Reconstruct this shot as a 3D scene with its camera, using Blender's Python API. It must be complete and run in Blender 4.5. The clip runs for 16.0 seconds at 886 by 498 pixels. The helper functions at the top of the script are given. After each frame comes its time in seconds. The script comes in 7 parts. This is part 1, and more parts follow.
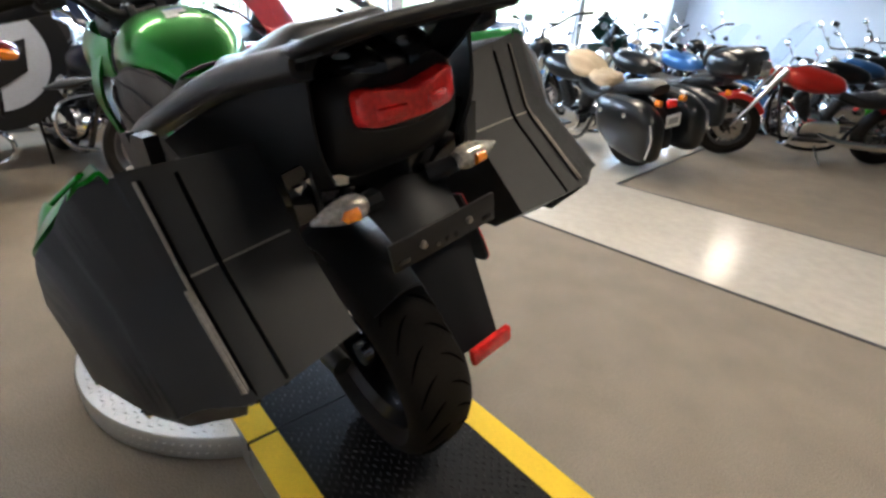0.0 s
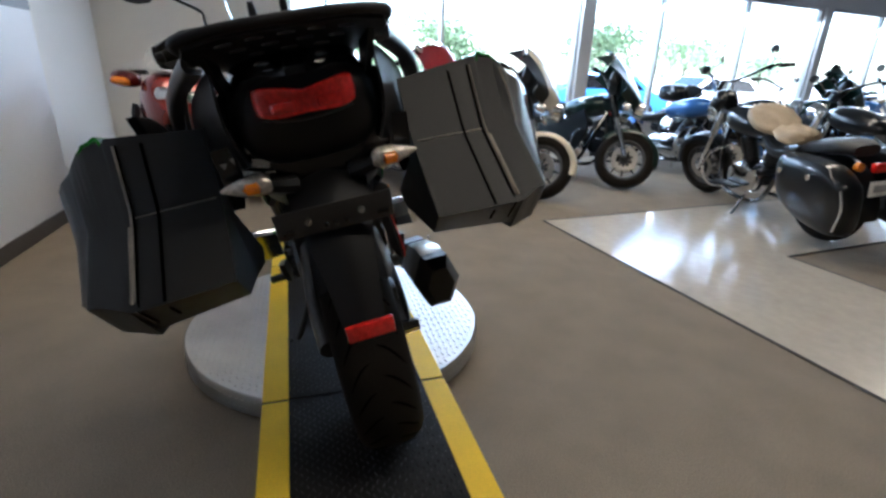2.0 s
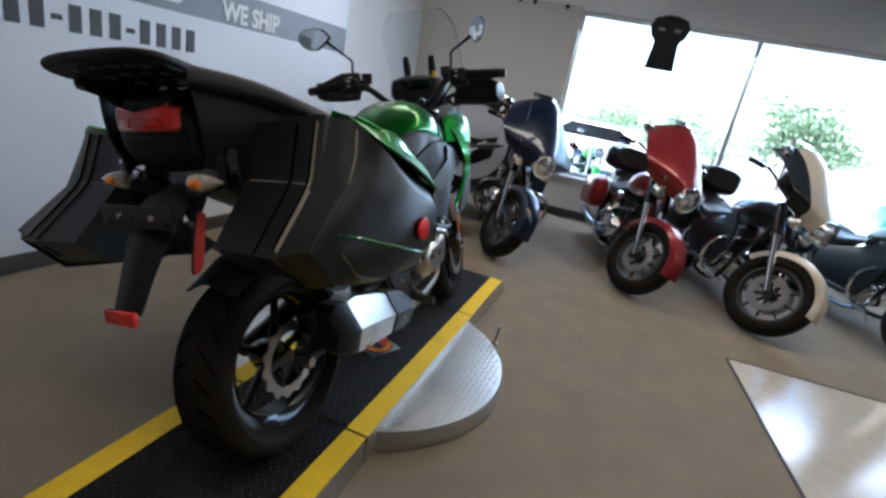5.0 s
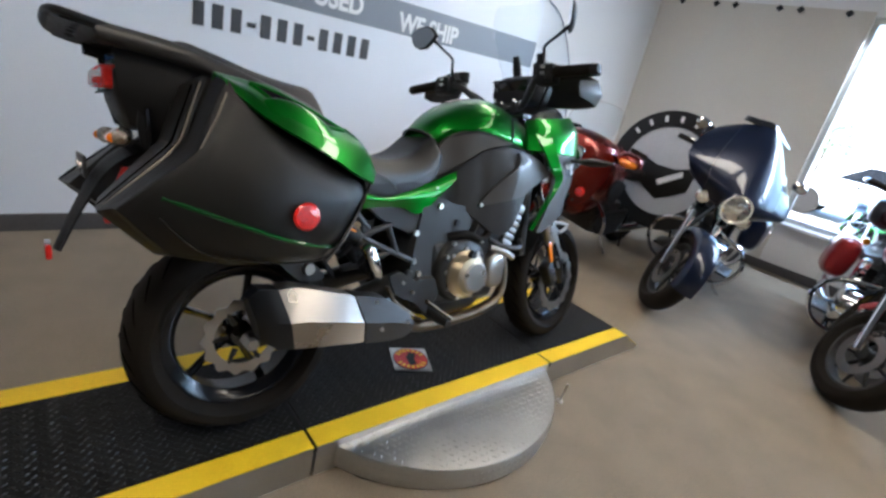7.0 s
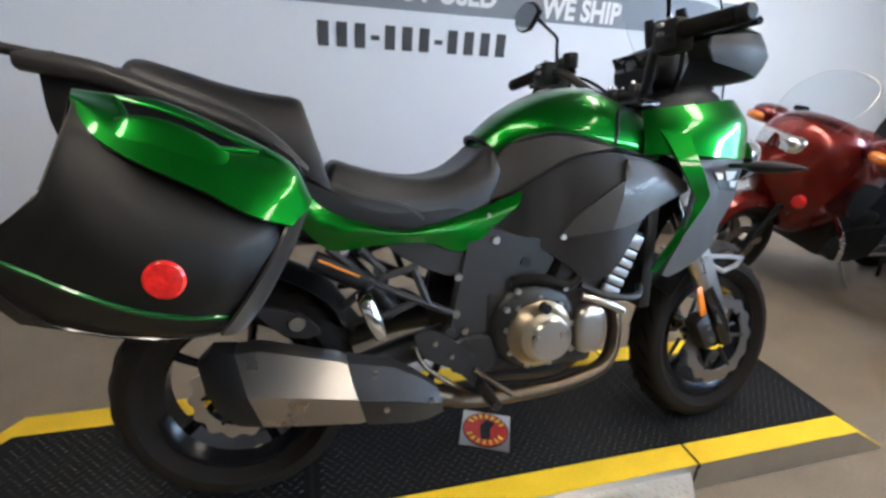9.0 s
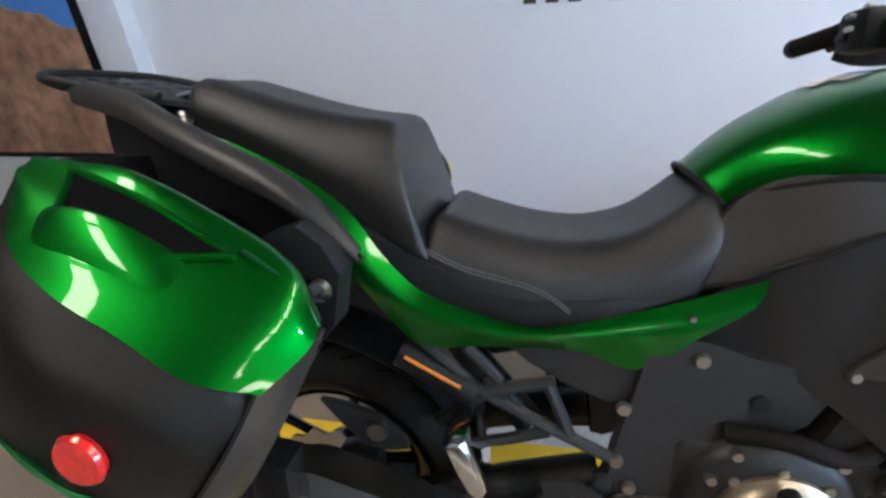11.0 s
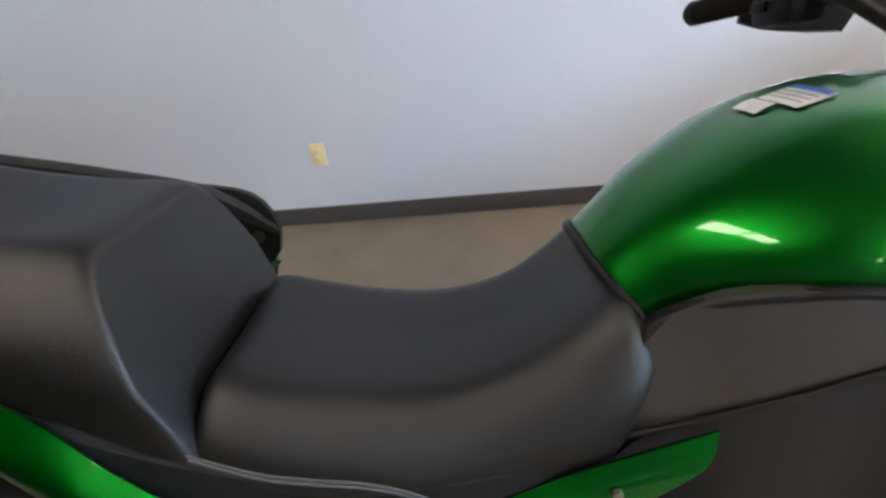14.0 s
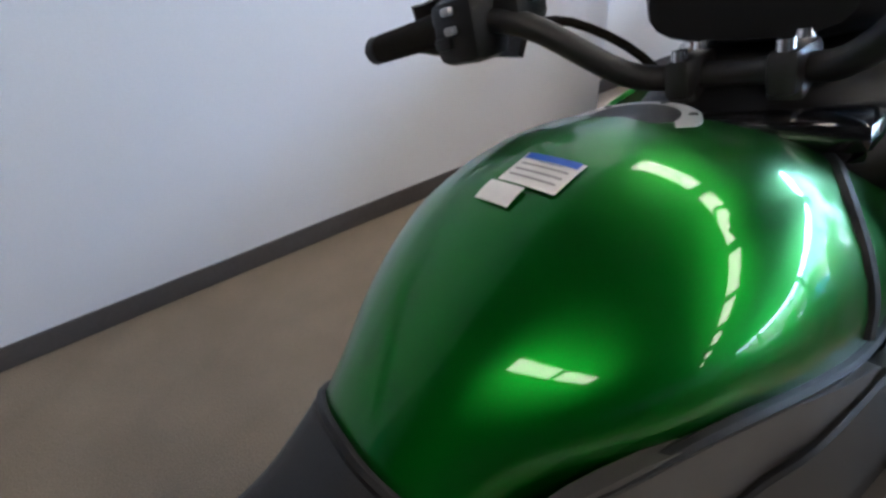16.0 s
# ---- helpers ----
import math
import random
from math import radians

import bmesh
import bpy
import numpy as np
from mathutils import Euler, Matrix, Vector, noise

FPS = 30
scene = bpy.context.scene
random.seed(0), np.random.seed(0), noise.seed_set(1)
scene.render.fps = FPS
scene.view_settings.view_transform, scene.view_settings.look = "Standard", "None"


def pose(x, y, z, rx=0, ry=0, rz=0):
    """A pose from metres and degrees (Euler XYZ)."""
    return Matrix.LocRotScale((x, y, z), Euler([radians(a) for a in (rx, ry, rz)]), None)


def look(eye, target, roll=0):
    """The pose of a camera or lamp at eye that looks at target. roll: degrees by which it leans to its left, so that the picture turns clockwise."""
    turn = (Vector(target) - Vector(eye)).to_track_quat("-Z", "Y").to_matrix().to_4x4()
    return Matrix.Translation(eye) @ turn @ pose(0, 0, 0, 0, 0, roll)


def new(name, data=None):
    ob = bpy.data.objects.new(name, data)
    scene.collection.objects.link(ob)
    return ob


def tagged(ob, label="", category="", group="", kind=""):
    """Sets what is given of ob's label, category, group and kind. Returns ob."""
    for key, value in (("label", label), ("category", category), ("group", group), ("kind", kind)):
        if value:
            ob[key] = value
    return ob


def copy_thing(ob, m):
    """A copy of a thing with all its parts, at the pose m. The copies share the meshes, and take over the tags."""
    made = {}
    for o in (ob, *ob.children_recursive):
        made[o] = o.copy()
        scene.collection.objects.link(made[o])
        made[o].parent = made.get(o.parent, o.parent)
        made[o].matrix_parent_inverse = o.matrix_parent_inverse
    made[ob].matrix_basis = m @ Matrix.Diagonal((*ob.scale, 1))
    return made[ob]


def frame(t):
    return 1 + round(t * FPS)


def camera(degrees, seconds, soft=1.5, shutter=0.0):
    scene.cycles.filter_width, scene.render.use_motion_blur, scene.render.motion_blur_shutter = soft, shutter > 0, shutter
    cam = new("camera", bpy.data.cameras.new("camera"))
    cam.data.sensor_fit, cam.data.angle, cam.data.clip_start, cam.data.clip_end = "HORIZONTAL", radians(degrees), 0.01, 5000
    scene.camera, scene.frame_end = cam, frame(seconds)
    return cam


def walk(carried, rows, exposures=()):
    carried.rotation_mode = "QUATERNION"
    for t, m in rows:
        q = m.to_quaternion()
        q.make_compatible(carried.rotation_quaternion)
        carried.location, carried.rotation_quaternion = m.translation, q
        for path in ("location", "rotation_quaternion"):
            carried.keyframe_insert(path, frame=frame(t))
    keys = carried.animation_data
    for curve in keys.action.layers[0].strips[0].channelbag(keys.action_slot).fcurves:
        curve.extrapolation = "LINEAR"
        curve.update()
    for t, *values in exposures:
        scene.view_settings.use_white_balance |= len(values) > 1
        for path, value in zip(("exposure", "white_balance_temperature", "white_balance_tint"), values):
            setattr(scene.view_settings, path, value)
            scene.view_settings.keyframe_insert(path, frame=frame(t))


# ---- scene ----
EXPOSURES = [(0, 4.05, 5600, 10), (0.5, 3.92, 5600, 10), (1, 3.75, 5500, 10), (1.5, 3.4, 5400, 10), (2, 3.1, 5350, 10), (2.5, 2.88, 5250, 10), (3.5, 2.8, 5150, 10), (6, 3.15, 5350, 10), (7, 3.5, 5350, 10), (9, 3.68, 5400, 11), (12, 3.65, 5250, 12), (14, 3.7, 5500, 12), (16, 3.42, 5300, 13)]
# ---- camera and walk ----
cam = camera(84.7, 16.0, soft=2.8, shutter=0.0)
PATH = [
    (0, (-1.108, 0.54, 1.242), (0.276, -0.618, 0.38), 2.9),
    (0.5, (-1.188, 0.455, 1.24), (0.352, -0.492, 0.384), 2.0),
    (1, (-1.344, 0.353, 1.246), (0.317, -0.427, 0.451), 2.1),
    (1.5, (-1.427, 0.246, 1.212), (0.306, -0.406, 0.457), 2.2),
    (2, (-1.445, 0.106, 1.188), (0.36, -0.404, 0.495), 2.2),
    (2.5, (-1.448, -0.005, 1.188), (0.418, -0.277, 0.522), 1.7),
    (3, (-1.48, -0.19, 1.201), (0.413, -0.262, 0.559), 1.6),
    (3.5, (-1.507, -0.367, 1.227), (0.391, -0.254, 0.608), 2.2),
    (3.7, (-1.482, -0.418, 1.238), (0.41, -0.235, 0.617), 3.0),
    (5.8, (-1.046, -1.187, 1.338), (0.599, -0.244, 0.702), 13.9),
    (6, (-0.966, -1.218, 1.336), (0.627, -0.197, 0.687), 13.9),
    (6.5, (-0.806, -1.278, 1.336), (0.636, -0.071, 0.654), 14.4),
    (7, (-0.605, -1.408, 1.345), (0.637, -0.007, 0.643), 12.9),
    (7.5, (-0.44, -1.454, 1.328), (0.623, 0.084, 0.617), 11.1),
    (8, (-0.256, -1.367, 1.339), (0.634, 0.276, 0.624), 9.7),
    (8.5, (-0.125, -1.295, 1.345), (0.621, 0.4, 0.59), 7.8),
    (9, (0.05, -1.206, 1.348), (0.54, 0.559, 0.544), 4.4),
    (9.5, (0.19, -1.109, 1.345), (0.388, 0.688, 0.491), 1.2),
    (9.7, (0.214, -1.057, 1.345), (0.321, 0.742, 0.476), 0.4),
    (11.8, (0.276, -0.549, 1.415), (-0.296, 1.068, 0.387), -4.9),
    (12, (0.266, -0.521, 1.419), (-0.306, 1.09, 0.382), -4.9),
    (12.5, (0.26, -0.451, 1.422), (-0.265, 1.143, 0.335), -5.6),
    (13, (0.284, -0.398, 1.421), (-0.109, 1.2, 0.285), -6.1),
    (13.5, (0.31, -0.363, 1.415), (0.063, 1.24, 0.244), -6.4),
    (14, (0.351, -0.316, 1.414), (0.255, 1.287, 0.221), -6.2),
    (14.5, (0.382, -0.253, 1.408), (0.484, 1.338, 0.2), -5.2),
    (15, (0.414, -0.175, 1.404), (0.758, 1.352, 0.16), -4.7),
    (15.5, (0.424, -0.12, 1.412), (1.023, 1.32, 0.159), -4.9),
    (16, (0.444, -0.088, 1.41), (1.257, 1.263, 0.18), -4.9),
]
walk(cam, [(t, look(eye, target, roll)) for t, eye, target, roll in PATH], EXPOSURES)

# ---- world, sun, large lights ----
world = bpy.data.worlds.new("sky")
scene.world = world
world.use_nodes = True
wn = world.node_tree.nodes
sky = wn.new("ShaderNodeTexSky")
sky.sky_type = "NISHITA"
sky.sun_disc = False
sky.sun_elevation = radians(52)
sky.sun_rotation = radians(-60)
sky.air_density = 1.2
sky.dust_density = 2.0
wn["Background"].inputs["Strength"].default_value = 0.15
world.node_tree.links.new(sky.outputs["Color"], wn["Background"].inputs["Color"])

sun_data = bpy.data.lights.new("sun", "SUN")
sun_data.energy, sun_data.angle, sun_data.color = 4.0, radians(0.5), (1.0, 0.95, 0.87)
sun = new("sun", sun_data)
sun.matrix_world = look((-30, -18, 45), (0, 0, 0))

# skylight that enters at the head of each shop window
for u, wide, power in ((4.24, 4.2, 16.5), (9.3, 5.2, 12.5), (14.7, 4.9, 8.0)):
    data = bpy.data.lights.new("window_skylight", "AREA")
    data.shape, data.size, data.size_y = "RECTANGLE", wide, 0.28
    data.energy, data.color = power, (0.8, 0.9, 1.0)
    new("window_skylight", data).matrix_world = Matrix.Translation((5.2, 2.3, 0)) @ Matrix.Rotation(math.atan2(-0.9932, 0.1162), 4, "Z") @ Matrix.Translation((u, 0.02, 2.38)) @ Matrix.Rotation(radians(-55), 4, "X")

# ---- materials ----
def material(name, colour, rough=0.5, metal=0.0, grain=0.0, scale=40.0, stain=0.0, stain_scale=3.0, bump=0.0, bump_scale=None,
             coat=0.0, random=0.0, emit=None, strength=0.0, transmission=0.0, alpha=1.0, rough_var=0.0, coat_rough=0.04, spec=0.5):
    """A principled surface with fine grain, broad stains and relief, all in metres."""
    m = bpy.data.materials.new(name)
    m.use_nodes = True
    n, l = m.node_tree.nodes, m.node_tree.links
    b = n["Principled BSDF"]
    b.inputs["Roughness"].default_value = rough
    b.inputs["Metallic"].default_value = metal
    b.inputs["Base Color"].default_value = (*colour, 1)
    b.inputs["Coat Weight"].default_value = coat
    b.inputs["Coat Roughness"].default_value = coat_rough
    b.inputs["Transmission Weight"].default_value = transmission
    b.inputs["Alpha"].default_value = alpha
    b.inputs["Specular IOR Level"].default_value = spec
    if emit:
        b.inputs["Emission Color"].default_value = (*emit, 1)
        b.inputs["Emission Strength"].default_value = strength
    where = n.new("ShaderNodeNewGeometry").outputs["Position"] if name.startswith("room") else n.new("ShaderNodeTexCoord").outputs["Object"]
    out = None

    def noise_at(s, detail=4.0):
        t = n.new("ShaderNodeTexNoise")
        t.inputs["Scale"].default_value, t.inputs["Detail"].default_value = s, detail
        l.new(where, t.inputs["Vector"])
        return t.outputs["Fac"]

    def vary(value, amount, source):
        r = n.new("ShaderNodeMapRange")
        r.inputs["From Min"].default_value, r.inputs["From Max"].default_value = 0.3, 0.7
        r.inputs["To Min"].default_value, r.inputs["To Max"].default_value = 1 - amount, 1 + amount
        l.new(source, r.inputs["Value"])
        h = n.new("ShaderNodeHueSaturation")
        h.inputs["Color"].default_value = (*colour, 1)
        if value is not None:
            l.new(value, h.inputs["Color"])
        l.new(r.outputs["Result"], h.inputs["Value"])
        return h.outputs["Color"]

    if grain:
        out = vary(out, grain, noise_at(scale))
    if stain:
        out = vary(out, stain, noise_at(stain_scale, 6.0))
    if random:
        out = vary(out, random, n.new("ShaderNodeObjectInfo").outputs["Random"])
    if out is not None:
        l.new(out, b.inputs["Base Color"])
    if rough_var:
        r = n.new("ShaderNodeMapRange")
        r.inputs["To Min"].default_value, r.inputs["To Max"].default_value = max(0.02, rough - rough_var), rough + rough_var
        l.new(noise_at(stain_scale * 2), r.inputs["Value"])
        l.new(r.outputs["Result"], b.inputs["Roughness"])
    if bump:
        k = n.new("ShaderNodeBump")
        k.inputs["Strength"].default_value, k.inputs["Distance"].default_value = bump, 0.002
        l.new(noise_at(bump_scale or scale, 3.0), k.inputs["Height"])
        l.new(k.outputs["Normal"], b.inputs["Normal"])
    return m


GREEN = material("candy_green", (0.0065, 0.152, 0.004), 0.33, 0.9, 0.06, 900, 0.03, 4, coat=0.65)
GREEN_DARK = material("green_stripe", (0.003, 0.09, 0.012), 0.35, 0.5, 0.05, 300, 0.05, 8, coat=0.8)
BLACK_PLASTIC = material("black_plastic", (0.0095, 0.0095, 0.0102), 0.45, 0, 0.15, 700, 0.1, 8, 0.25, 900, rough_var=0.08, spec=0.28)
CASE_PLASTIC = material("textured_case_plastic", (0.0056, 0.0049, 0.0041), 0.38, 0, 0.2, 900, 0.1, 6, 0.35, 1100, rough_var=0.06, spec=0.4)
LIT_CASE_EDGE = material("lit_case_edge", (0.035, 0.032, 0.03), 0.3, 0.2, 0.15, 500, 0.15, 12)
GLOSS_BLACK = material("gloss_black", (0.005, 0.005, 0.006), 0.16, 0, 0.1, 200, 0.05, 4, coat=0.7)
SEAT_VINYL = material("seat_vinyl", (0.0068, 0.006, 0.0057), 0.36, 0, 0.12, 500, 0.08, 6, 0.4, 700, spec=0.62)
SIGN_FACE = material("sign_face", (0.42, 0.44, 0.48), 0.6, 0, 0.04, 60, 0.06, 2)
RIM_BLACK = material("satin_black_rim", (0.005, 0.005, 0.006), 0.16, 0, 0.1, 200, 0.05, 4, spec=0.32)
# dark tone of the unseen back wall, set to cut light bounced from behind
BACK_PAINT = material("room_taupe_paint", (0.13, 0.115, 0.1), 0.7, 0, 0.05, 60, 0.08, 1.5)
# near-black that puts the shade of hollows into the colour of black parts
BLACK_WITH_SHADE = material("black_with_shade", (0.003, 0.003, 0.003), 0.8, 0, 0.1, 300, 0.06, 5, spec=0.05)
THREAD = material("seat_thread", (0.09, 0.088, 0.085), 0.7, 0, 0.2, 600)
RUBBER = material("tyre_rubber", (0.0144, 0.0122, 0.0101), 0.75, 0, 0.2, 300, 0.2, 9, 0.4, 250, spec=0.12)
GROOVE_BLACK = material("tread_groove_black", (0.002, 0.002, 0.002), 0.95, 0, 0.1, 300, spec=0.02)
# pale grey that paints the light caught by the case edges
EDGE_GLINT = material("edge_glint_grey", (0.2, 0.175, 0.145), 0.5, 0, 0.2, 200, 0.2, 20)
GREY_PANEL = material("satin_grey_panel", (0.058, 0.053, 0.048), 0.44, 0.2, 0.08, 600, 0.06, 5, coat=0.12)
DARK_PANEL = material("dark_grey_panel", (0.017, 0.0153, 0.0142), 0.46, 0.0, 0.15, 700, 0.08, 6, 0.3, 800, spec=0.42)
SILVER = material("silver_paint", (0.42, 0.42, 0.42), 0.35, 0.6, 0.05, 400, 0.05, 5)
STEEL = material("brushed_steel", (0.44, 0.41, 0.37), 0.28, 1.0, 0.04, 500, 0.03, 6, rough_var=0.02)
CHROME = material("chrome", (0.8, 0.8, 0.8), 0.09, 1.0, 0.04, 200, 0.05, 6, rough_var=0.04)
ENGINE_GOLD = material("bronze_engine_cover", (0.42, 0.35, 0.24), 0.33, 0.9, 0.08, 300, 0.08, 9)
ENGINE_DARK = material("dark_engine_metal", (0.035, 0.034, 0.032), 0.42, 0.6, 0.2, 200, 0.15, 12, 0.3, 200)
FRAME_GREY = material("frame_grey", (0.03, 0.029, 0.029), 0.42, 0.3, 0.1, 300, 0.08, 8)
PIPE_BRONZE = material("heat_tinted_pipe", (0.11, 0.08, 0.05), 0.34, 0.95, 0.15, 60, 0.25, 9, rough_var=0.08)
RAIL_GREY = material("satin_rail_grey", (0.03, 0.028, 0.026), 0.42, 0.1, 0.1, 300, 0.08, 8, spec=0.4)
RED_LENS = material("red_lens", (0.72, 0.018, 0.012), 0.14, 0, 0.2, 90, 0.15, 30, 0.6, 160, coat=1.0)
AMBER_LENS = material("amber_lens", (0.8, 0.22, 0.01), 0.2, 0, 0.1, 150, 0.1, 20, coat=1.0)
CLEAR_LENS = material("clear_lens", (0.62, 0.56, 0.48), 0.15, 0.5, 0.3, 120, 0.2, 30, 0.5, 150, coat=1.0)
DULL_ALLOY = material("dull_cast_alloy", (0.1, 0.098, 0.095), 0.45, 0.8, 0.1, 200, 0.1, 8)
HEADLAMP = material("headlamp_glass", (0.75, 0.75, 0.72), 0.08, 0.8, 0.2, 60, 0.2, 20, coat=1.0)
GLASS = material("clear_glass", (0.95, 0.97, 0.97), 0.02, 0, transmission=1.0)
GLASS.node_tree.nodes["Principled BSDF"].inputs["IOR"].default_value = 1.05
SCREEN = material("windshield_plastic", (0.9, 0.93, 0.95), 0.03, 0, transmission=1.0)
SCREEN.node_tree.nodes["Principled BSDF"].inputs["IOR"].default_value = 1.12
MIRROR = material("mirror_glass", (0.8, 0.82, 0.83), 0.03, 1.0)
ORANGE = material("orange_spring", (0.8, 0.25, 0.02), 0.4, 0, 0.1, 100)
PAPER = material("white_paper", (0.72, 0.72, 0.7), 0.6, 0, 0.06, 60, 0.05, 10)
INK_BLUE = material("blue_ink", (0.03, 0.11, 0.5), 0.5, 0, 0.05, 60)
INK_GREY = material("grey_ink", (0.3, 0.3, 0.3), 0.6, 0, 0.08, 60)
RED_PRINT = material("red_print", (0.55, 0.03, 0.02), 0.45, 0, 0.1, 60, 0.1, 12)
YELLOW_PRINT = material("yellow_print", (0.8, 0.55, 0.02), 0.5, 0, 0.1, 60)

CARPET = material("room_carpet", (0.232, 0.192, 0.14), 0.95, 0, 0.4, 240, 0.09, 4.5, 0.9, 200)
TILE = material("room_floor_tile", (0.52, 0.47, 0.39), 0.17, 0, 0.06, 14, 0.06, 1.3, 0.05, 3, rough_var=0.06)
WALL_PAINT = material("room_wall_paint", (0.74, 0.74, 0.73), 0.7, 0, 0.03, 90, 0.03, 0.8, 0.25, 140)
BANNER = material("room_banner_vinyl", (0.7, 0.73, 0.8), 0.42, 0, 0.02, 120, 0.03, 0.7, 0.1, 60)
BAND = material("room_banner_band", (0.2, 0.22, 0.26), 0.45, 0, 0.03, 120, 0.04, 1.0)
FRONT_PAINT = material("room_front_paint", (0.56, 0.53, 0.47), 0.75, 0, 0.03, 90, 0.04, 0.8, 0.3, 140)
BASE = material("room_baseboard_vinyl", (0.07, 0.066, 0.066), 0.45, 0, 0.08, 60, 0.08, 2)
DARK_LETTER = material("dark_letter", (0.045, 0.047, 0.055), 0.5, 0, 0.05, 50)
WHITE_LETTER = material("white_letter", (0.75, 0.76, 0.78), 0.5, 0, 0.04, 50)
IVORY = material("ivory_plastic", (0.88, 0.76, 0.42), 0.4, 0, 0.03, 80)
CEILING = material("room_ceiling_paint", (0.16, 0.16, 0.16), 0.85, 0, 0.05, 30, 0.04, 1)
LIGHT_PANEL = material("light_diffuser", (0.9, 0.9, 0.9), 0.5, 0, emit=(1.0, 0.81, 0.57), strength=2.0)
ALUMINIUM = material("window_aluminium", (0.55, 0.54, 0.52), 0.4, 0.7, 0.05, 200, 0.05, 4)
YELLOW_TAPE = material("yellow_tape", (0.92, 0.62, 0.0), 0.6, 0, 0.05, 120, 0.06, 7, 0.2, 300)
TREAD = material("black_tread", (0.009, 0.0085, 0.008), 0.6, 0, 0.25, 300, 0.2, 5, 0.4, 260, spec=0.2)
TREAD_LUG = material("worn_tread_lug", (0.010, 0.0097, 0.0094), 0.44, 0, 0.2, 300, 0.2, 5, spec=0.5)
PLATE_STEEL = material("diamond_plate_steel", (0.55, 0.545, 0.53), 0.36, 1.0, 0.08, 300, 0.1, 5, rough_var=0.08)
ASPHALT = material("room_outside_asphalt", (0.3, 0.29, 0.28), 0.9, 0, 0.2, 60, 0.15, 0.3, 0.3, 60)
LEAF = material("tree_leaf", (0.17, 0.25, 0.13), 0.6, 0, 0.3, 3, random=0.2)
BARK = material("tree_bark", (0.09, 0.07, 0.05), 0.9, 0, 0.3, 20, bump=0.6)
POSTER_ROCK = material("poster_print_rock", (0.33, 0.19, 0.12), 0.5, 0, 0.45, 9, 0.35, 2.5)
POSTER_SKY = material("poster_print_sky", (0.1, 0.25, 0.65), 0.5, 0, 0.05, 30, 0.1, 2)


def paint(name, colour, rough=0.3, metal=0.3):
    return material(name, colour, rough, metal, 0.05, 300, 0.05, 4, coat=0.5, spec=0.3)


WINE = paint("wine_red_paint", (0.22, 0.012, 0.014))
RED = paint("bright_red_paint", (0.5, 0.02, 0.012), 0.3, 0.1)
ORANGE_RED = paint("copper_red_paint", (0.17, 0.014, 0.008), 0.26, 0.5)
BLUE = paint("deep_blue_paint", (0.003, 0.007, 0.026))
LIGHT_BLUE = paint("light_blue_paint", (0.05, 0.14, 0.35))
IVORY_PAINT = paint("ivory_paint", (0.55, 0.5, 0.4), 0.3, 0.1)
BLACK_PAINT = paint("black_paint", (0.008, 0.009, 0.01))
DARK_GREEN = paint("dark_green_paint", (0.006, 0.02, 0.014))
LIME = paint("lime_paint", (0.1, 0.5, 0.02), 0.35, 0.0)
TAN = material("tan_leather", (0.42, 0.33, 0.22), 0.6, 0, 0.15, 120, 0.1, 8)
CAR_WHITE = paint("white_car_paint", (0.7, 0.7, 0.7), 0.3, 0.0)
CAR_BLUE = paint("blue_car_paint", (0.05, 0.17, 0.42), 0.3, 0.2)
from mathutils.bvhtree import BVHTree


# ---- building tools ----
def finish(name, bm, mat, sharp=38):
    bmesh.ops.recalc_face_normals(bm, faces=bm.faces)
    limit = radians(sharp)
    for face in bm.faces:
        face.smooth = True
    for e in bm.edges:
        if len(e.link_faces) == 2 and e.calc_face_angle(0.0) > limit:
            e.smooth = False
    mesh = bpy.data.meshes.new(name)
    bm.to_mesh(mesh)
    bm.free()
    mesh.materials.append(mat)
    return mesh


def part(name, bm, mat, parent, label="", sharp=38):
    ob = new(name, finish(name, bm, mat, sharp))
    ob.parent = parent
    return tagged(ob, label) if label else ob


def solid(name, bm, mat, label, category, group="", kind="", sharp=38):
    return tagged(new(name, finish(name, bm, mat, sharp)), label, category, group, kind)


def thing(name, label, category, m=None, group="", kind=""):
    ob = new(name)
    ob.empty_display_size = 0.1
    if m is not None:
        ob.matrix_world = m
    return tagged(ob, label, category, group, kind)


def join(*bms):
    first = bms[0]
    for other in bms[1:]:
        mesh = bpy.data.meshes.new("tmp")
        other.to_mesh(mesh)
        other.free()
        first.from_mesh(mesh)
        bpy.data.meshes.remove(mesh)
    return first


def moved(bm, m):
    bmesh.ops.transform(bm, matrix=m, verts=bm.verts)
    return bm


def mirrored(bm):
    """The same shape on the other side of y = 0."""
    other = bm.copy()
    for v in other.verts:
        v.co.y = -v.co.y
    bmesh.ops.reverse_faces(other, faces=other.faces)
    return other


def box(cx, cy, cz, sx, sy, sz, bevel=0.0, seg=2):
    bm = bmesh.new()
    bmesh.ops.create_cube(bm, size=1, matrix=Matrix.LocRotScale((cx, cy, cz), None, (sx, sy, sz)))
    if bevel:
        bmesh.ops.bevel(bm, geom=bm.edges[:], offset=bevel, segments=seg, affect="EDGES", profile=0.5)
    return bm


def catmull(points, steps):
    """A smooth line through the points, steps pieces between each two."""
    pts = [Vector(p) for p in points]
    out = []
    for i in range(len(pts) - 1):
        a, b = pts[i], pts[i + 1]
        p = pts[i - 1] if i else a * 2 - b
        q = pts[i + 2] if i + 2 < len(pts) else b * 2 - a
        for k in range(steps):
            t = k / steps
            out.append(0.5 * (2 * a + (b - p) * t + (2 * p - 5 * a + 4 * b - q) * t * t + (3 * a - p - 3 * b + q) * t ** 3))
    out.append(pts[-1])
    return out


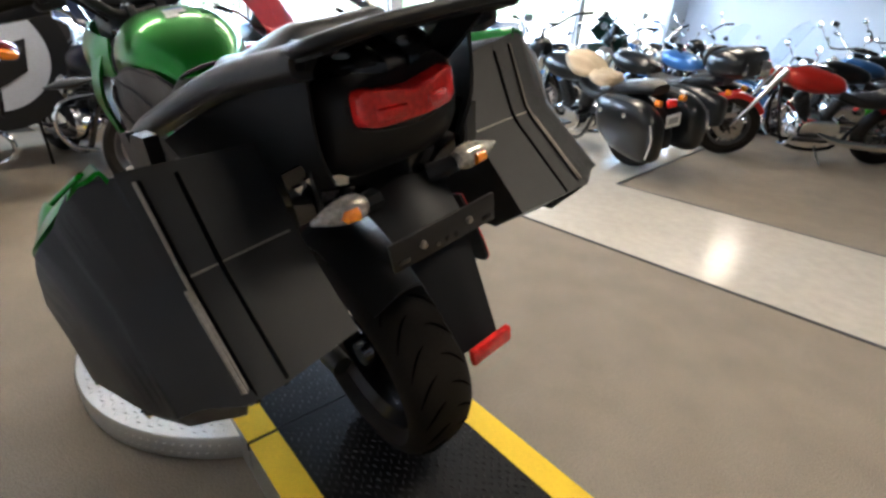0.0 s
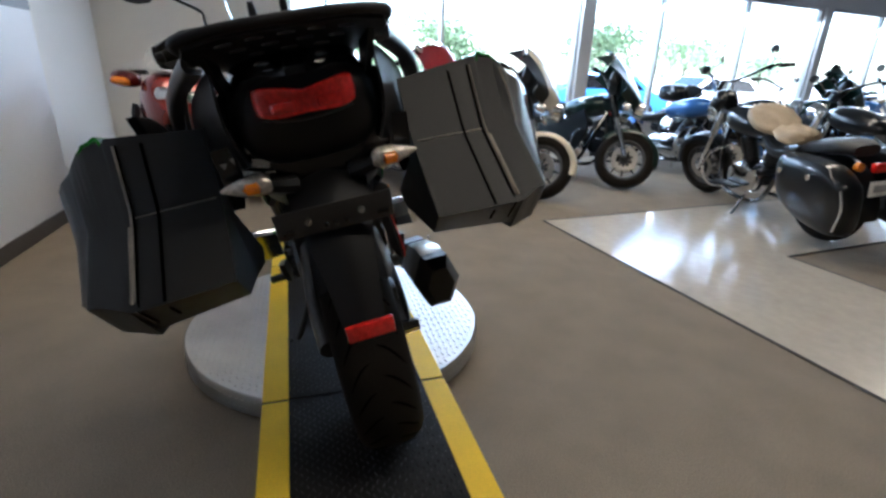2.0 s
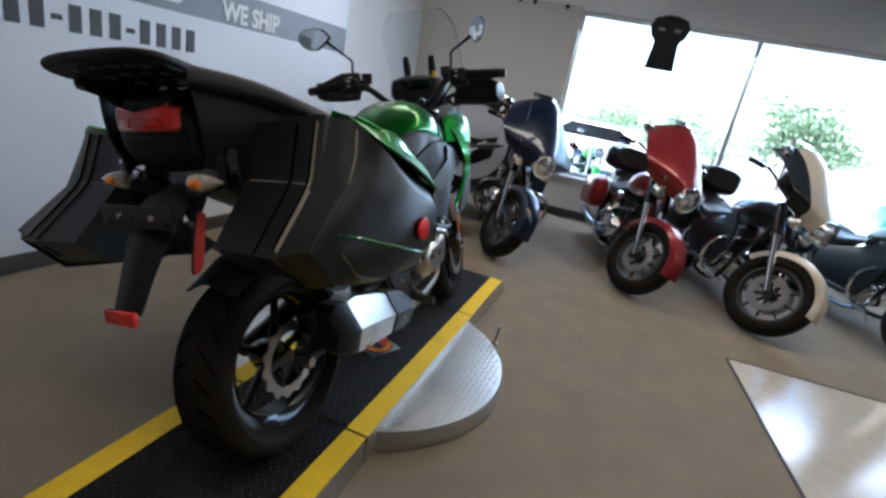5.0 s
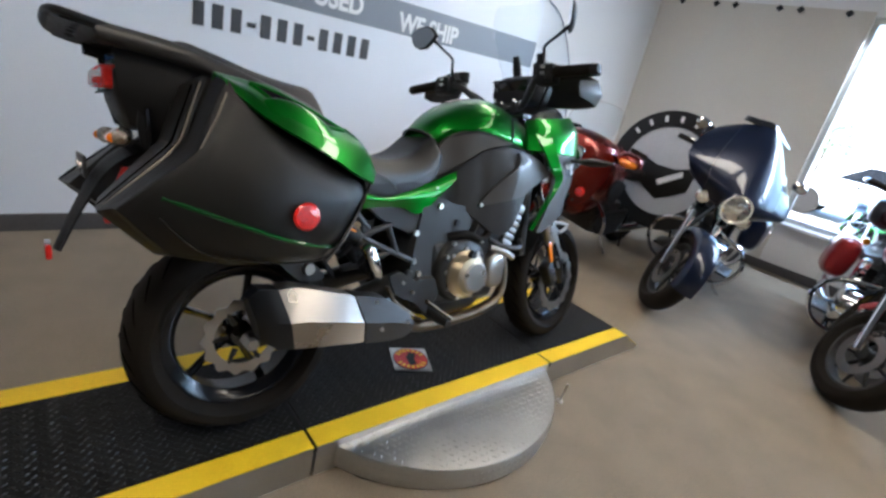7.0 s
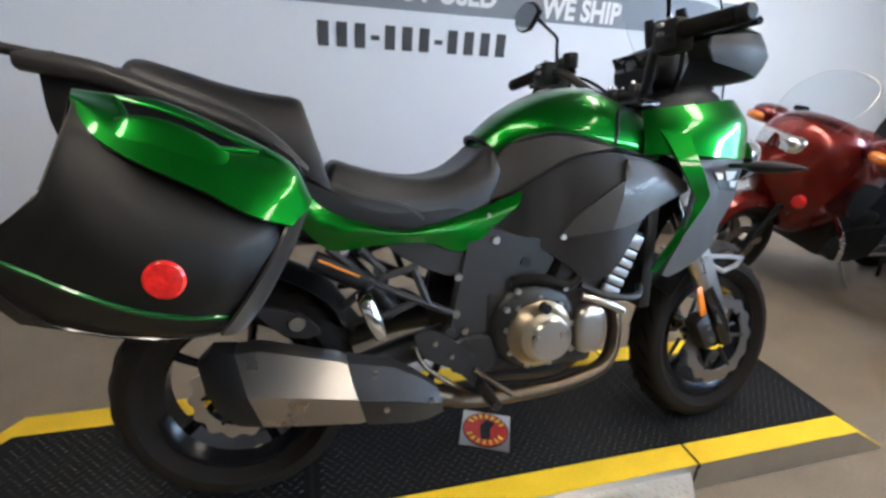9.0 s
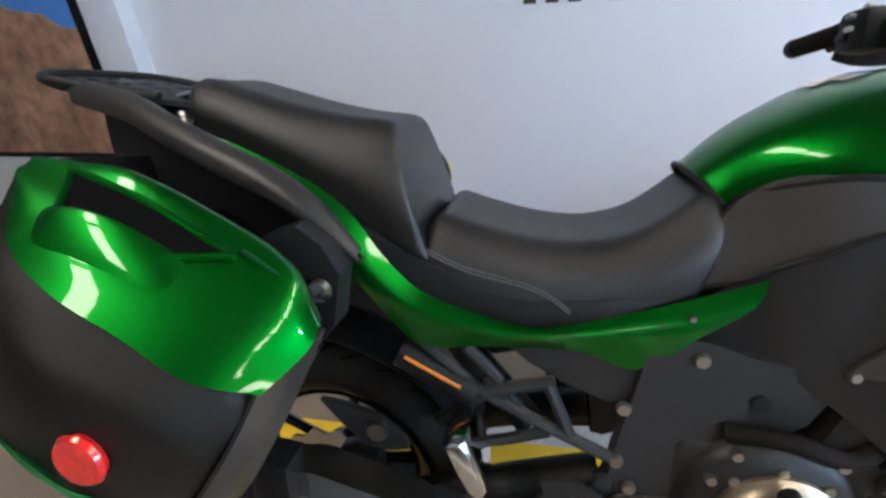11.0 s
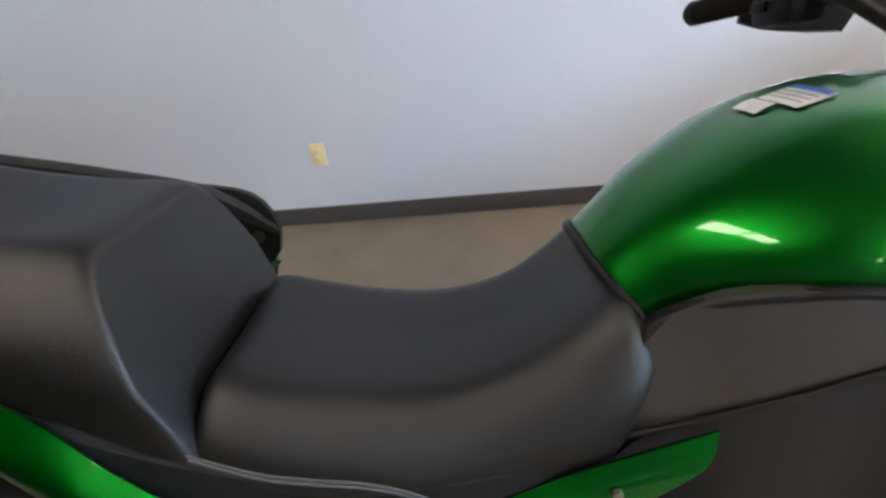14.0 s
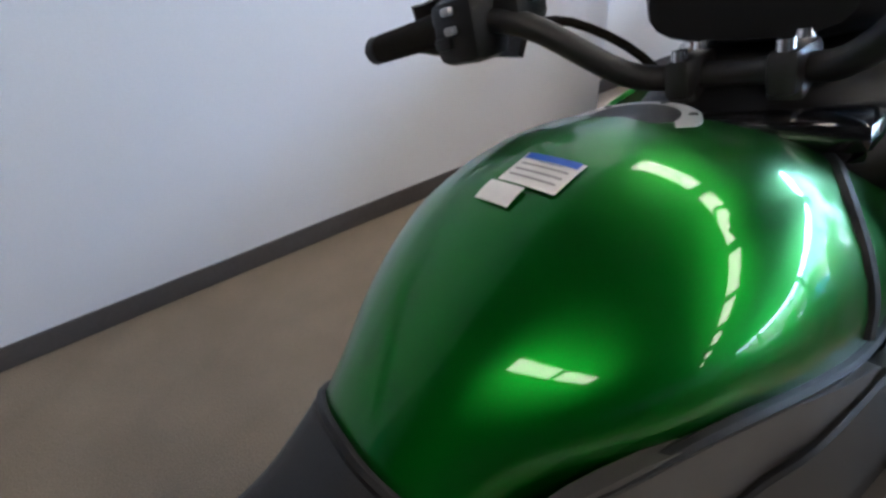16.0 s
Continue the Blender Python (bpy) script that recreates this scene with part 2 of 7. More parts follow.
def tube(points, radius, sides=10, steps=5, caps=True):
    """A round bar along a smooth line; radius is one number or one for each point."""
    line = catmull(points, steps) if steps > 1 else [Vector(p) for p in points]
    radii = list(radius) if isinstance(radius, (list, tuple)) else [radius] * len(points)
    fine = []
    for i in range(len(line)):
        u = i / (len(line) - 1) * (len(radii) - 1)
        k = min(int(u), len(radii) - 2)
        fine.append(radii[k] + (radii[k + 1] - radii[k]) * (u - k))
    bm = bmesh.new()
    rings, side = [], None
    for i, p in enumerate(line):
        ahead = (line[min(i + 1, len(line) - 1)] - line[max(i - 1, 0)]).normalized()
        if side is None:
            side = ahead.orthogonal().normalized()
        side = (side - ahead * side.dot(ahead)).normalized()
        up = ahead.cross(side)
        rings.append([bm.verts.new(p + fine[i] * (math.cos(a) * side + math.sin(a) * up)) for a in (2 * math.pi * k / sides for k in range(sides))])
    for a, b in zip(rings, rings[1:]):
        for k in range(sides):
            bm.faces.new((a[k], a[(k + 1) % sides], b[(k + 1) % sides], b[k]))
    if caps:
        bm.faces.new(rings[0][::-1])
        bm.faces.new(rings[-1])
    return bm


def rod(a, b, r, sides=12, r2=None):
    return tube([a, b], [r, r if r2 is None else r2], sides, 1)


def lathe(profile, centre, axis="y", sides=40, closed=True):
    """A ring of revolution; the profile is pairs (radius, along the axis)."""
    bm = bmesh.new()
    rings = []
    for k in range(sides):
        a = 2 * math.pi * k / sides
        row = []
        for r, h in profile:
            c, s = r * math.cos(a), r * math.sin(a)
            co = {"y": (c, h, s), "z": (c, s, h), "x": (h, c, s)}[axis]
            row.append(bm.verts.new(Vector(centre) + Vector(co)))
        rings.append(row)
    n = len(profile)
    for k in range(sides):
        a, b = rings[k], rings[(k + 1) % sides]
        for i in range(n if closed else n - 1):
            bm.faces.new((a[i], a[(i + 1) % n], b[(i + 1) % n], b[i]))
    return bm


def disc(profile, centre, axis="y", sides=32):
    """A turned solid, closed at both ends."""
    bm = lathe(profile, centre, axis, sides, closed=False)
    bmesh.ops.remove_doubles(bm, verts=bm.verts, dist=1e-5)
    bmesh.ops.holes_fill(bm, edges=[e for e in bm.edges if e.is_boundary], sides=0)
    return bm


def skin(rows, nu=4, nv=4, thick=0.004):
    """A smooth shell through rows of points."""
    rows = [catmull(r, nu) for r in rows]
    cols = [catmull([r[i] for r in rows], nv) for i in range(len(rows[0]))]
    bm = bmesh.new()
    grid = [[bm.verts.new(p) for p in c] for c in cols]
    for a, b in zip(grid, grid[1:]):
        for i in range(len(a) - 1):
            bm.faces.new((a[i], a[i + 1], b[i + 1], b[i]))
    if thick:
        bmesh.ops.recalc_face_normals(bm, faces=bm.faces)
        bmesh.ops.solidify(bm, geom=bm.faces[:], thickness=thick)
    return bm


def loft(rings, nu=1, nv=1, cap=True):
    """A closed body through rings of equal count; nu smooths round a ring, nv from ring to ring."""
    if nu > 1:
        rings = [catmull(list(r) + [r[0]], nu)[:-1] for r in rings]
    if nv > 1:
        cols = [catmull([r[i] for r in rings], nv) for i in range(len(rings[0]))]
        rings = [[c[k] for c in cols] for k in range(len(cols[0]))]
    bm = bmesh.new()
    made = [[bm.verts.new(p) for p in r] for r in rings]
    n = len(made[0])
    for a, b in zip(made, made[1:]):
        for k in range(n):
            bm.faces.new((a[k], a[(k + 1) % n], b[(k + 1) % n], b[k]))
    if cap:
        bm.faces.new(made[0][::-1])
        bm.faces.new(made[-1])
    return bm


def slab(outline, y_at, thick=0.006, smooth=3, cuts=2, bevel=0.0):
    """A panel with an outline in x and z that follows the side of a body; y_at gives its y."""
    pts = [Vector((x, 0, z)) for x, z in outline]
    if smooth > 1:
        pts = catmull(pts + [pts[0]], smooth)[:-1]
    bm = bmesh.new()
    face = bm.faces.new([bm.verts.new(p) for p in pts])
    bmesh.ops.triangulate(bm, faces=[face])
    if cuts:
        bmesh.ops.subdivide_edges(bm, edges=[e for e in bm.edges if not e.is_boundary], cuts=cuts)
        bmesh.ops.triangulate(bm, faces=bm.faces[:])
    out = bmesh.ops.extrude_face_region(bm, geom=bm.faces[:])
    moved_verts = {g for g in out["geom"] if isinstance(g, bmesh.types.BMVert)}
    for v in bm.verts:
        v.co.y = y_at(v.co.x, v.co.z) + (thick if v in moved_verts else 0.0)
    return bm


def prism(outline, y0, y1, bevel=0.0, seg=2):
    """An outline in x and z, extruded from y0 to y1."""
    bm = bmesh.new()
    bm.faces.new([bm.verts.new((x, y0, z)) for x, z in outline])
    out = bmesh.ops.extrude_face_region(bm, geom=bm.faces[:])
    for g in out["geom"]:
        if isinstance(g, bmesh.types.BMVert):
            g.co.y = y1
    if bevel:
        bmesh.ops.recalc_face_normals(bm, faces=bm.faces)
        bmesh.ops.bevel(bm, geom=bm.edges[:], offset=bevel, segments=seg, affect="EDGES", profile=0.5)
    return bm


def ellipse(a, b, n=24, power=2.0):
    out = []
    for k in range(n):
        c, s = math.cos(2 * math.pi * k / n), math.sin(2 * math.pi * k / n)
        out.append((math.copysign(abs(c) ** (2 / power), c) * a, math.copysign(abs(s) ** (2 / power), s) * b))
    return out


def along(x, xs, ys):
    return float(np.interp(x, xs, ys))

# ---- the showroom ----
WALL_Y, PANEL_END = 1.908, 2.88
FRONT = Matrix.Translation((5.2, 2.3, 0)) @ Matrix.Rotation(math.atan2(-0.9932, 0.1162), 4, "Z")

carpet = bmesh.new()
bmesh.ops.create_grid(carpet, x_segments=2, y_segments=2, size=1, matrix=Matrix.LocRotScale((0.5, -7.0, 0), None, (8.5, 10.0, 1)))
solid("floor", carpet, CARPET, "grey-brown low-pile commercial carpet over the showroom floor", "floor", kind="structure")

def tile_sheet():
    """The pale polished walkway, a bend of two strips laid on the carpet."""
    corner, inner = Vector((2.17, -1.8)), Vector((1.07, -3.2))
    back, side = Vector((-0.995, -0.105)), Vector((0.116, -0.993))
    outer_far = corner + side * 13
    inner_far = inner + side * 11.5
    pts = [corner, corner + back * 8.2, inner + back * 7.2, inner, inner_far, outer_far]
    bm = bmesh.new()
    top = [bm.verts.new((p.x, p.y, 0.006)) for p in pts]
    low = [bm.verts.new((p.x, p.y, -0.01)) for p in pts]
    bm.faces.new(top)
    bm.faces.new(low[::-1])
    for k in range(6):
        bm.faces.new((top[k], low[k], low[(k + 1) % 6], top[(k + 1) % 6]))
    return bm, pts

tile_bm, tile_pts = tile_sheet()
walkway = solid("walkway", tile_bm, TILE, "pale polished vinyl tile walkway between the carpets", "floor", kind="structure")
edge = bmesh.new()
strips = []
for a, b in zip(tile_pts, tile_pts[1:] + tile_pts[:1]):
    strips.append(rod((a.x, a.y, 0.004), (b.x, b.y, 0.004), 0.008, 6))
part("edge_trim", join(edge, *strips), BASE, walkway, "thin dark metal carpet edging")

solid("wall_banner_side", box(-2.06, WALL_Y + 0.1, 1.65, 9.88, 0.2, 3.3), BANNER, "pale blue-grey vinyl-covered partition wall", "wall", kind="structure")
solid("wall_side", box(4.1, 2.4, 1.65, 2.5, 0.2, 3.3), WALL_PAINT, "white painted side wall near the corner", "wall", kind="structure")
# wall_back is unseen; it closes the room and its dark paint lowers the fill
solid("wall_back", box(-7.1, -7.0, 1.65, 0.2, 18.6, 3.3), BACK_PAINT, "unseen dark taupe wall added to close the back of the showroom", "wall", kind="structure")
solid("wall_far", box(0.6, -16.1, 1.65, 15.6, 0.2, 3.3), BANNER, "pale blue-white far wall of the showroom", "wall", kind="structure")
solid("baseboard", box(-2.06, WALL_Y - 0.006, 0.05, 9.88, 0.012, 0.1, 0.002), BASE, "dark grey vinyl baseboard along the banner wall", "baseboard", kind="structure")
solid("baseboard_side", box(4.1, 2.294, 0.05, 2.4, 0.012, 0.1, 0.002), BASE, "dark grey vinyl baseboard along the side wall", "baseboard", kind="structure")
solid("ceiling", box(0.4, -7.0, 3.4, 15.6, 19.2, 0.2), CEILING, "dark grey open showroom ceiling", "ceiling", kind="structure")

# grey band and its words
solid("banner_band", box(0.44, WALL_Y - 0.002, 1.573, 4.88, 0.004, 0.215), BAND, "slate grey printed band along the banner wall", "wall graphic", kind="structure")


def words(text, x0, x1, z0, z1, mat, label):
    curve = bpy.data.curves.new("lettering", "FONT")
    curve.body, curve.extrude = text, 0.0015
    ob = new("wall_lettering", curve)
    curve.materials.append(mat)
    bpy.context.view_layer.update()
    lo, hi = Vector(ob.bound_box[0]), Vector(ob.bound_box[6])
    sx, sz = (x1 - x0) / (hi.x - lo.x), (z1 - z0) / (hi.y - lo.y)
    ob.matrix_world = Matrix.Translation((x0 - lo.x * sx, WALL_Y - 0.0058, z0 - lo.y * sz)) @ Matrix.Rotation(radians(90), 4, "X") @ Matrix.Diagonal((sx, sz, 1, 1))
    curve.offset = 0.036
    return tagged(ob, label, "lettering")


words("WE SHIP", 1.43, 1.975, 1.49, 1.608, WHITE_LETTER, "white bold capital words printed on the grey band")
words("WE BUY USED", 0.18, 1.125, 1.52, 1.636, WHITE_LETTER, "white bold capital words printed on the grey band")
number = thing("number_line", "row of dark bars for a printed number on the wall", "lettering", pose(0, WALL_Y - 0.002, 0))
digit_w, cursor = 0.088, 0.065
for ch in "ddd-ddd-dddd":
    if ch == "d":
        part("bar", box(cursor + digit_w / 2, 0, 1.311, digit_w * 0.68, 0.004, 0.132), DARK_LETTER, number)
        cursor += digit_w + 0.0155
    else:
        part("dash", box(cursor + 0.028, 0, 1.305, 0.05, 0.004, 0.026), DARK_LETTER, number)
        cursor += 0.072

outlet = thing("wall_outlet", "ivory plastic wall outlet low on the banner wall", "outlet", pose(-0.348, WALL_Y, 0.4))
part("cover_plate", box(0, -0.004, 0, 0.072, 0.008, 0.116, 0.003), IVORY, outlet)
for dz in (-0.02, 0.02):
    part("socket", box(0, -0.009, dz, 0.034, 0.004, 0.028, 0.0015), IVORY, outlet)

# front wall with its windows
WINDOWS = [(2.06, 6.42, (4.13,)), (6.64, 12.0, (8.05, 10.0)), (12.2, 17.2, (13.9, 15.5))]
front_lower, front_header = box(9.2, 0.1, 0.26, 18.4, 0.2, 0.52), box(9.2, 0.1, 2.93, 18.4, 0.2, 0.74)
solid("wall_front_lower", moved(front_lower, FRONT), WALL_PAINT, "white painted low wall under the shop windows", "wall", kind="structure")
solid("wall_front_header", moved(front_header, FRONT), WALL_PAINT, "white painted header above the shop windows", "wall", kind="structure")
for u0, u1, paint_it in ((0, 2.06, FRONT_PAINT), (6.42, 6.64, WALL_PAINT), (12.0, 12.2, WALL_PAINT), (17.2, 18.4, WALL_PAINT)):
    solid("wall_front_pier", moved(box((u0 + u1) / 2, 0.1, 1.54, u1 - u0, 0.2, 2.04), FRONT), paint_it, "painted wall pier beside the shop windows", "wall", kind="structure")
solid("wall_front_facing", moved(box(1.03, -0.006, 1.3, 2.06, 0.012, 2.6), FRONT), FRONT_PAINT, "beige painted wall panel in the corner", "wall", kind="structure")
solid("baseboard_front", moved(box(9.2, -0.018, 0.05, 18.4, 0.012, 0.1, 0.002), FRONT), BASE, "dark vinyl baseboard under the shop windows", "baseboard", kind="structure")
for i, (u0, u1, mullions) in enumerate(WINDOWS):
    window = thing("window_%d" % (i + 1), "tall aluminium-framed shop window looking onto the parking lot", "window", FRONT, kind="structure")
    part("window_sill", box((u0 + u1) / 2, 0.04, 0.535, u1 - u0, 0.34, 0.03, 0.006), WALL_PAINT, window)
    for z in (0.575, 2.535):
        part("frame_rail", box((u0 + u1) / 2, 0.1, z, u1 - u0, 0.1, 0.05, 0.004), ALUMINIUM, window)
    posts = [u0 + 0.025, *mullions, u1 - 0.025]
    for u in posts:
        part("frame_post", box(u, 0.1, 1.555, 0.05, 0.1, 1.91, 0.004), ALUMINIUM, window)
    for a, b in zip(posts, posts[1:]):
        pane = part("pane", box((a + b) / 2, 0.1, 1.555, b - a - 0.05, 0.006, 1.91), GLASS, window)
        pane.visible_shadow = False

hooks = thing("hook_row", "row of black diamond-shaped hooks high on the beige wall", "hooks", FRONT)
for u in (0.25, 0.63, 0.83, 1.26, 1.45, 1.86):
    part("hook", moved(box(0, 0, 0, 0.05, 0.02, 0.05, 0.004), Matrix.Translation((u, -0.022, 2.57)) @ Matrix.Rotation(radians(45), 4, "Y")), BLACK_PLASTIC, hooks)

sign = thing("round_sign", "round black and white sign standing behind the motorcycles", "sign", pose(3.75, 0.78, 0.86, 0, 0, -84) @ Matrix.Diagonal((0.86, 1, 0.86, 1)))
part("ring", lathe([(0.62, 0), (0.62, -0.02), (0.46, -0.02), (0.46, 0)], (0, 0, 0), "y", 64), BLACK_PLASTIC, sign)
part("face", disc([(0.46, 0.0), (0.46, -0.01), (0.0, -0.01)], (0, 0, 0), "y", 64), SIGN_FACE, sign)
part("emblem", prism([(-0.32, 0.12), (-0.1, 0.05), (0.1, 0.05), (0.32, 0.12), (0.28, -0.14), (0.12, -0.24), (0, -0.3), (-0.12, -0.24), (-0.28, -0.14)], -0.018, -0.008, 0.003), BLACK_PLASTIC, sign)
part("blade", prism([(-0.05, -0.1), (0.18, 0.05), (0.2, 0.0), (-0.02, -0.15)], -0.024, -0.012), WHITE_LETTER, sign)
for dx in (-0.2, 0.2):
    part("stand_leg", tube([(dx, 0.02, -0.3), (dx * 1.3, 0.06, -0.6), (dx * 1.4, 0.16, -1.0)], 0.014, 8, 2), GLOSS_BLACK, sign)
for k in range(7):
    a = radians(40 + k * 17)
    part("bar", moved(box(0, 0, 0, 0.032, 0.004, 0.06), Matrix.Translation((0.54 * math.cos(a), -0.022, 0.54 * math.sin(a))) @ Matrix.Rotation(radians(90) - a, 4, "Y")), WHITE_LETTER, sign)

decal = thing("window_shirt", "black shirt shape hanging inside the shop window", "shirt", FRONT @ pose(3.1, -0.06, 2.3))
part("cloth", prism([(-0.23, 0.2), (-0.18, 0.29), (-0.06, 0.33), (0.06, 0.33), (0.18, 0.29), (0.23, 0.2), (0.2, 0.1), (0.14, 0.03), (0.17, -0.28), (-0.17, -0.28), (-0.14, 0.03), (-0.2, 0.1)], -0.02, 0.0, 0.006), BLACK_PLASTIC, decal)
for dx in (-0.09, 0.09):
    part("print", box(dx, -0.024, 0.17, 0.07, 0.004, 0.035), INK_GREY, decal)

LAMPS = [(2.4, y) for y in (1.0, -0.45, -1.9, -3.35, -5.2, -7.6, -10.4)] + [(-1.3, y) for y in (-0.6, -1.95)]
for cx, cy in LAMPS:
    lamp = thing("ceiling_light", "rectangular fluorescent ceiling light in a metal frame", "ceiling light", pose(cx, cy, 3.3), group="ceiling lights")
    part("frame", join(box(0.19, 0, -0.01, 0.02, 1.24, 0.03), box(-0.19, 0, -0.01, 0.02, 1.24, 0.03), box(0, 0.61, -0.01, 0.36, 0.02, 0.03), box(0, -0.61, -0.01, 0.36, 0.02, 0.03)), ALUMINIUM, lamp)
    part("diffuser", box(0, 0, -0.005, 0.36, 1.2, 0.01), LIGHT_PANEL, lamp)

# display board behind the bike
board = thing("display_board", "tall framed poster of brown rock under blue sky", "poster", pose(-2.735, 1.8, 0))
part("frame", join(box(0.345, 0, 1.25, 0.03, 0.05, 1.5), box(-1.3, 0, 1.25, 0.03, 0.05, 1.5), box(-0.48, 0, 0.5, 1.66, 0.05, 0.03), box(-0.48, 0, 2.0, 1.66, 0.05, 0.03)), GLOSS_BLACK, board)
part("print", prism([(-1.28, 0.51), (0.33, 0.51), (0.33, 1.24), (0.2, 1.26), (0.1, 1.33), (-0.1, 1.36), (-0.4, 1.5), (-0.7, 1.46), (-1.28, 1.62)], -0.012, 0.0), POSTER_ROCK, board)
part("print_sky", box(-0.48, 0.004, 1.25, 1.62, 0.01, 1.46), POSTER_SKY, board)
part("leg_panel", box(-0.48, 0.02, 0.29, 1.66, 0.04, 0.4, 0.004), WALL_PAINT, board)
solid("wall_pilaster", box(-2.23, WALL_Y - 0.06, 1.65, 0.25, 0.12, 3.3, 0.004), BANNER, "pale blue painted pilaster beside the poster", "wall", kind="structure")

# ---- the display platform ----
TOP, HALF = 0.125, 0.315
platform = thing("display_ramp", "low black ramp platform with yellow edge strips on the carpet", "ramp", Matrix.Translation((0.6, 0.008, 0)) @ Matrix.Rotation(radians(1.8), 4, "Z") @ Matrix.Translation((-0.6, 0, 0)))


def deck(x0, x1, bend0, bend1):
    """One section, from its low or level end at x0 to that at x1."""
    out = []
    line = [(x0, TOP if bend0 is None else 0.012)]
    if bend0 is not None:
        line.append((bend0, TOP))
    if bend1 is not None:
        line.append((bend1, TOP))
    line.append((x1, TOP if bend1 is None else 0.012))
    outline = [(x, z - 0.004) for x, z in line] + [(x1, 0.0), (x0, 0.0)]
    out.append(("side_frame", prism(outline, -HALF, HALF), PLATE_STEEL))
    for lo, hi, name, mat, lift in ((-HALF + 0.085, HALF - 0.085, "tread", TREAD, 0.0), (-HALF, -HALF + 0.085, "yellow_strip", YELLOW_TAPE, 0.001), (HALF - 0.085, HALF, "yellow_strip", YELLOW_TAPE, 0.001)):
        bm = prism([(x, z + lift) for x, z in line] + [(x, z + lift - 0.003) for x, z in line[::-1]], lo, hi)
        out.append((name, bm, mat))
    return out


for x0, x1, b0, b1 in ((-1.06, -0.006, -0.88, None), (0.006, 1.214, None, None), (1.226, 2.12, None, 1.93)):
    for name, bm, mat in deck(x0, x1, b0, b1):
        part(name, bm, mat, platform)
for x in (0.0, 1.22):
    part("joint", box(x, 0, 0.112, 0.014, 2 * HALF + 0.004, 0.02), BLACK_PLASTIC, platform)
knobs = bmesh.new()
for i in range(-34, 70):
    for j in range(-14, 15):
        x, y = i * 0.03 + (j % 2) * 0.015, j * 0.0152
        if -0.86 < x < 1.9 and abs(x) > 0.02 and abs(x - 1.22) > 0.02:
            d = 0.0035 if (i + j) % 2 else -0.0035
            vs = [knobs.verts.new((x + a * 0.0095 + b * d, y + b * 0.0042 + a * d, TOP + h)) for a, b, h in ((-1, 0, 0), (0, -1, 0), (1, 0, 0), (0, 1, 0), (0, 0, 0.0032))]
            for k in range(4):
                knobs.faces.new((vs[k], vs[(k + 1) % 4], vs[4]))
tread_ob = part("tread_pattern", knobs, TREAD_LUG, platform, sharp=2)
tagged(tread_ob, kind="stuff")

turntable = thing("turntable", "round diamond-plate steel turntable under the ramp", "turntable", pose(0.64, 0.016, 0))
part("disc", disc([(0.641, 0.004), (0.646, 0.01), (0.646, 0.085), (0.641, 0.092), (0.0, 0.092)], (0, 0, 0), "z", 96), PLATE_STEEL, turntable)
bumps = bmesh.new()
for i in range(-27, 28):
    for j in range(-27, 28):
        x, y = (i + (j % 2) * 0.5) * 0.0255, j * 0.0245
        if x * x + y * y < 0.626 ** 2 and abs(y) > 0.3:
            turn = 1 if (i + j) % 2 else -1
            dx, dy = 0.0118 * 0.707, 0.0118 * 0.707 * turn
            nx, ny = -dy * 0.33, dx * 0.33
            vs = [bumps.verts.new((x + a * dx + b * nx, y + a * dy + b * ny, 0.092 + h)) for a, b, h in ((-1, 0, 0), (0, -1, 0), (1, 0, 0), (0, 1, 0), (0, 0, 0.0044))]
            for k in range(4):
                bumps.faces.new((vs[k], vs[(k + 1) % 4], vs[4]))
rim_bumps = bmesh.new()
for k in range(150):
    a = 2 * math.pi * k / 150
    for z in (0.03, 0.062):
        b = a + (0.02 if z > 0.05 else 0)
        c, s = math.cos(b), math.sin(b)
        vs = [rim_bumps.verts.new((0.646 * c - s * u + c * h, 0.646 * s + c * u + s * h, z + v)) for u, v, h in ((-0.01, -0.005, 0), (0.002, -0.004, 0), (0.01, 0.005, 0), (-0.002, 0.004, 0), (0, 0, 0.003))]
        for i in range(4):
            rim_bumps.faces.new((vs[i], vs[(i + 1) % 4], vs[4]))
tagged(part("plate_pattern", join(bumps, rim_bumps), PLATE_STEEL, turntable, sharp=2), kind="stuff")
part("handle_pin", tube([(0.436, -0.5, 0.088), (0.444, -0.503, 0.14), (0.45, -0.505, 0.185)], [0.006, 0.006, 0.007], 8, 2), STEEL, turntable)
part("pin_collar", disc([(0.0, 0.09), (0.016, 0.09), (0.016, 0.1), (0.008, 0.106), (0.0, 0.106)], (0.436, -0.5, 0), "z", 14), STEEL, turntable)

warning = thing("warning_plate", "square steel plate with round red print on the ramp", "sign plate", pose(0.575, -0.03, TOP + 0.003, 0, 0, -22))
part("plate", box(0, 0, 0.001, 0.165, 0.165, 0.003, 0.001), PLATE_STEEL, warning)
part("print_ring", disc([(0.078, 0.0), (0.078, 0.004), (0.0, 0.004)], (0, 0, 0), "z", 40), BLACK_PLASTIC, warning)
part("print_red", disc([(0.074, 0.0), (0.074, 0.0052), (0.0, 0.0052)], (0, 0, 0), "z", 40), RED_PRINT, warning)
for a0, a1 in ((25, 155), (205, 335)):
    arc = bmesh.new()
    ring = [[arc.verts.new((r * math.cos(radians(a)), r * math.sin(radians(a)), 0.0062)) for r in (0.05, 0.07)] for a in np.linspace(a0, a1, 14)]
    for k, (a, b) in enumerate(zip(ring, ring[1:])):
        if k % 2 == 0:
            arc.faces.new((a[0], a[1], b[1], b[0]))
    part("print_bar", arc, YELLOW_PRINT, warning)
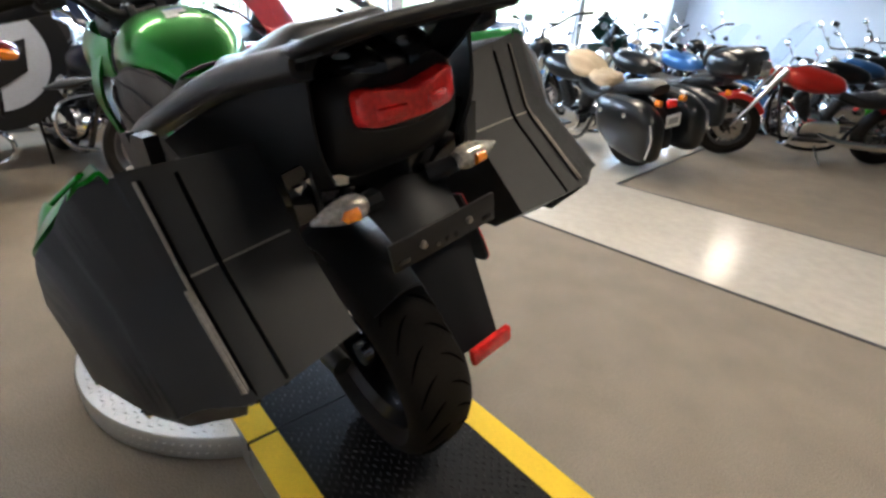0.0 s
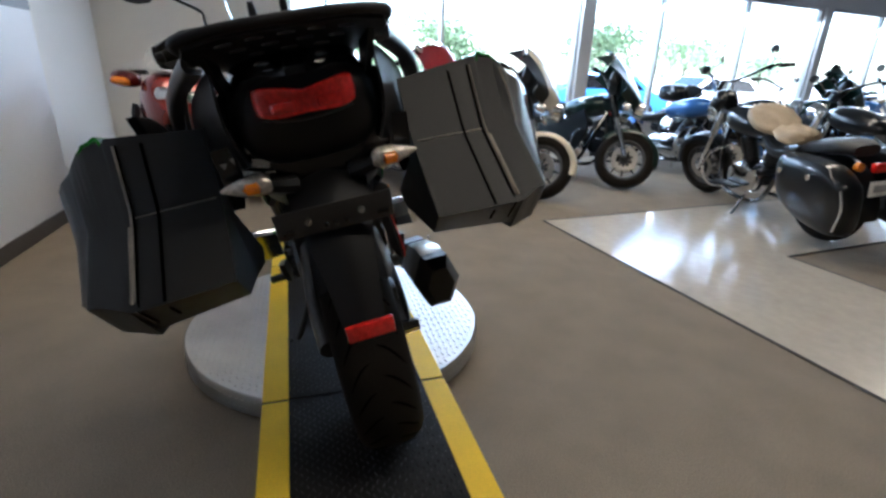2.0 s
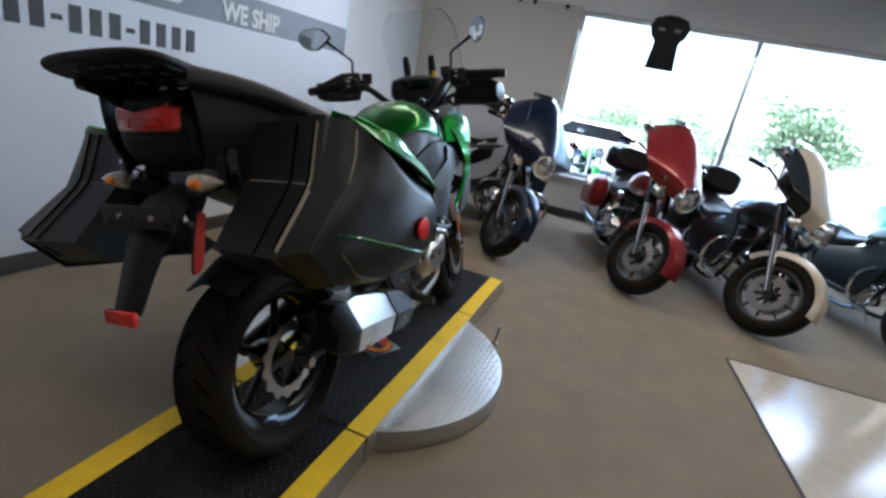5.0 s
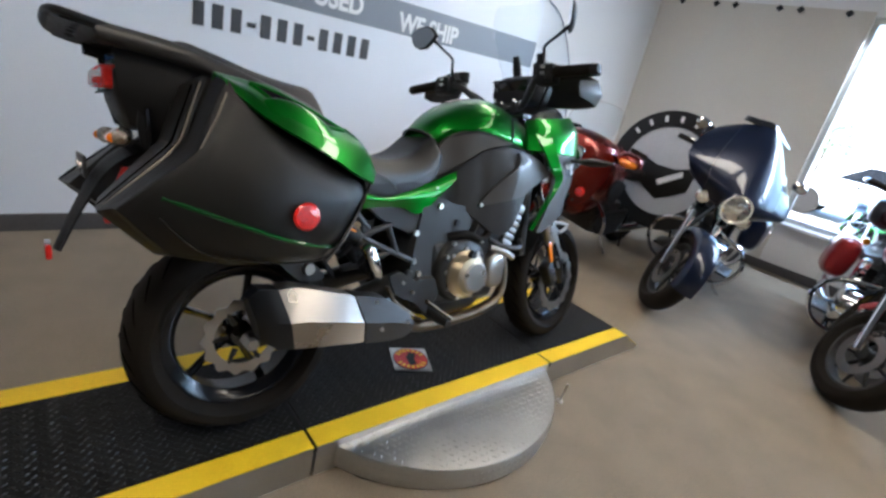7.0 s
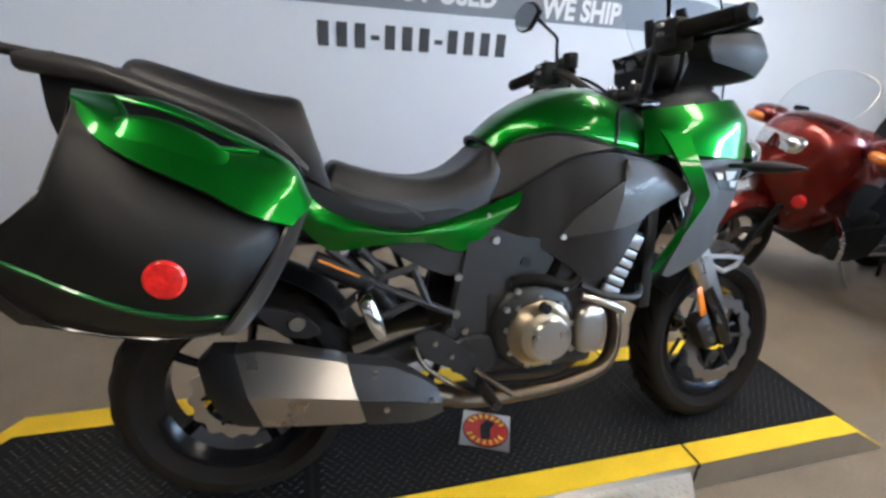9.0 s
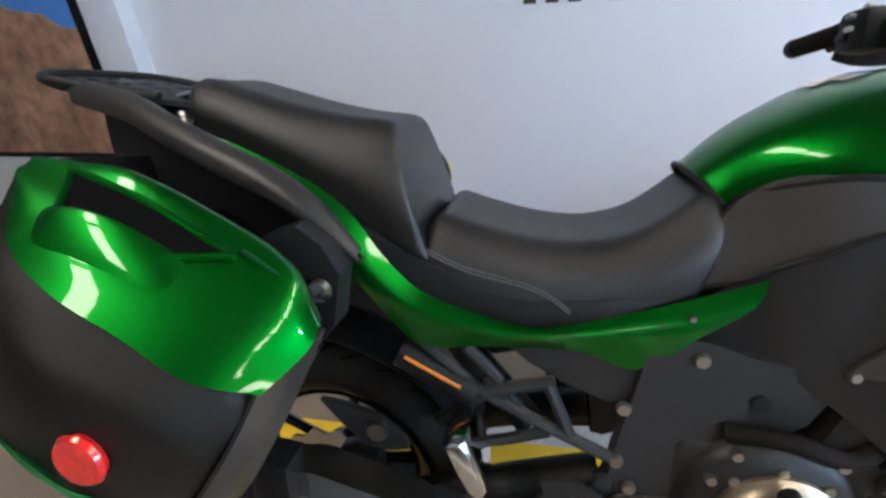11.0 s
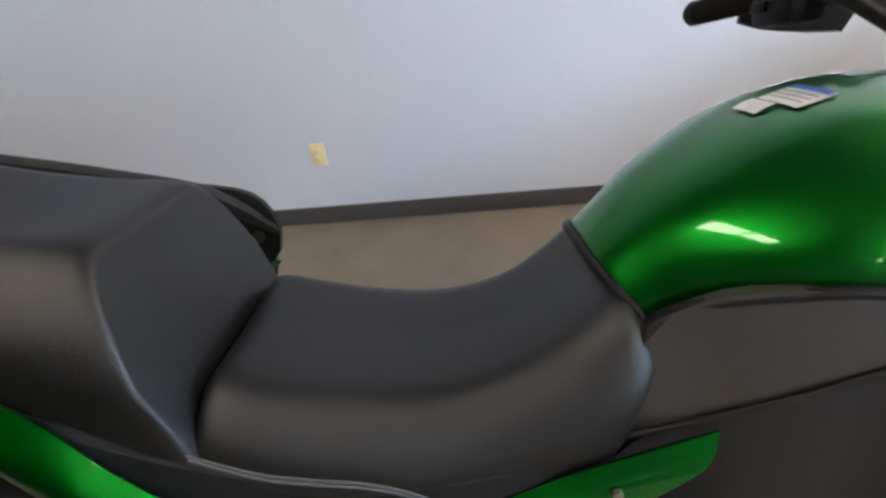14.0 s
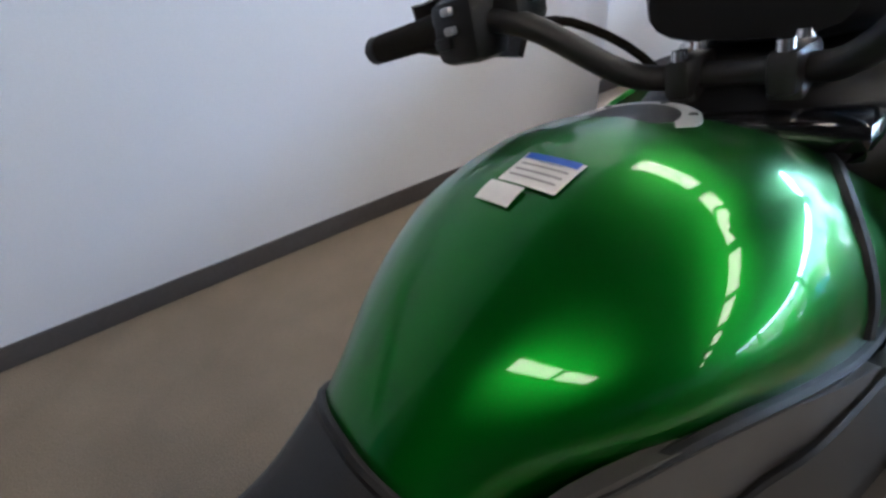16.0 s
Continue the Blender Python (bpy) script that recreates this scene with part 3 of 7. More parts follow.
part("print_mark", moved(prism([(-0.012, -0.05), (0.02, -0.04), (0.015, 0.0), (0.03, 0.035), (0.0, 0.045), (-0.02, 0.01)], 0, 0.001), Matrix.Translation((0, 0, 0.0066)) @ Matrix.Rotation(radians(-90), 4, "X")), BLACK_PLASTIC, warning)

# ---- the green touring motorcycle ----
BIKE = pose(-0.17, -0.095, 0.125) @ Matrix.Rotation(radians(1.5), 4, "Z") @ Matrix.Rotation(radians(-12), 4, "X")
STEM = Vector((1.12, 0, 1.08))
STEER = Matrix.Translation(STEM) @ Matrix.Rotation(radians(8), 4, Vector((-0.454, 0, 0.891))) @ Matrix.Translation(-STEM)
bike = thing("motorcycle", "metallic green touring motorcycle with hard cases leaning on the ramp", "motorcycle", BIKE)


def both(name, bm, mat, parent, label="", m=None, sharp=38):
    """The same part on the right (as given) and on the left."""
    other = mirrored(bm)
    for k, b in enumerate((bm, other)):
        if m is not None:
            moved(b, m[k] if isinstance(m, tuple) else m)
    return part(name, bm, mat, parent, label, sharp), part(name, other, mat, parent, label, sharp)


def tyre_profile(radius, half, rim):
    """A rounded tyre, tread and sidewalls."""
    out = [(rim, -half * 0.62), (rim + 0.012, -half * 0.8)]
    for k in range(13):
        a = radians(-90 + 15 * k)
        out.append((rim + 0.03 + (radius - rim - 0.03) * math.cos(a) ** 0.75 if abs(a) < 1.57 else rim + 0.03, half * math.sin(a)))
    out += [(rim + 0.012, half * 0.8), (rim, half * 0.62)]
    return out


def grooves(radius, half, centre, count, m=None):
    """Curved tread grooves as thin dark raised strips, both sides of the crown."""
    bm = bmesh.new()
    pieces = []
    for k in range(count):
        a0 = 2 * math.pi * k / count
        for side in (-1, 1):
            pts = []
            for i in range(5):
                u = i / 4
                w = side * half * (0.15 + 0.62 * u)
                r = radius - 0.0008 - 0.35 * half * (abs(w) / half) ** 2.6
                a = a0 + (0.5 if side > 0 else 0) * 2 * math.pi / count + u * u * 0.16 + u * 0.05
                pts.append(Vector(centre) + Vector((r * math.cos(a), w, r * math.sin(a))))
            pieces.append(tube(pts, [0.001, 0.0026, 0.003, 0.0026, 0.001], 5, 2))
    return join(bm, *pieces)


def wave_disc(outer, inner, thick, centre, waves=14):
    bm = bmesh.new()
    n = waves * 8
    rings = []
    for y in (-thick / 2, thick / 2):
        rings.append([[bm.verts.new(Vector(centre) + Vector((r * math.cos(2 * math.pi * k / n), y, r * math.sin(2 * math.pi * k / n)))) for k in range(n)
                       for r in [rad if rad == inner else rad + 0.006 * math.cos(waves * 2 * math.pi * k / n)]] for rad in (inner, outer)])
    for k in range(n):
        j = (k + 1) % n
        for quad in ((rings[0][0][k], rings[0][0][j], rings[0][1][j], rings[0][1][k]), (rings[1][0][k], rings[1][1][k], rings[1][1][j], rings[1][0][j]),
                     (rings[0][1][k], rings[0][1][j], rings[1][1][j], rings[1][1][k]), (rings[0][0][k], rings[1][0][k], rings[1][0][j], rings[0][0][j])):
            bm.faces.new(quad)
    return bm


def sport_wheel(name, centre, radius, half, rim, spokes, disc_r, sides, m=None):
    c = Vector(centre)
    wheel = new(name)
    wheel.parent = bike
    if m is not None:
        wheel.matrix_local = m
    part("tyre", lathe(tyre_profile(radius, half, rim), c, "y", 72), RUBBER, wheel, "worn black rubber tyre")
    part("tread_groove", grooves(radius, half, c, 26), GROOVE_BLACK, wheel)
    part("rim", lathe([(rim + 0.008, -half * 0.66), (rim + 0.006, -half * 0.5), (rim - 0.02, -half * 0.35), (rim - 0.024, half * 0.35), (rim + 0.006, half * 0.5), (rim + 0.008, half * 0.66), (rim - 0.006, half * 0.66), (rim - 0.036, half * 0.4), (rim - 0.038, -half * 0.4), (rim - 0.006, -half * 0.66)], c, "y", 72), RIM_BLACK, wheel, "satin black cast rim")
    part("hub", disc([(0.0, -0.06), (0.034, -0.06), (0.05, -0.03), (0.05, 0.03), (0.034, 0.06), (0.0, 0.06)], c, "y", 24), GLOSS_BLACK, wheel)
    for k in range(spokes):
        a = 2 * math.pi * k / spokes
        arm = [c + Vector((r * math.cos(a + t), 0, r * math.sin(a + t))) for r, t in ((0.045, 0.0), (rim * 0.5, 0.05), (rim - 0.02, 0.1))]
        part("spoke", tube(arm, [0.016, 0.011, 0.014], 8, 3), GLOSS_BLACK, wheel)
    for s in sides:
        d = c + Vector((0, s * 0.075, 0))
        part("brake_disc", wave_disc(disc_r, disc_r * 0.74, 0.005, d), STEEL, wheel, "petal-edged steel brake disc")
        for a in (2 * math.pi * k / 6 for k in range(6)):
            part("disc_carrier", tube([d + Vector((0.045 * math.cos(a), -s * 0.01, 0.045 * math.sin(a))), d + Vector((disc_r * 0.78 * math.cos(a), 0, disc_r * 0.78 * math.sin(a)))], [0.009, 0.006], 6, 1), ENGINE_DARK, wheel)
    return wheel


sport_wheel("rear_wheel", (0, 0, 0.31), 0.312, 0.092, 0.222, 5, 0.118, (-1,))
sport_wheel("front_wheel", (1.555, 0, 0.305), 0.305, 0.062, 0.222, 5, 0.155, (-1, 1), STEER)

# side cases
CASE_RINGS = [
    (-0.20, [(-0.185, 1.02), (-0.16, 0.84), (0.06, 0.72), (0.08, 0.71), (0.07, 0.695), (0.03, 0.672), (-0.15, 0.685), (-0.28, 0.695), (-0.358, 0.755), (-0.235, 0.89)]),
    (-0.37, [(-0.177, 1.036), (-0.14, 0.9), (0.09, 0.78), (0.11, 0.76), (0.09, 0.69), (0.035, 0.655), (-0.15, 0.66), (-0.285, 0.675), (-0.38, 0.752), (-0.228, 0.887)]),
    (-0.38, [(-0.172, 1.03), (-0.03, 1.0), (0.13, 0.915), (0.165, 0.87), (0.10, 0.69), (0.04, 0.645), (-0.15, 0.645), (-0.29, 0.66), (-0.386, 0.753), (-0.225, 0.885)]),
    (-0.43, [(-0.158, 1.03), (-0.02, 0.99), (0.15, 0.92), (0.175, 0.87), (0.095, 0.68), (0.04, 0.628), (-0.15, 0.635), (-0.29, 0.665), (-0.38, 0.763), (-0.228, 0.878)]),
    (-0.462, [(-0.156, 1.0), (-0.035, 0.96), (0.142, 0.885), (0.168, 0.845), (0.093, 0.68), (0.038, 0.63), (-0.15, 0.638), (-0.29, 0.668), (-0.384, 0.764), (-0.23, 0.876)]),
    (-0.474, [(-0.154, 0.985), (-0.045, 0.945), (0.136, 0.868), (0.163, 0.83), (0.091, 0.682), (0.036, 0.634), (-0.145, 0.642), (-0.28, 0.672), (-0.37, 0.761), (-0.228, 0.872)]),
    (-0.508, [(-0.146, 0.955), (-0.055, 0.908), (0.12, 0.832), (0.148, 0.8), (0.083, 0.692), (0.028, 0.65), (-0.125, 0.655), (-0.24, 0.683), (-0.318, 0.757), (-0.205, 0.868)]),
    (-0.548, [(-0.09, 0.87), (-0.04, 0.845), (0.06, 0.805), (0.075, 0.782), (0.045, 0.725), (0.01, 0.705), (-0.08, 0.71), (-0.15, 0.725), (-0.185, 0.76), (-0.145, 0.812)]),
]


def clamp01(v):
    return min(1.0, max(0.0, v))


def side_case(sign):
    """One hard case; sign is -1 on the right and 1 on the left."""
    case = new("side_case")
    case.parent = bike
    if sign > 0:
        pivot = Matrix.Translation((-0.17, 0, 1.03))
        case.matrix_local = Matrix.Translation((-0.016, 0, -0.02)) @ pivot @ Matrix.Rotation(radians(3.2), 4, "Y") @ pivot.inverted()
    tagged(case, "hard plastic side case with a green lid")

    def put(name, bm, mat, label="", sharp=38):
        # the outer shell rounds off at the rear; the left case tapers more to the front and is more tucked in below
        for v in bm.verts:
            x, y, z = v.co
            if sign > 0:
                k = max(0.0, x + 0.05)
                x, z = x - 0.14 * k, z - 0.15 * k
                y += 0.018 * clamp01((-0.4 - y) / 0.1) * clamp01((0.95 - z) / 0.1)
                x += 0.075 * clamp01((-0.36 - y) / 0.18) ** 0.8 * clamp01((-x - 0.05) / 0.3)
                z += 0.016 * clamp01((-0.37 - y) / 0.12) * clamp01((0.8 - z) / 0.13)
            else:
                x += 0.05 * clamp01((-0.36 - y) / 0.18) ** 0.8 * clamp01((-x - 0.05) / 0.3)
                y += 0.03 * clamp01((-0.4 - y) / 0.1) * clamp01((0.95 - z) / 0.1) * clamp01((-x - 0.05) / 0.15)
            v.co = x, y, z
        return part(name, mirrored(bm) if sign > 0 else bm, mat, case, label, sharp)

    body = loft([[Vector((x, y, z)) for x, z in ring] for y, ring in CASE_RINGS], 1, 3)
    bmesh.ops.bevel(body, geom=[e for e in body.edges if len(e.link_faces) == 2 and e.calc_face_angle(0) > radians(22)], offset=0.007, segments=3, affect="EDGES")
    back = BVHTree.FromBMesh(body)

    def outer(points):
        hits = [back.ray_cast(Vector((x, -1.0, z)), Vector((0, 1, 0)))[0] for x, z in points]
        return [h for h in hits if h]

    put("shell", body, CASE_PLASTIC, "textured dark case shell", 75)
    lid = skin([
        [(-0.17, -0.388, 1.022), (-0.1, -0.39, 1.012), (-0.03, -0.392, 1.005), (0.062, -0.394, 0.964), (0.14, -0.394, 0.912), (0.176, -0.4, 0.85)],
        [(-0.169, -0.396, 1.043), (-0.1, -0.398, 1.036), (-0.03, -0.4, 1.027), (0.068, -0.404, 0.984), (0.148, -0.404, 0.934), (0.188, -0.41, 0.862)],
        [(-0.166, -0.415, 1.036), (-0.09, -0.425, 1.019), (-0.005, -0.435, 0.995), (0.098, -0.438, 0.955), (0.172, -0.43, 0.925), (0.196, -0.43, 0.872)],
        [(-0.163, -0.43, 1.032), (-0.105, -0.465, 1.0), (-0.03, -0.489, 0.967), (0.07, -0.494, 0.925), (0.163, -0.48, 0.892), (0.2, -0.465, 0.857)],
        [(-0.16, -0.443, 1.016), (-0.112, -0.498, 0.966), (-0.034, -0.524, 0.926), (0.04, -0.53, 0.889), (0.108, -0.532, 0.85), (0.168, -0.51, 0.828)],
    ], 5, 4, 0.006)
    top = BVHTree.FromBMesh(lid)
    put("lid", lid, GREEN, "metallic green case lid", 50)
    # recess plate follows the lid top inside a raised rim; near-black paints its shade
    corners = [Vector((0.115, -0.444)), Vector((-0.1, -0.414)), Vector((-0.065, -0.474)), Vector((0.05, -0.474))]

    def on_lid(p, lift):
        hit, normal = top.ray_cast(Vector((p.x, p.y, 2.0)), Vector((0, 0, -1)))[:2]
        return hit + normal * lift if normal.z > 0 else hit - normal * lift

    slot = skin([[on_lid(corners[0].lerp(corners[1], u / 10).lerp(corners[3].lerp(corners[2], u / 10), v / 5), 0.0035) for u in range(11)] for v in range(6)], 1, 1, 0.003)
    rim = [on_lid(corners[k].lerp(corners[(k + 1) % 4], u / 6), 0.003) for k in range(4) for u in range(6)]
    put("lid_groove", tube([(0.122, -0.44, 0.951), (0.151, -0.441, 0.932), (0.18, -0.437, 0.905), (0.198, -0.437, 0.868)], 0.0028, 6, 4), GREEN_DARK)
    put("handle_recess", slot, BLACK_WITH_SHADE, "near-black plate painted as the shaded carry handle recess")
    put("recess_rim", tube(rim + rim[:1], 0.0045, 8, 2), GREEN)
    lip = [on_lid(corners[3].lerp(corners[2], u / 8), 0.0) for u in range(-2, 11)]
    rise = [math.sin(math.pi * k / 12) ** 0.6 for k in range(13)]
    put("recess_lip", skin([[on_lid(Vector((q.x, q.y + d)), -0.002) + Vector((0, 0, h * r)) for q, r in zip(lip, rise)] for d, h in ((-0.03, 0.0), (-0.018, 0.012), (-0.006, 0.02), (0.003, 0.021), (0.01, 0.006))], 1, 2, 0.003), GREEN, "raised green lip outside the recess", 60)
    put("reflector", disc([(0.0, 0.0), (0.029, 0.0), (0.031, -0.006), (0.027, -0.011), (0.012, -0.013), (0.0, -0.011)], (-0.02, -0.545, 0.757), "y", 28), RED_LENS, "round red side reflector")
    put("trim_strip", tube(outer(((-0.313, 0.786), (-0.27, 0.772), (-0.21, 0.752), (-0.15, 0.733), (-0.1, 0.717), (-0.05, 0.703), (0.0, 0.691), (0.04, 0.683), (0.07, 0.676))[0 if sign < 0 else 3:]), 0.005, 6, 3), GREEN_DARK, "dark green trim line")
    # seams, and pale lines painting light on the edges, along the case rear
    def down(ys, zs, n=14):
        out = []
        for k in range(n):
            y, z = along(k / (n - 1), (0, 1), ys), along(k / (n - 1), (0, 1), zs)
            hit = back.ray_cast(Vector((-1.0, y, z)), Vector((1, 0, 0)))[0]
            if hit:
                out.append(hit)
        return out

    put("rear_seam", tube(down((-0.316, -0.322), (1.016, 0.71)), 0.0032, 6, 1), GROOVE_BLACK)
    put("rear_seam", tube(down((-0.3615, -0.366), (1.02, 0.7)), 0.0026, 6, 1), GROOVE_BLACK)
    put("edge_strip", tube(down((-0.367, -0.372), (1.02, 0.7)), 0.0028, 6, 1), EDGE_GLINT, "pale line painted as light on the case edge")
    put("edge_strip", tube(down((-0.374, -0.376), (0.872, 0.762), 8), 0.004, 6, 1), EDGE_GLINT, "pale line painted as light on the case edge")
    if sign < 0:
        put("edge_strip", tube(down((-0.45, -0.466), (1.0, 0.885), 8), 0.0025, 6, 1), EDGE_GLINT, "pale line painted as light on the case edge")
    put("ledge", tube([(-0.233, -0.21, 0.891), (-0.231, -0.28, 0.889), (-0.2295, -0.33, 0.887), (-0.229, -0.366, 0.886)], 0.0022, 6, 4), EDGE_GLINT, "pale line painted as light on the case ledge")
    put("seam", tube([(-0.325, -0.506, 0.752), (-0.245, -0.509, 0.681), (-0.125, -0.51, 0.654), (0.028, -0.51, 0.649), (0.083, -0.51, 0.692), (0.148, -0.509, 0.8)], 0.0025, 6, 4), GLOSS_BLACK)
    # the front bevel is paler than the shell to paint the light it catches
    put("front_edge", skin([
        [(0.202, -0.43, 0.862), (0.17, -0.455, 0.785), (0.118, -0.462, 0.69), (0.08, -0.45, 0.636)],
        [(0.19, -0.465, 0.85), (0.153, -0.49, 0.775), (0.104, -0.496, 0.688), (0.066, -0.485, 0.636)],
        [(0.166, -0.507, 0.832), (0.13, -0.52, 0.764), (0.08, -0.525, 0.69), (0.046, -0.512, 0.645)]], 3, 3, 0.006), LIT_CASE_EDGE, "satin front edge of the case, its caught light painted grey", 60)
    # carrier between case and tail
    if sign > 0:
        plate = slab([(-0.16, 1.065), (-0.02, 1.052), (0.075, 1.03), (0.136, 1.01), (0.178, 0.972), (0.195, 0.93), (0.18, 0.85), (0.11, 0.77), (0.06, 0.86), (-0.06, 0.95)], lambda x, z: -0.333, 0.02, 3)
    else:
        plate = slab([(0.1, 0.945), (0.14, 0.958), (0.172, 0.935), (0.192, 0.9), (0.18, 0.83), (0.11, 0.75), (0.02, 0.84)], lambda x, z: -0.362, 0.045, 1, 0)
    put("bracket", plate, BLACK_PLASTIC, "black case bracket", 20)
    put("bracket_bolt", disc([(0.0, -0.012), (0.012, -0.012), (0.014, -0.006), (0.014, 0.0), (0.0, 0.0)], (0.172, -0.372, 0.883) if sign < 0 else (0.158, -0.345, 0.87), "y", 16), STEEL, "steel bolt")
    return case


side_case(-1)
side_case(1)

# seats
SEAT_X = [0.232, 0.246, 0.27, 0.32, 0.40, 0.48, 0.54, 0.59, 0.635, 0.665, 0.685]
SEAT_TOP = [0.855, 0.9, 0.92, 0.906, 0.886, 0.878, 0.886, 0.905, 0.938, 0.964, 0.955]
SEAT_LOW = [0.8, 0.797, 0.79, 0.774, 0.756, 0.76, 0.774, 0.787, 0.8, 0.815, 0.87]
SEAT_HALF = [0.15, 0.164, 0.169, 0.172, 0.170, 0.163, 0.157, 0.155, 0.153, 0.146, 0.12]


def cushion(xs, tops, lows, halves, start=0.42, power=1.9, slant=None, n=26, swell=None):
    """A padded seat: a dished top that rolls over into sides; slant pushes the foot of a ring forward."""
    rings = []
    for i, (x, t, b, h) in enumerate(zip(xs, tops, lows, halves)):
        ring = []
        lean = slant[i] if slant else 0.0
        belly = swell[i] if swell else 0.0
        for k in range(n):
            u = -1 + 2 * k / (n - 1)
            y = h * math.copysign(min(1.0, abs(u) * 1.18) ** 0.9, u)
            fall = max(0.0, abs(u) - start) / (1 - start)
            drop = fall ** power
            ring.append(Vector((x + lean * drop + belly * math.sin(math.pi * min(1.0, drop * 1.05)), y * (1 - 0.06 * fall), t - (t - b) * drop - 0.006 * (1 - abs(u)))))
        ring += [Vector((x + lean, h * 0.7, b - 0.004)), Vector((x + lean, -h * 0.7, b - 0.004))]
        rings.append(ring)
    return loft(rings, 1, 4)


part("rider_seat", cushion(SEAT_X, SEAT_TOP, SEAT_LOW, SEAT_HALF, 0.46, 2.0, swell=[0, 0, 0, 0, 0, 0, 0.004, 0.009, 0.015, 0.019, 0.017]), SEAT_VINYL, bike, "black vinyl rider seat", sharp=60)
PIL_X = [-0.205, -0.19, -0.155, -0.07, 0.013, 0.1, 0.166, 0.19, 0.196]
PIL_TOP = [1.085, 1.115, 1.142, 1.122, 1.098, 1.08, 1.072, 1.063, 1.05]
PIL_LOW = [1.06, 1.055, 1.05, 1.035, 0.997, 0.945, 0.885, 0.857, 0.852]
PIL_HALF = [0.085, 0.11, 0.13, 0.147, 0.158, 0.167, 0.172, 0.171, 0.164]
PIL_SLANT = [0, 0, 0, 0, 0, 0, 0.03, 0.055, 0.058]
part("pillion_seat", cushion(PIL_X, PIL_TOP, PIL_LOW, PIL_HALF, 0.42, 1.9, PIL_SLANT), SEAT_VINYL, bike, "black vinyl stepped passenger seat", sharp=50)
part("under_tray", loft([[Vector((x, w * y, zc + h * z)) for y, z in ellipse(1, 1, 16, 4)] for x, w, zc, h in ((-0.2, 0.13, 0.94, 0.07), (0.0, 0.155, 0.87, 0.09), (0.2, 0.16, 0.78, 0.07), (0.34, 0.155, 0.74, 0.045))], 1, 2), BLACK_PLASTIC, bike, "black under-seat tray")
part("seat_pan", loft([[Vector((x, w * y, zc + h * z)) for y, z in ellipse(1, 1, 18, 3.5)] for x, w, zc, h in ((-0.2, 0.12, 1.02, 0.04), (-0.05, 0.15, 0.98, 0.06), (0.1, 0.166, 0.89, 0.07), (0.22, 0.168, 0.82, 0.075), (0.4, 0.166, 0.77, 0.055), (0.55, 0.155, 0.775, 0.045), (0.66, 0.135, 0.81, 0.045))], 1, 3), BLACK_PLASTIC, bike, "black seat base")
for dy in (0.0, 0.006):
    both("stitching", tube([(0.25, -0.167, 0.874 - dy), (0.31, -0.17, 0.848 - dy), (0.36, -0.171, 0.836 - dy), (0.41, -0.17, 0.824 - dy), (0.445, -0.168, 0.808 - dy), (0.478, -0.164, 0.782 - dy)], 0.0014, 5, 5), THREAD, bike)

# tank
TANK_X = [0.65, 0.68, 0.72, 0.77, 0.83, 0.90, 0.96, 1.02, 1.09, 1.16]
TANK_TOP = [0.985, 1.014, 1.047, 1.078, 1.108, 1.127, 1.13, 1.117, 1.09, 1.062]
TANK_LOW = [0.935, 0.945, 0.968, 0.986, 0.995, 0.985, 0.968, 0.955, 0.943, 0.935]
TANK_HALF = [0.098, 0.108, 0.128, 0.152, 0.172, 0.186, 0.19, 0.187, 0.178, 0.166]


def tank_body():
    rings = []
    for x, t, b, h in zip(TANK_X, TANK_TOP, TANK_LOW, TANK_HALF):
        ring = []
        w = 0.045 * max(0.0, 1 - (x - 0.65) / 0.2)
        for k in range(21):
            a = math.pi * k / 20
            c, s = math.cos(a), math.sin(a)
            ring.append(Vector((x + w * (1 - s ** 0.92), h * math.copysign(abs(c) ** 0.82, c), b + (t - b) * s ** 0.92)))
        ring += [Vector((x, -h * 0.85, b - 0.03)), Vector((x, h * 0.85, b - 0.03))]
        rings.append(ring)
    return loft(rings, 1, 4)


part("fuel_tank", tank_body(), GREEN, bike, "metallic green fuel tank", sharp=60)
part("tank_seam", tube([(0.692, -0.102, 0.93), (0.684, -0.098, 0.945), (0.667, -0.085, 0.963), (0.655, -0.062, 0.975), (0.648, -0.03, 0.983), (0.647, 0, 0.985), (0.648, 0.03, 0.983), (0.655, 0.062, 0.975), (0.667, 0.085, 0.963), (0.684, 0.098, 0.945), (0.692, 0.102, 0.93)], 0.0055, 8, 4), BLACK_PLASTIC, bike, "black rubber seam behind the tank")
tank_side = BVHTree.FromBMesh(tank_body())
seam_line = [tank_side.ray_cast(Vector((x, y, 2)), Vector((0, 0, -1)))[0] for x, y in ((1.15, -0.04), (1.125, -0.085), (1.09, -0.116), (1.05, -0.138))]
seam_line += [tank_side.ray_cast(Vector((x, -1, z)), Vector((0, 1, 0)))[0] for x, z in ((1.022, 1.054), (1.008, 1.03), (1.003, 1.0), (0.995, 0.972))]
both("tank_joint", tube(seam_line, 0.006, 8, 4), BLACK_PLASTIC, bike, "black joint in front of the tank")
part("tank_cap", disc([(0.0, 0.006), (0.052, 0.006), (0.057, 0.003), (0.058, -0.01), (0.0, -0.01)], (0.975, 0, 1.12), "z", 36), SILVER, bike, "round steel filler cap")
part("cap_lid", disc([(0.0, 0.009), (0.036, 0.0085), (0.041, 0.0065), (0.041, 0.0), (0.0, 0.0)], (0.975, 0, 1.12), "z", 32), BLACK_PLASTIC, bike)
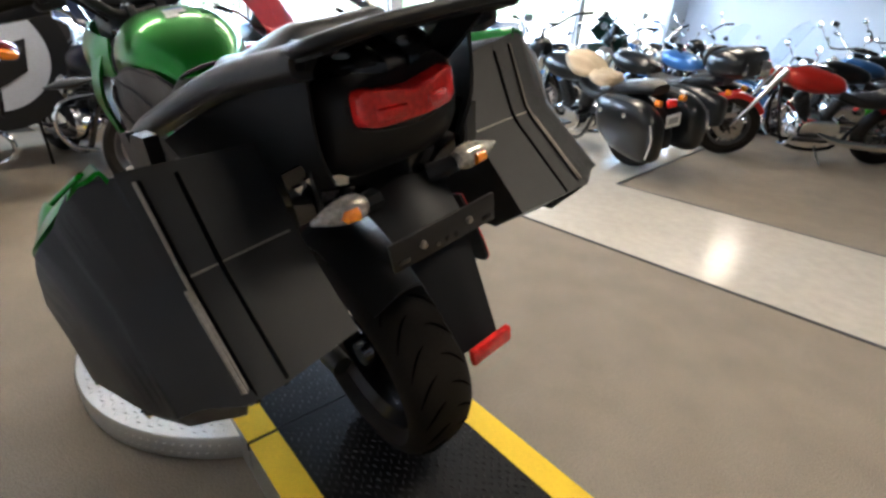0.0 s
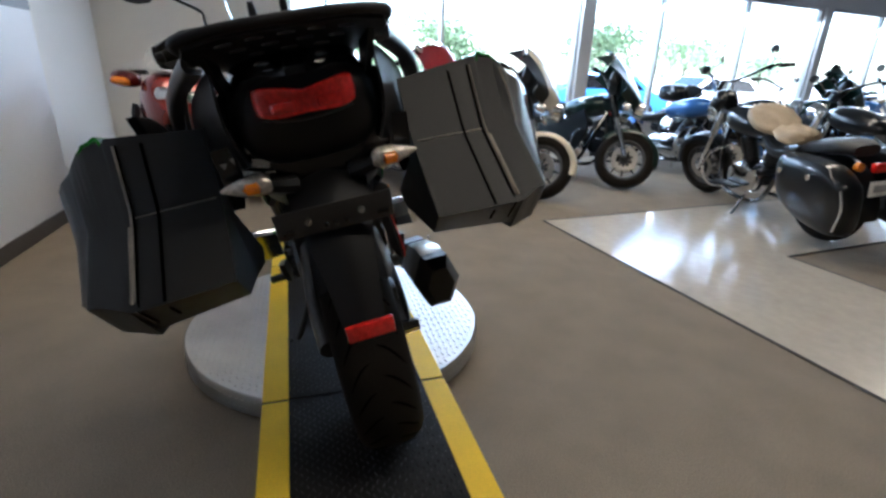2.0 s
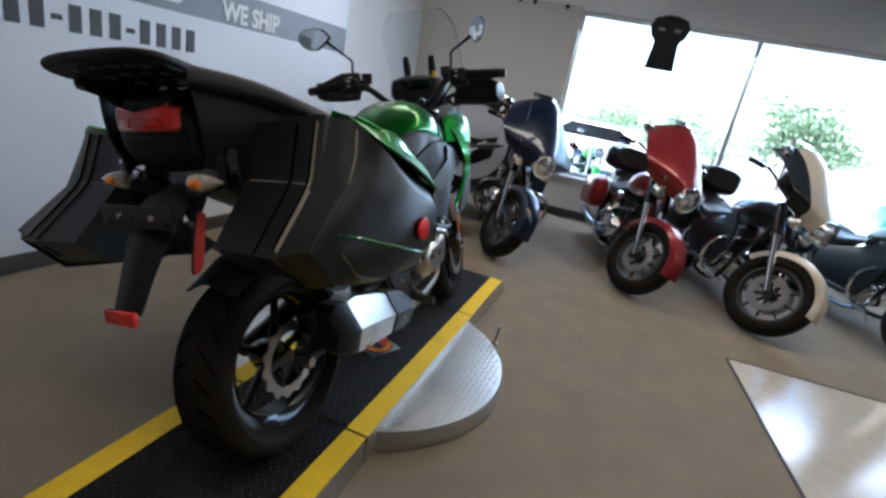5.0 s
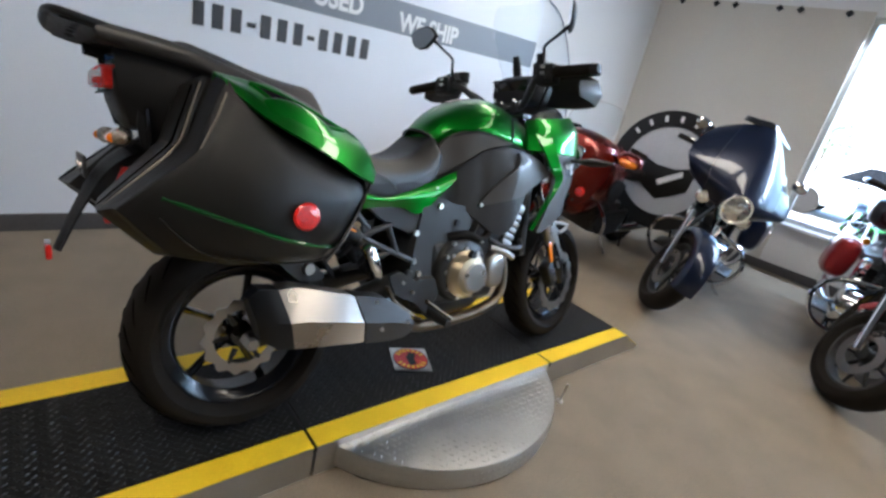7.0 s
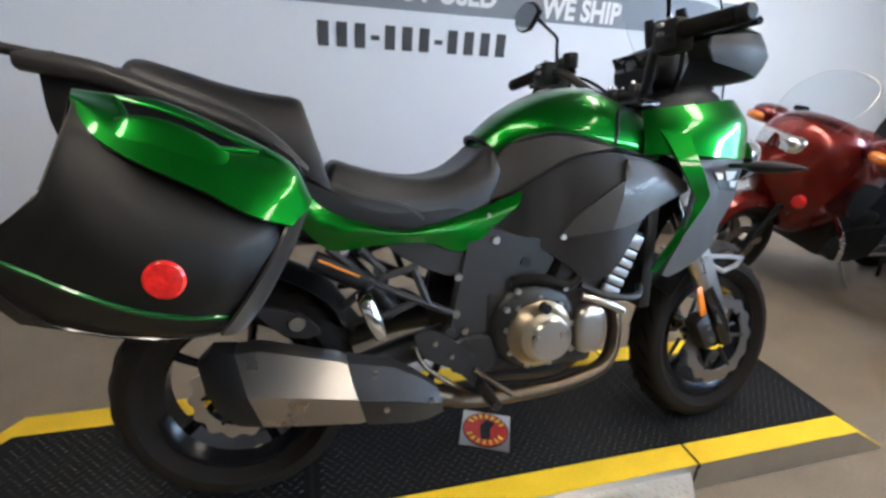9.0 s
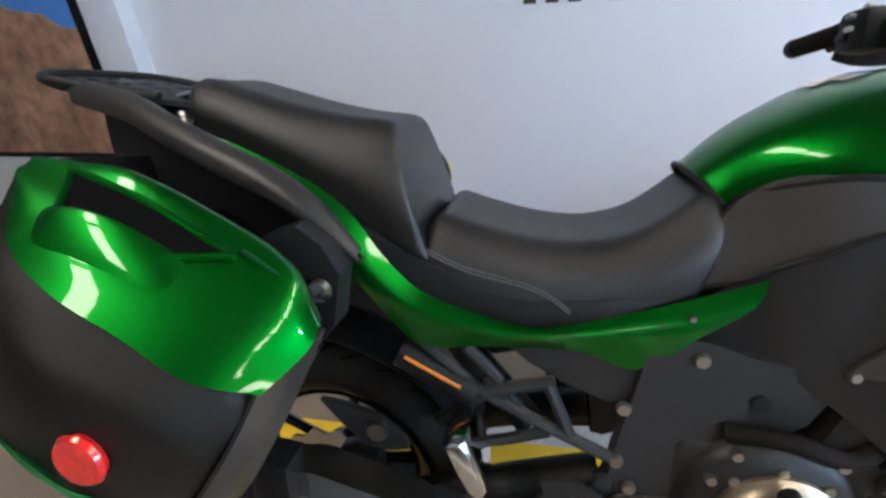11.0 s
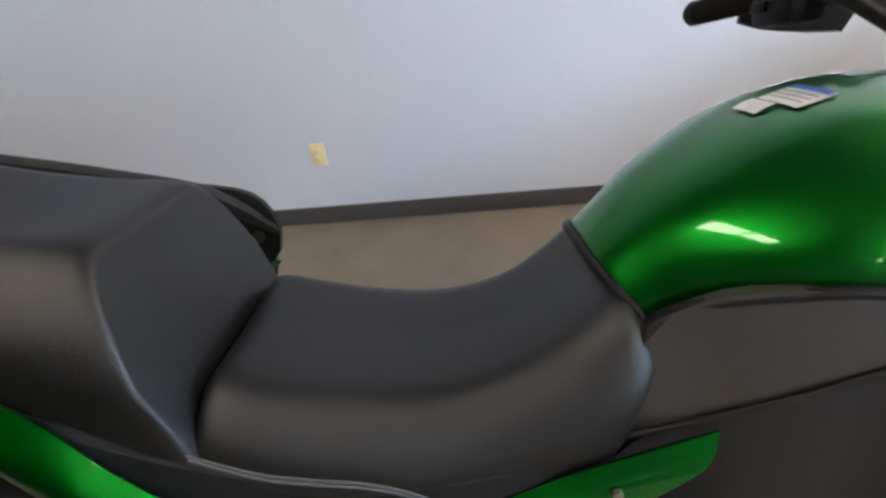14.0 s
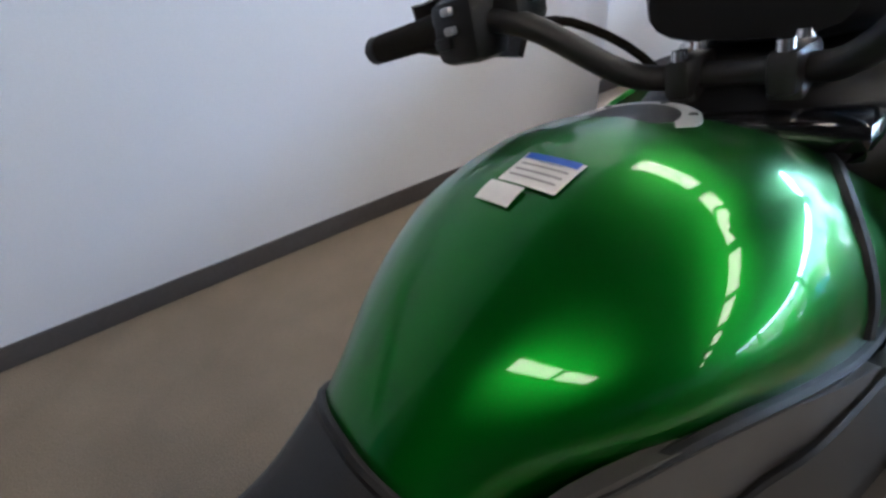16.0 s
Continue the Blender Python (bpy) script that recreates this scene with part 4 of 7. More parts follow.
for k in range(6):
    a = 2 * math.pi * k / 6
    part("cap_bolt", disc([(0.0, 0.003), (0.004, 0.002), (0.004, -0.001), (0.0, -0.001)], (0.975 + 0.05 * math.cos(a), 0.05 * math.sin(a), 1.1245), "z", 8), ENGINE_DARK, bike)
both("tank_trim", tube([(0.692, -0.104, 0.936), (0.715, -0.124, 0.962), (0.765, -0.15, 0.982), (0.83, -0.173, 0.994), (0.90, -0.186, 0.984), (0.98, -0.19, 0.964), (1.06, -0.182, 0.946), (1.14, -0.168, 0.936)], 0.006, 8, 5), BLACK_PLASTIC, bike)


def sticker(cx, cy, w, d, mat_top):
    """A paper label laid on the rounded tank top."""
    bm = bmesh.new()
    rows = []
    for i in range(7):
        row = []
        for j in range(7):
            x, y = cx - w / 2 + w * i / 6, cy - d / 2 + d * j / 6
            h, t, b = along(x, TANK_X, TANK_HALF), along(x, TANK_X, TANK_TOP), along(x, TANK_X, TANK_LOW)
            c = (abs(y) / h) ** (1 / 0.82)
            z = b + (t - b) * math.sqrt(max(0.0, 1 - c * c)) ** 0.92
            row.append(bm.verts.new((x, y, z + 0.0035)))
        rows.append(row)
    for a, b in zip(rows, rows[1:]):
        for k in range(6):
            bm.faces.new((a[k], a[k + 1], b[k + 1], b[k]))
    return bm


part("label", sticker(0.858, -0.008, 0.036, 0.062, PAPER), PAPER, bike, "white paper caution label on the tank")
part("label_band", moved(sticker(0.872, -0.008, 0.007, 0.056, INK_BLUE), Matrix.Translation((0, 0, 0.001))), INK_BLUE, bike)
for k in range(3):
    part("label_line", moved(sticker(0.862 - 0.007 * k, -0.008, 0.0022, 0.05, INK_GREY), Matrix.Translation((0, 0, 0.001))), INK_GREY, bike)
part("label", sticker(0.828, 0.008, 0.02, 0.04, PAPER), PAPER, bike, "small white paper label on the tank")

# side panels, right side given
def knee(x, z):
    low = max(0.0, min(1.0, (0.985 - z) / 0.15))
    return -along(x, TANK_X, TANK_HALF) - 0.006 - (0.022 * max(0.0, 1.0 - max(0.0, x - 0.65) / 0.08) + 0.04 * max(0.0, min(1.0, (x - 0.86) / 0.14))) * math.sin(low * math.pi / 2)


both("knee_panel", slab([(0.69, 0.936), (0.71, 0.962), (0.76, 0.99), (0.84, 0.994), (0.93, 0.972), (0.985, 0.96), (0.90, 0.944), (0.81, 0.9), (0.715, 0.838), (0.64, 0.812), (0.648, 0.86), (0.673, 0.908)], knee, 0.012, 3), GREY_PANEL, bike, "satin grey knee panel")
both("side_panel", slab([(0.724, 0.84), (0.765, 0.877), (0.81, 0.911), (0.873, 0.936), (0.94, 0.949), (1.03, 0.943), (1.135, 0.919), (1.196, 0.888), (1.235, 0.845), (1.092, 0.783), (1.075, 0.757), (1.04, 0.69), (0.985, 0.615), (0.93, 0.605), (0.893, 0.63), (0.81, 0.69), (0.72, 0.732), (0.65, 0.752), (0.68, 0.8)], lambda x, z: knee(x, z) + 0.004, 0.012, 2), DARK_PANEL, bike, "dark textured side panel")
both("panel_inset", slab([(0.85, 0.718), (0.888, 0.775), (0.962, 0.845), (1.013, 0.878), (1.061, 0.897), (1.02, 0.93), (1.135, 0.914), (1.19, 0.885), (1.225, 0.846), (1.1, 0.79), (1.073, 0.768), (0.983, 0.745)], lambda x, z: knee(x, z) - 0.003, 0.01, 2), GREY_PANEL, bike, "satin grey inset")
both("frame_spar", slab([(0.60, 0.735), (0.67, 0.748), (0.74, 0.725), (0.85, 0.70), (0.83, 0.62), (0.76, 0.58), (0.70, 0.52), (0.66, 0.42), (0.62, 0.36), (0.56, 0.35), (0.55, 0.45), (0.575, 0.6)], lambda x, z: -0.165, 0.04, 2), FRAME_GREY, bike, "satin grey aluminium frame")
for x, z in ((0.672, 0.718), (0.569, 0.622), (0.59, 0.47), (0.565, 0.52)):
    both("frame_bolt", disc([(0.0, -0.008), (0.01, -0.008), (0.012, -0.003), (0.012, 0.002), (0.0, 0.002)], (x, -0.168, z), "y", 14), STEEL, bike)
both("frame_plug", disc([(0.0, -0.004), (0.014, -0.004), (0.014, 0.004), (0.0, 0.004)], (0.763, -0.166, 0.652), "y", 16), BLACK_PLASTIC, bike)

# green tail panels under the seat
both("tail_panel", skin([
    [(-0.175, -0.125, 1.065), (-0.1, -0.15, 1.045), (0.034, -0.162, 0.992), (0.125, -0.168, 0.935), (0.182, -0.172, 0.862), (0.242, -0.173, 0.806), (0.33, -0.174, 0.774), (0.42, -0.173, 0.754), (0.52, -0.16, 0.768), (0.62, -0.152, 0.797), (0.745, -0.161, 0.847)],
    [(-0.175, -0.15, 1.035), (-0.1, -0.178, 1.008), (0.03, -0.187, 0.955), (0.11, -0.19, 0.9), (0.17, -0.195, 0.83), (0.24, -0.196, 0.776), (0.33, -0.195, 0.757), (0.42, -0.19, 0.745), (0.52, -0.174, 0.75), (0.62, -0.166, 0.768), (0.73, -0.171, 0.81)],
    [(-0.175, -0.14, 1.0), (-0.1, -0.165, 0.975), (0.03, -0.165, 0.92), (0.10, -0.18, 0.86), (0.16, -0.18, 0.79), (0.24, -0.18, 0.712), (0.33, -0.178, 0.716), (0.42, -0.172, 0.718), (0.50, -0.166, 0.714), (0.585, -0.164, 0.69), (0.665, -0.166, 0.752)],
], 4, 4, 0.006), GREEN, bike, "metallic green tail panel", sharp=60)
both("panel_bolt", disc([(0.0, -0.004), (0.0045, -0.004), (0.0055, -0.001), (0.0055, 0.002), (0.0, 0.002)], (0.65, -0.17, 0.785), "y", 12), STEEL, bike)
both("subframe_cover", slab([(0.36, 0.735), (0.5, 0.722), (0.585, 0.69), (0.6, 0.64), (0.55, 0.62), (0.42, 0.68)], lambda x, z: -0.155, 0.02, 2), DARK_PANEL, bike)

# tail, rack and lights
part("tail_unit", loft([[Vector((x, w * y, zc + hh * z)) for y, z in ellipse(1, 1, 20, 3.2)] for x, w, zc, hh in ((-0.305, 0.1, 1.02, 0.05), (-0.27, 0.13, 1.0, 0.085), (-0.15, 0.16, 0.975, 0.1), (0.0, 0.15, 0.93, 0.1), (0.2, 0.13, 0.83, 0.1))], 1, 3), BLACK_PLASTIC, bike, "black plastic tail unit")
part("tail_light", loft([[Vector((x - 0.018 * (1 - abs(y)), 0.09 * w * y - 0.004, 1.024 + 0.029 * w * z * (0.72 + 0.42 * abs(y)) + 0.008 * abs(y) ** 1.5)) for y, z in ellipse(1, 1, 32, 4.5)] for x, w in ((-0.19, 1.36), (-0.235, 1.26), (-0.28, 1.12), (-0.315, 1.0), (-0.324, 0.9), (-0.327, 0.6))], 1, 2), RED_LENS, bike, "wide red tail light")
part("lamp_lip", tube([(-0.3, -0.092, 1.002), (-0.322, -0.048, 0.996), (-0.33, 0.0, 0.993), (-0.322, 0.046, 0.996), (-0.3, 0.084, 1.002)], 0.0028, 6, 4), FRAME_GREY, bike, "grey line under the tail light")
for s in (-1, 1):
    part("lamp_cell", prism([(-0.31, s * 0.012), (-0.31, s * 0.075), (-0.332, s * 0.062), (-0.345, s * 0.02)] if s > 0 else [(-0.345, -0.02), (-0.332, -0.062), (-0.31, -0.075), (-0.31, -0.012)], -0.01, 0.009, 0.004), RED_LENS, bike).data.transform(Matrix.Translation((0, -0.004, 1.02)) @ Matrix.Rotation(radians(90), 4, "X"))


def rack_plate():
    """The rack: a plate with round holes right through it."""
    outline = [(-0.415, 0.10), (-0.40, 0.158), (-0.36, 0.168), (-0.24, 0.155), (-0.14, 0.118), (-0.13, 0.07)]
    loops = [outline + [(x, -y) for x, y in outline[::-1]]]
    for hx, hy in ((-0.37, -0.1), (-0.37, -0.05), (-0.37, 0.0), (-0.37, 0.05), (-0.37, 0.1), (-0.315, -0.085), (-0.315, -0.03), (-0.315, 0.03), (-0.315, 0.085), (-0.26, -0.06), (-0.26, 0.0), (-0.26, 0.06)):
        loops.append([(hx + 0.012 * math.cos(a), hy + 0.016 * math.sin(a)) for a in (2 * math.pi * k / 10 for k in range(10))])
    bm = bmesh.new()
    edges = []
    for loop in loops:
        vs = [bm.verts.new((x, y, 1.152 - 0.18 * (x + 0.415) - 0.012 * (y / 0.168) ** 2)) for x, y in loop]
        edges += [bm.edges.new((a, b)) for a, b in zip(vs, vs[1:] + vs[:1])]
    bmesh.ops.triangle_fill(bm, edges=edges, use_beauty=True)
    out = bmesh.ops.extrude_face_region(bm, geom=bm.faces[:])
    for g in out["geom"]:
        if isinstance(g, bmesh.types.BMVert):
            g.co.z -= 0.009
    return bm


part("rack", rack_plate(), BLACK_PLASTIC, bike, "black luggage rack plate with round holes")
part("rack_rim", tube([(-0.2, -0.14, 1.108), (-0.36, -0.168, 1.135), (-0.405, -0.155, 1.145), (-0.42, -0.08, 1.152), (-0.42, 0.08, 1.152), (-0.405, 0.155, 1.145), (-0.36, 0.168, 1.135), (-0.2, 0.14, 1.108)], 0.009, 10, 4), BLACK_PLASTIC, bike)
RAIL = [(-0.34, 0.152, 1.132), (-0.2, 0.205, 1.107), (-0.1, 0.246, 1.073), (0.0, 0.274, 1.037), (0.09, 0.296, 1.003), (0.15, 0.306, 0.962), (0.2, 0.312, 0.912)]
both("grab_rail", skin([[(x, -y - dy * w, z + dz * w) for (x, y, z), w in zip(RAIL, (1, 1, 1, 1, 0.95, 0.8, 0.4))] for dy, dz in ((-0.024, 0.003), (0.0, 0.008), (0.021, -0.008), (0.02, -0.03), (-0.004, -0.038))], 4, 4, 0.01), RAIL_GREY, bike, "dark satin grab rail that carries the case", sharp=50)
both("rack_stay", skin([[(-0.36, -0.15, 1.135), (-0.28, -0.145, 1.07), (-0.2, -0.13, 1.0)], [(-0.28, -0.14, 1.135), (-0.22, -0.14, 1.08), (-0.14, -0.13, 1.02)]], 3, 3, 0.012), BLACK_PLASTIC, bike)
both("tail_cover", skin([[(-0.235, -0.07, 1.05), (-0.2, -0.17, 1.055)], [(-0.245, -0.07, 0.98), (-0.2, -0.18, 0.985)], [(-0.24, -0.07, 0.9), (-0.17, -0.17, 0.92)]], 3, 3, 0.02), BLACK_PLASTIC, bike)
part("rear_fender", skin([[(-0.12, -0.1, 0.88), (-0.24, -0.085, 0.86), (-0.32, -0.075, 0.81), (-0.38, -0.055, 0.71), (-0.43, -0.042, 0.605)],
                          [(-0.12, 0.0, 0.9), (-0.25, 0.0, 0.88), (-0.335, 0.0, 0.82), (-0.392, 0.0, 0.715), (-0.44, 0.0, 0.605)],
                          [(-0.12, 0.1, 0.88), (-0.24, 0.085, 0.86), (-0.32, 0.075, 0.81), (-0.38, 0.055, 0.71), (-0.43, 0.042, 0.605)]], 4, 4, 0.006), BLACK_PLASTIC, bike, "black rear fender extension")
part("rear_reflector", box(-0.449, -0.008, 0.604, 0.014, 0.094, 0.034, 0.004), RED_LENS, bike, "rectangular red reflector")
plate = part("plate_bracket", prism([(-0.11, 0.79), (0.11, 0.79), (0.112, 0.842), (-0.112, 0.842)], -0.003, 0.003, 0.002), DARK_PANEL, bike, "bare slotted number plate bracket")
plate.data.transform(Matrix.Translation((-0.37, 0, 0)) @ Matrix.Rotation(radians(90), 4, "Z"))
for y in (-0.05, 0.05):
    part("bracket_bolt", disc([(0.0, 0.0), (0.007, 0.0), (0.006, -0.005), (0.0, -0.006)], (-0.373, y, 0.816), "x", 12), STEEL, bike)
for y in (-0.09, -0.02, 0.0, 0.02, 0.09):
    part("bracket_slot", box(-0.3735, y, 0.803, 0.002, 0.022 if abs(y) > 0.05 else 0.009, 0.009, 0.0008), GLOSS_BLACK, bike)
both("signal_stalk", tube([(-0.26, -0.06, 0.865), (-0.285, -0.1, 0.878), (-0.29, -0.13, 0.886)], [0.02, 0.016, 0.014], 8, 3), BLACK_PLASTIC, bike)
both("signal_lens", loft([[Vector((-0.3 + 0.024 * w * x, y, 0.89 + 0.022 * w * z + 0.03 * (-y - 0.15))) for x, z in ellipse(1, 1, 16, 2.2)] for y, w in ((-0.098, 0.65), (-0.11, 0.95), (-0.13, 1.0), (-0.16, 0.72), (-0.192, 0.15))], 1, 3), CLEAR_LENS, bike, "clear teardrop turn signal")
both("signal_bulb", disc([(0.0, -0.02), (0.011, -0.012), (0.012, 0.01), (0.0, 0.016)], (-0.319, -0.132, 0.888), "y", 12), AMBER_LENS, bike)

# swingarm, shock, frame trellis, pegs
both("swingarm", tube([(0.0, -0.115, 0.31), (0.2, -0.125, 0.34), (0.4, -0.12, 0.4), (0.55, -0.11, 0.43)], [0.028, 0.035, 0.04, 0.045], 10, 3), ENGINE_DARK, bike)
part("hugger", skin([[(-0.2, -0.085, 0.58), (0.0, -0.09, 0.66), (0.2, -0.085, 0.58), (0.3, -0.08, 0.46)], [(-0.21, 0.0, 0.61), (0.0, 0.0, 0.69), (0.22, 0.0, 0.61), (0.33, 0.0, 0.47)], [(-0.2, 0.085, 0.58), (0.0, 0.09, 0.66), (0.2, 0.085, 0.58), (0.3, 0.08, 0.46)]], 4, 4, 0.005), BLACK_PLASTIC, bike, "black rear wheel hugger")
part("rear_caliper", box(0.09, -0.1, 0.4, 0.09, 0.05, 0.055, 0.012), ENGINE_DARK, bike, "dark rear brake caliper")
part("axle_nut", disc([(0.0, -0.16), (0.018, -0.16), (0.02, -0.15), (0.02, -0.1), (0.0, -0.1)], (0, 0, 0.31), "y", 6), STEEL, bike)
for pts in ([(0.235, 0.715), (0.341, 0.627), (0.421, 0.584), (0.556, 0.523)], [(0.265, 0.558), (0.356, 0.626), (0.46, 0.657)], [(0.275, 0.518), (0.36, 0.528), (0.456, 0.561)], [(0.45, 0.652), (0.489, 0.556)], [(0.315, 0.708), (0.372, 0.65)]):
    both("trellis_tube", tube([(x, -0.165, z) for x, z in pts], 0.0105, 8, 4), FRAME_GREY, bike)
both("trellis_lug", slab([(0.345, 0.655), (0.37, 0.66), (0.385, 0.62), (0.36, 0.61)], lambda x, z: -0.17, 0.016, 2), ENGINE_DARK, bike)
part("shock", tube([(0.28, -0.05, 0.66), (0.42, -0.06, 0.5)], 0.03, 12, 1), ENGINE_DARK, bike)
part("shock_reservoir", tube([(0.2, -0.16, 0.685), (0.33, -0.165, 0.62)], 0.026, 12, 1), BLACK_PLASTIC, bike)
part("shock_decal", tube([(0.215, -0.187, 0.69), (0.31, -0.192, 0.645)], 0.0032, 6, 1), ORANGE, bike, "orange decal strip")
both("passenger_peg", loft([[Vector((x, y, z)) for x, z in ring] for y, ring in ((-0.19, [(0.3, 0.6), (0.335, 0.61), (0.36, 0.525), (0.33, 0.515)]), (-0.27, [(0.295, 0.605), (0.33, 0.615), (0.365, 0.52), (0.335, 0.508)]), (-0.285, [(0.305, 0.595), (0.325, 0.6), (0.355, 0.53), (0.34, 0.522)]))], 2, 2), CHROME, bike, "chrome-edged passenger foot peg")
both("peg_hanger", slab([(0.05, 0.585), (0.142, 0.567), (0.19, 0.535), (0.212, 0.5), (0.13, 0.5)], lambda x, z: -0.18, 0.014, 2), FRAME_GREY, bike)
both("hanger_bolt", disc([(0.0, -0.01), (0.017, -0.01), (0.02, -0.003), (0.02, 0.003), (0.0, 0.003)], (0.158, -0.182, 0.535), "y", 18), STEEL, bike)
both("heel_plate", slab([(0.445, 0.482), (0.489, 0.492), (0.564, 0.449), (0.612, 0.372), (0.637, 0.293), (0.597, 0.335), (0.55, 0.377), (0.474, 0.415)], lambda x, z: -0.2, 0.012, 2), DARK_PANEL, bike, "dark heel guard plate")
both("foot_peg", tube([(0.63, -0.19, 0.33), (0.635, -0.25, 0.315), (0.64, -0.3, 0.31)], [0.014, 0.018, 0.015], 8, 2), ENGINE_DARK, bike)
part("brake_pedal", tube([(0.607, -0.21, 0.375), (0.66, -0.222, 0.335), (0.712, -0.23, 0.298)], [0.008, 0.007, 0.01], 8, 3), PIPE_BRONZE, bike)
part("brake_rod", tube([(0.445, -0.185, 0.445), (0.475, -0.19, 0.389), (0.537, -0.19, 0.338), (0.6, -0.19, 0.299)], [0.008, 0.007, 0.008, 0.007], 8, 3), PIPE_BRONZE, bike, "brass-coloured brake linkage")
for x, z in ((0.5, 0.455), (0.545, 0.415)):
    part("plate_bolt", disc([(0.0, -0.006), (0.006, -0.006), (0.007, 0.0), (0.0, 0.002)], (x, -0.202, z), "y", 10), STEEL, bike)
for x, z in ((0.545, 0.475), (0.59, 0.44), (0.605, 0.395)):
    part("frame_boss", disc([(0.0, -0.012), (0.012, -0.011), (0.016, -0.004), (0.016, 0.004), (0.0, 0.004)], (x, -0.17, z), "y", 14), ENGINE_DARK, bike)
part("side_stand", tube([(0.62, 0.12, 0.3), (0.6, 0.2, 0.16), (0.57, 0.27, 0.05), (0.56, 0.3, 0.07)], [0.014, 0.013, 0.012, 0.011], 8, 3), ENGINE_DARK, bike, "side stand folded out")

# exhaust
CAN = [((0.05, 0.42), 0.066, 0.105), ((0.1, 0.418), 0.07, 0.11), ((0.27, 0.385), 0.064, 0.095), ((0.3, 0.378), 0.06, 0.085)]
part("muffler", loft([[Vector((cx - 0.25 * h * z, -0.245 + w * y, cz + h * z)) for y, z in ellipse(1, 1, 6, 2.0)] for (cx, cz), w, h in CAN], 1, 1), STEEL, bike, "brushed steel six-sided muffler", 25)
part("muffler_cap", loft([[Vector((cx - 0.27 * h * z, -0.245 + w * y, cz + h * z)) for y, z in ellipse(1, 1, 6, 2.0)] for (cx, cz), w, h in (((-0.035, 0.43), 0.04, 0.07), ((0.0, 0.428), 0.066, 0.104), ((0.052, 0.42), 0.067, 0.107))], 1, 1), BLACK_PLASTIC, bike, "black muffler end cap")
part("muffler_cover", loft([[Vector((cx - 0.25 * h * z, -0.245 + w * y, cz + h * z)) for y, z in ellipse(1, 1, 6, 2.0)] for (cx, cz), w, h in (((0.29, 0.38), 0.066, 0.096), ((0.4, 0.36), 0.058, 0.088), ((0.45, 0.345), 0.05, 0.07), ((0.5, 0.33), 0.035, 0.04))], 1, 1), DARK_PANEL, bike, "dark grey exhaust heat shield")
for x, z in ((0.33, 0.44), (0.355, 0.345), (0.43, 0.36), (0.47, 0.345)):
    part("cover_bolt", disc([(0.0, -0.006), (0.006, -0.006), (0.007, 0.0), (0.0, 0.002)], (x, -0.302 if x < 0.4 else -0.285, z), "y", 10), STEEL, bike)
part("exhaust_pipe", tube([(0.46, -0.215, 0.33), (0.6, -0.19, 0.275), (0.8, -0.165, 0.262), (0.95, -0.15, 0.272), (1.06, -0.135, 0.305), (1.1, -0.12, 0.385), (1.095, -0.105, 0.47), (1.06, -0.08, 0.53)], 0.023, 12, 5), PIPE_BRONZE, bike, "heat-tinted steel exhaust pipe")
for y in (-0.04, 0.04, 0.11):
    part("exhaust_pipe", tube([(0.75, y * 0.7, 0.25), (0.95, y, 0.26), (1.06, y, 0.35), (1.07, y, 0.46), (1.04, y, 0.53)], 0.021, 10, 5), PIPE_BRONZE, bike)

# engine
part("engine_block", join(box(0.82, 0, 0.46, 0.36, 0.34, 0.26, 0.03, 3), moved(box(0, 0, 0, 0.2, 0.36, 0.3, 0.02, 2), Matrix.Translation((0.96, 0, 0.62)) @ Matrix.Rotation(radians(22), 4, "Y")), box(0.8, 0, 0.32, 0.3, 0.24, 0.1, 0.03)), ENGINE_DARK, bike, "dark grey four-cylinder engine")
part("clutch_cover", disc([(0.0, -0.068), (0.05, -0.066), (0.07, -0.058), (0.082, -0.035), (0.095, -0.028), (0.098, 0.0), (0.0, 0.0)], (0.8, -0.175, 0.455), "y", 40), ENGINE_GOLD, bike, "round bronze clutch cover")
part("clutch_face", disc([(0.0, -0.012), (0.054, -0.012), (0.06, -0.006), (0.06, 0.0), (0.0, 0.0)], (0.815, -0.236, 0.45), "y", 32), STEEL, bike)
for k in range(9):
    a = 2 * math.pi * k / 9 + 0.2
    part("cover_bolt", disc([(0.0, -0.014), (0.008, -0.014), (0.009, 0.0), (0.0, 0.0)], (0.8 + 0.1 * math.cos(a), -0.185, 0.455 + 0.1 * math.sin(a)), "y", 10), STEEL, bike)
part("oil_cap", disc([(0.0, -0.02), (0.014, -0.02), (0.016, 0.0), (0.0, 0.0)], (0.795, -0.225, 0.54), "y", 14), BLACK_PLASTIC, bike)
part("pickup_cover", loft([[Vector((0.955 + 0.048 * w * x, y, 0.455 + 0.072 * w * z)) for x, z in ellipse(1, 1, 18, 3.0)] for y, w in ((-0.17, 1.0), (-0.2, 1.0), (-0.214, 0.9), (-0.218, 0.6))], 1, 2), STEEL, bike, "silver ignition cover")
part("clutch_housing", disc([(0.0, -0.03), (0.11, -0.03), (0.125, -0.02), (0.132, 0.0), (0.132, 0.02), (0.0, 0.02)], (0.79, -0.165, 0.47), "y", 40), ENGINE_DARK, bike, "dark engine casing behind the clutch")
part("water_hose", tube([(0.72, -0.17, 0.6), (0.8, -0.195, 0.61), (0.88, -0.19, 0.585), (0.93, -0.18, 0.62)], 0.014, 10, 4), RUBBER, bike, "black rubber hose")
part("water_pipe", tube([(0.93, -0.19, 0.55), (1.0, -0.205, 0.53), (1.06, -0.2, 0.5)], 0.012, 10, 3), STEEL, bike, "silver coolant pipe")
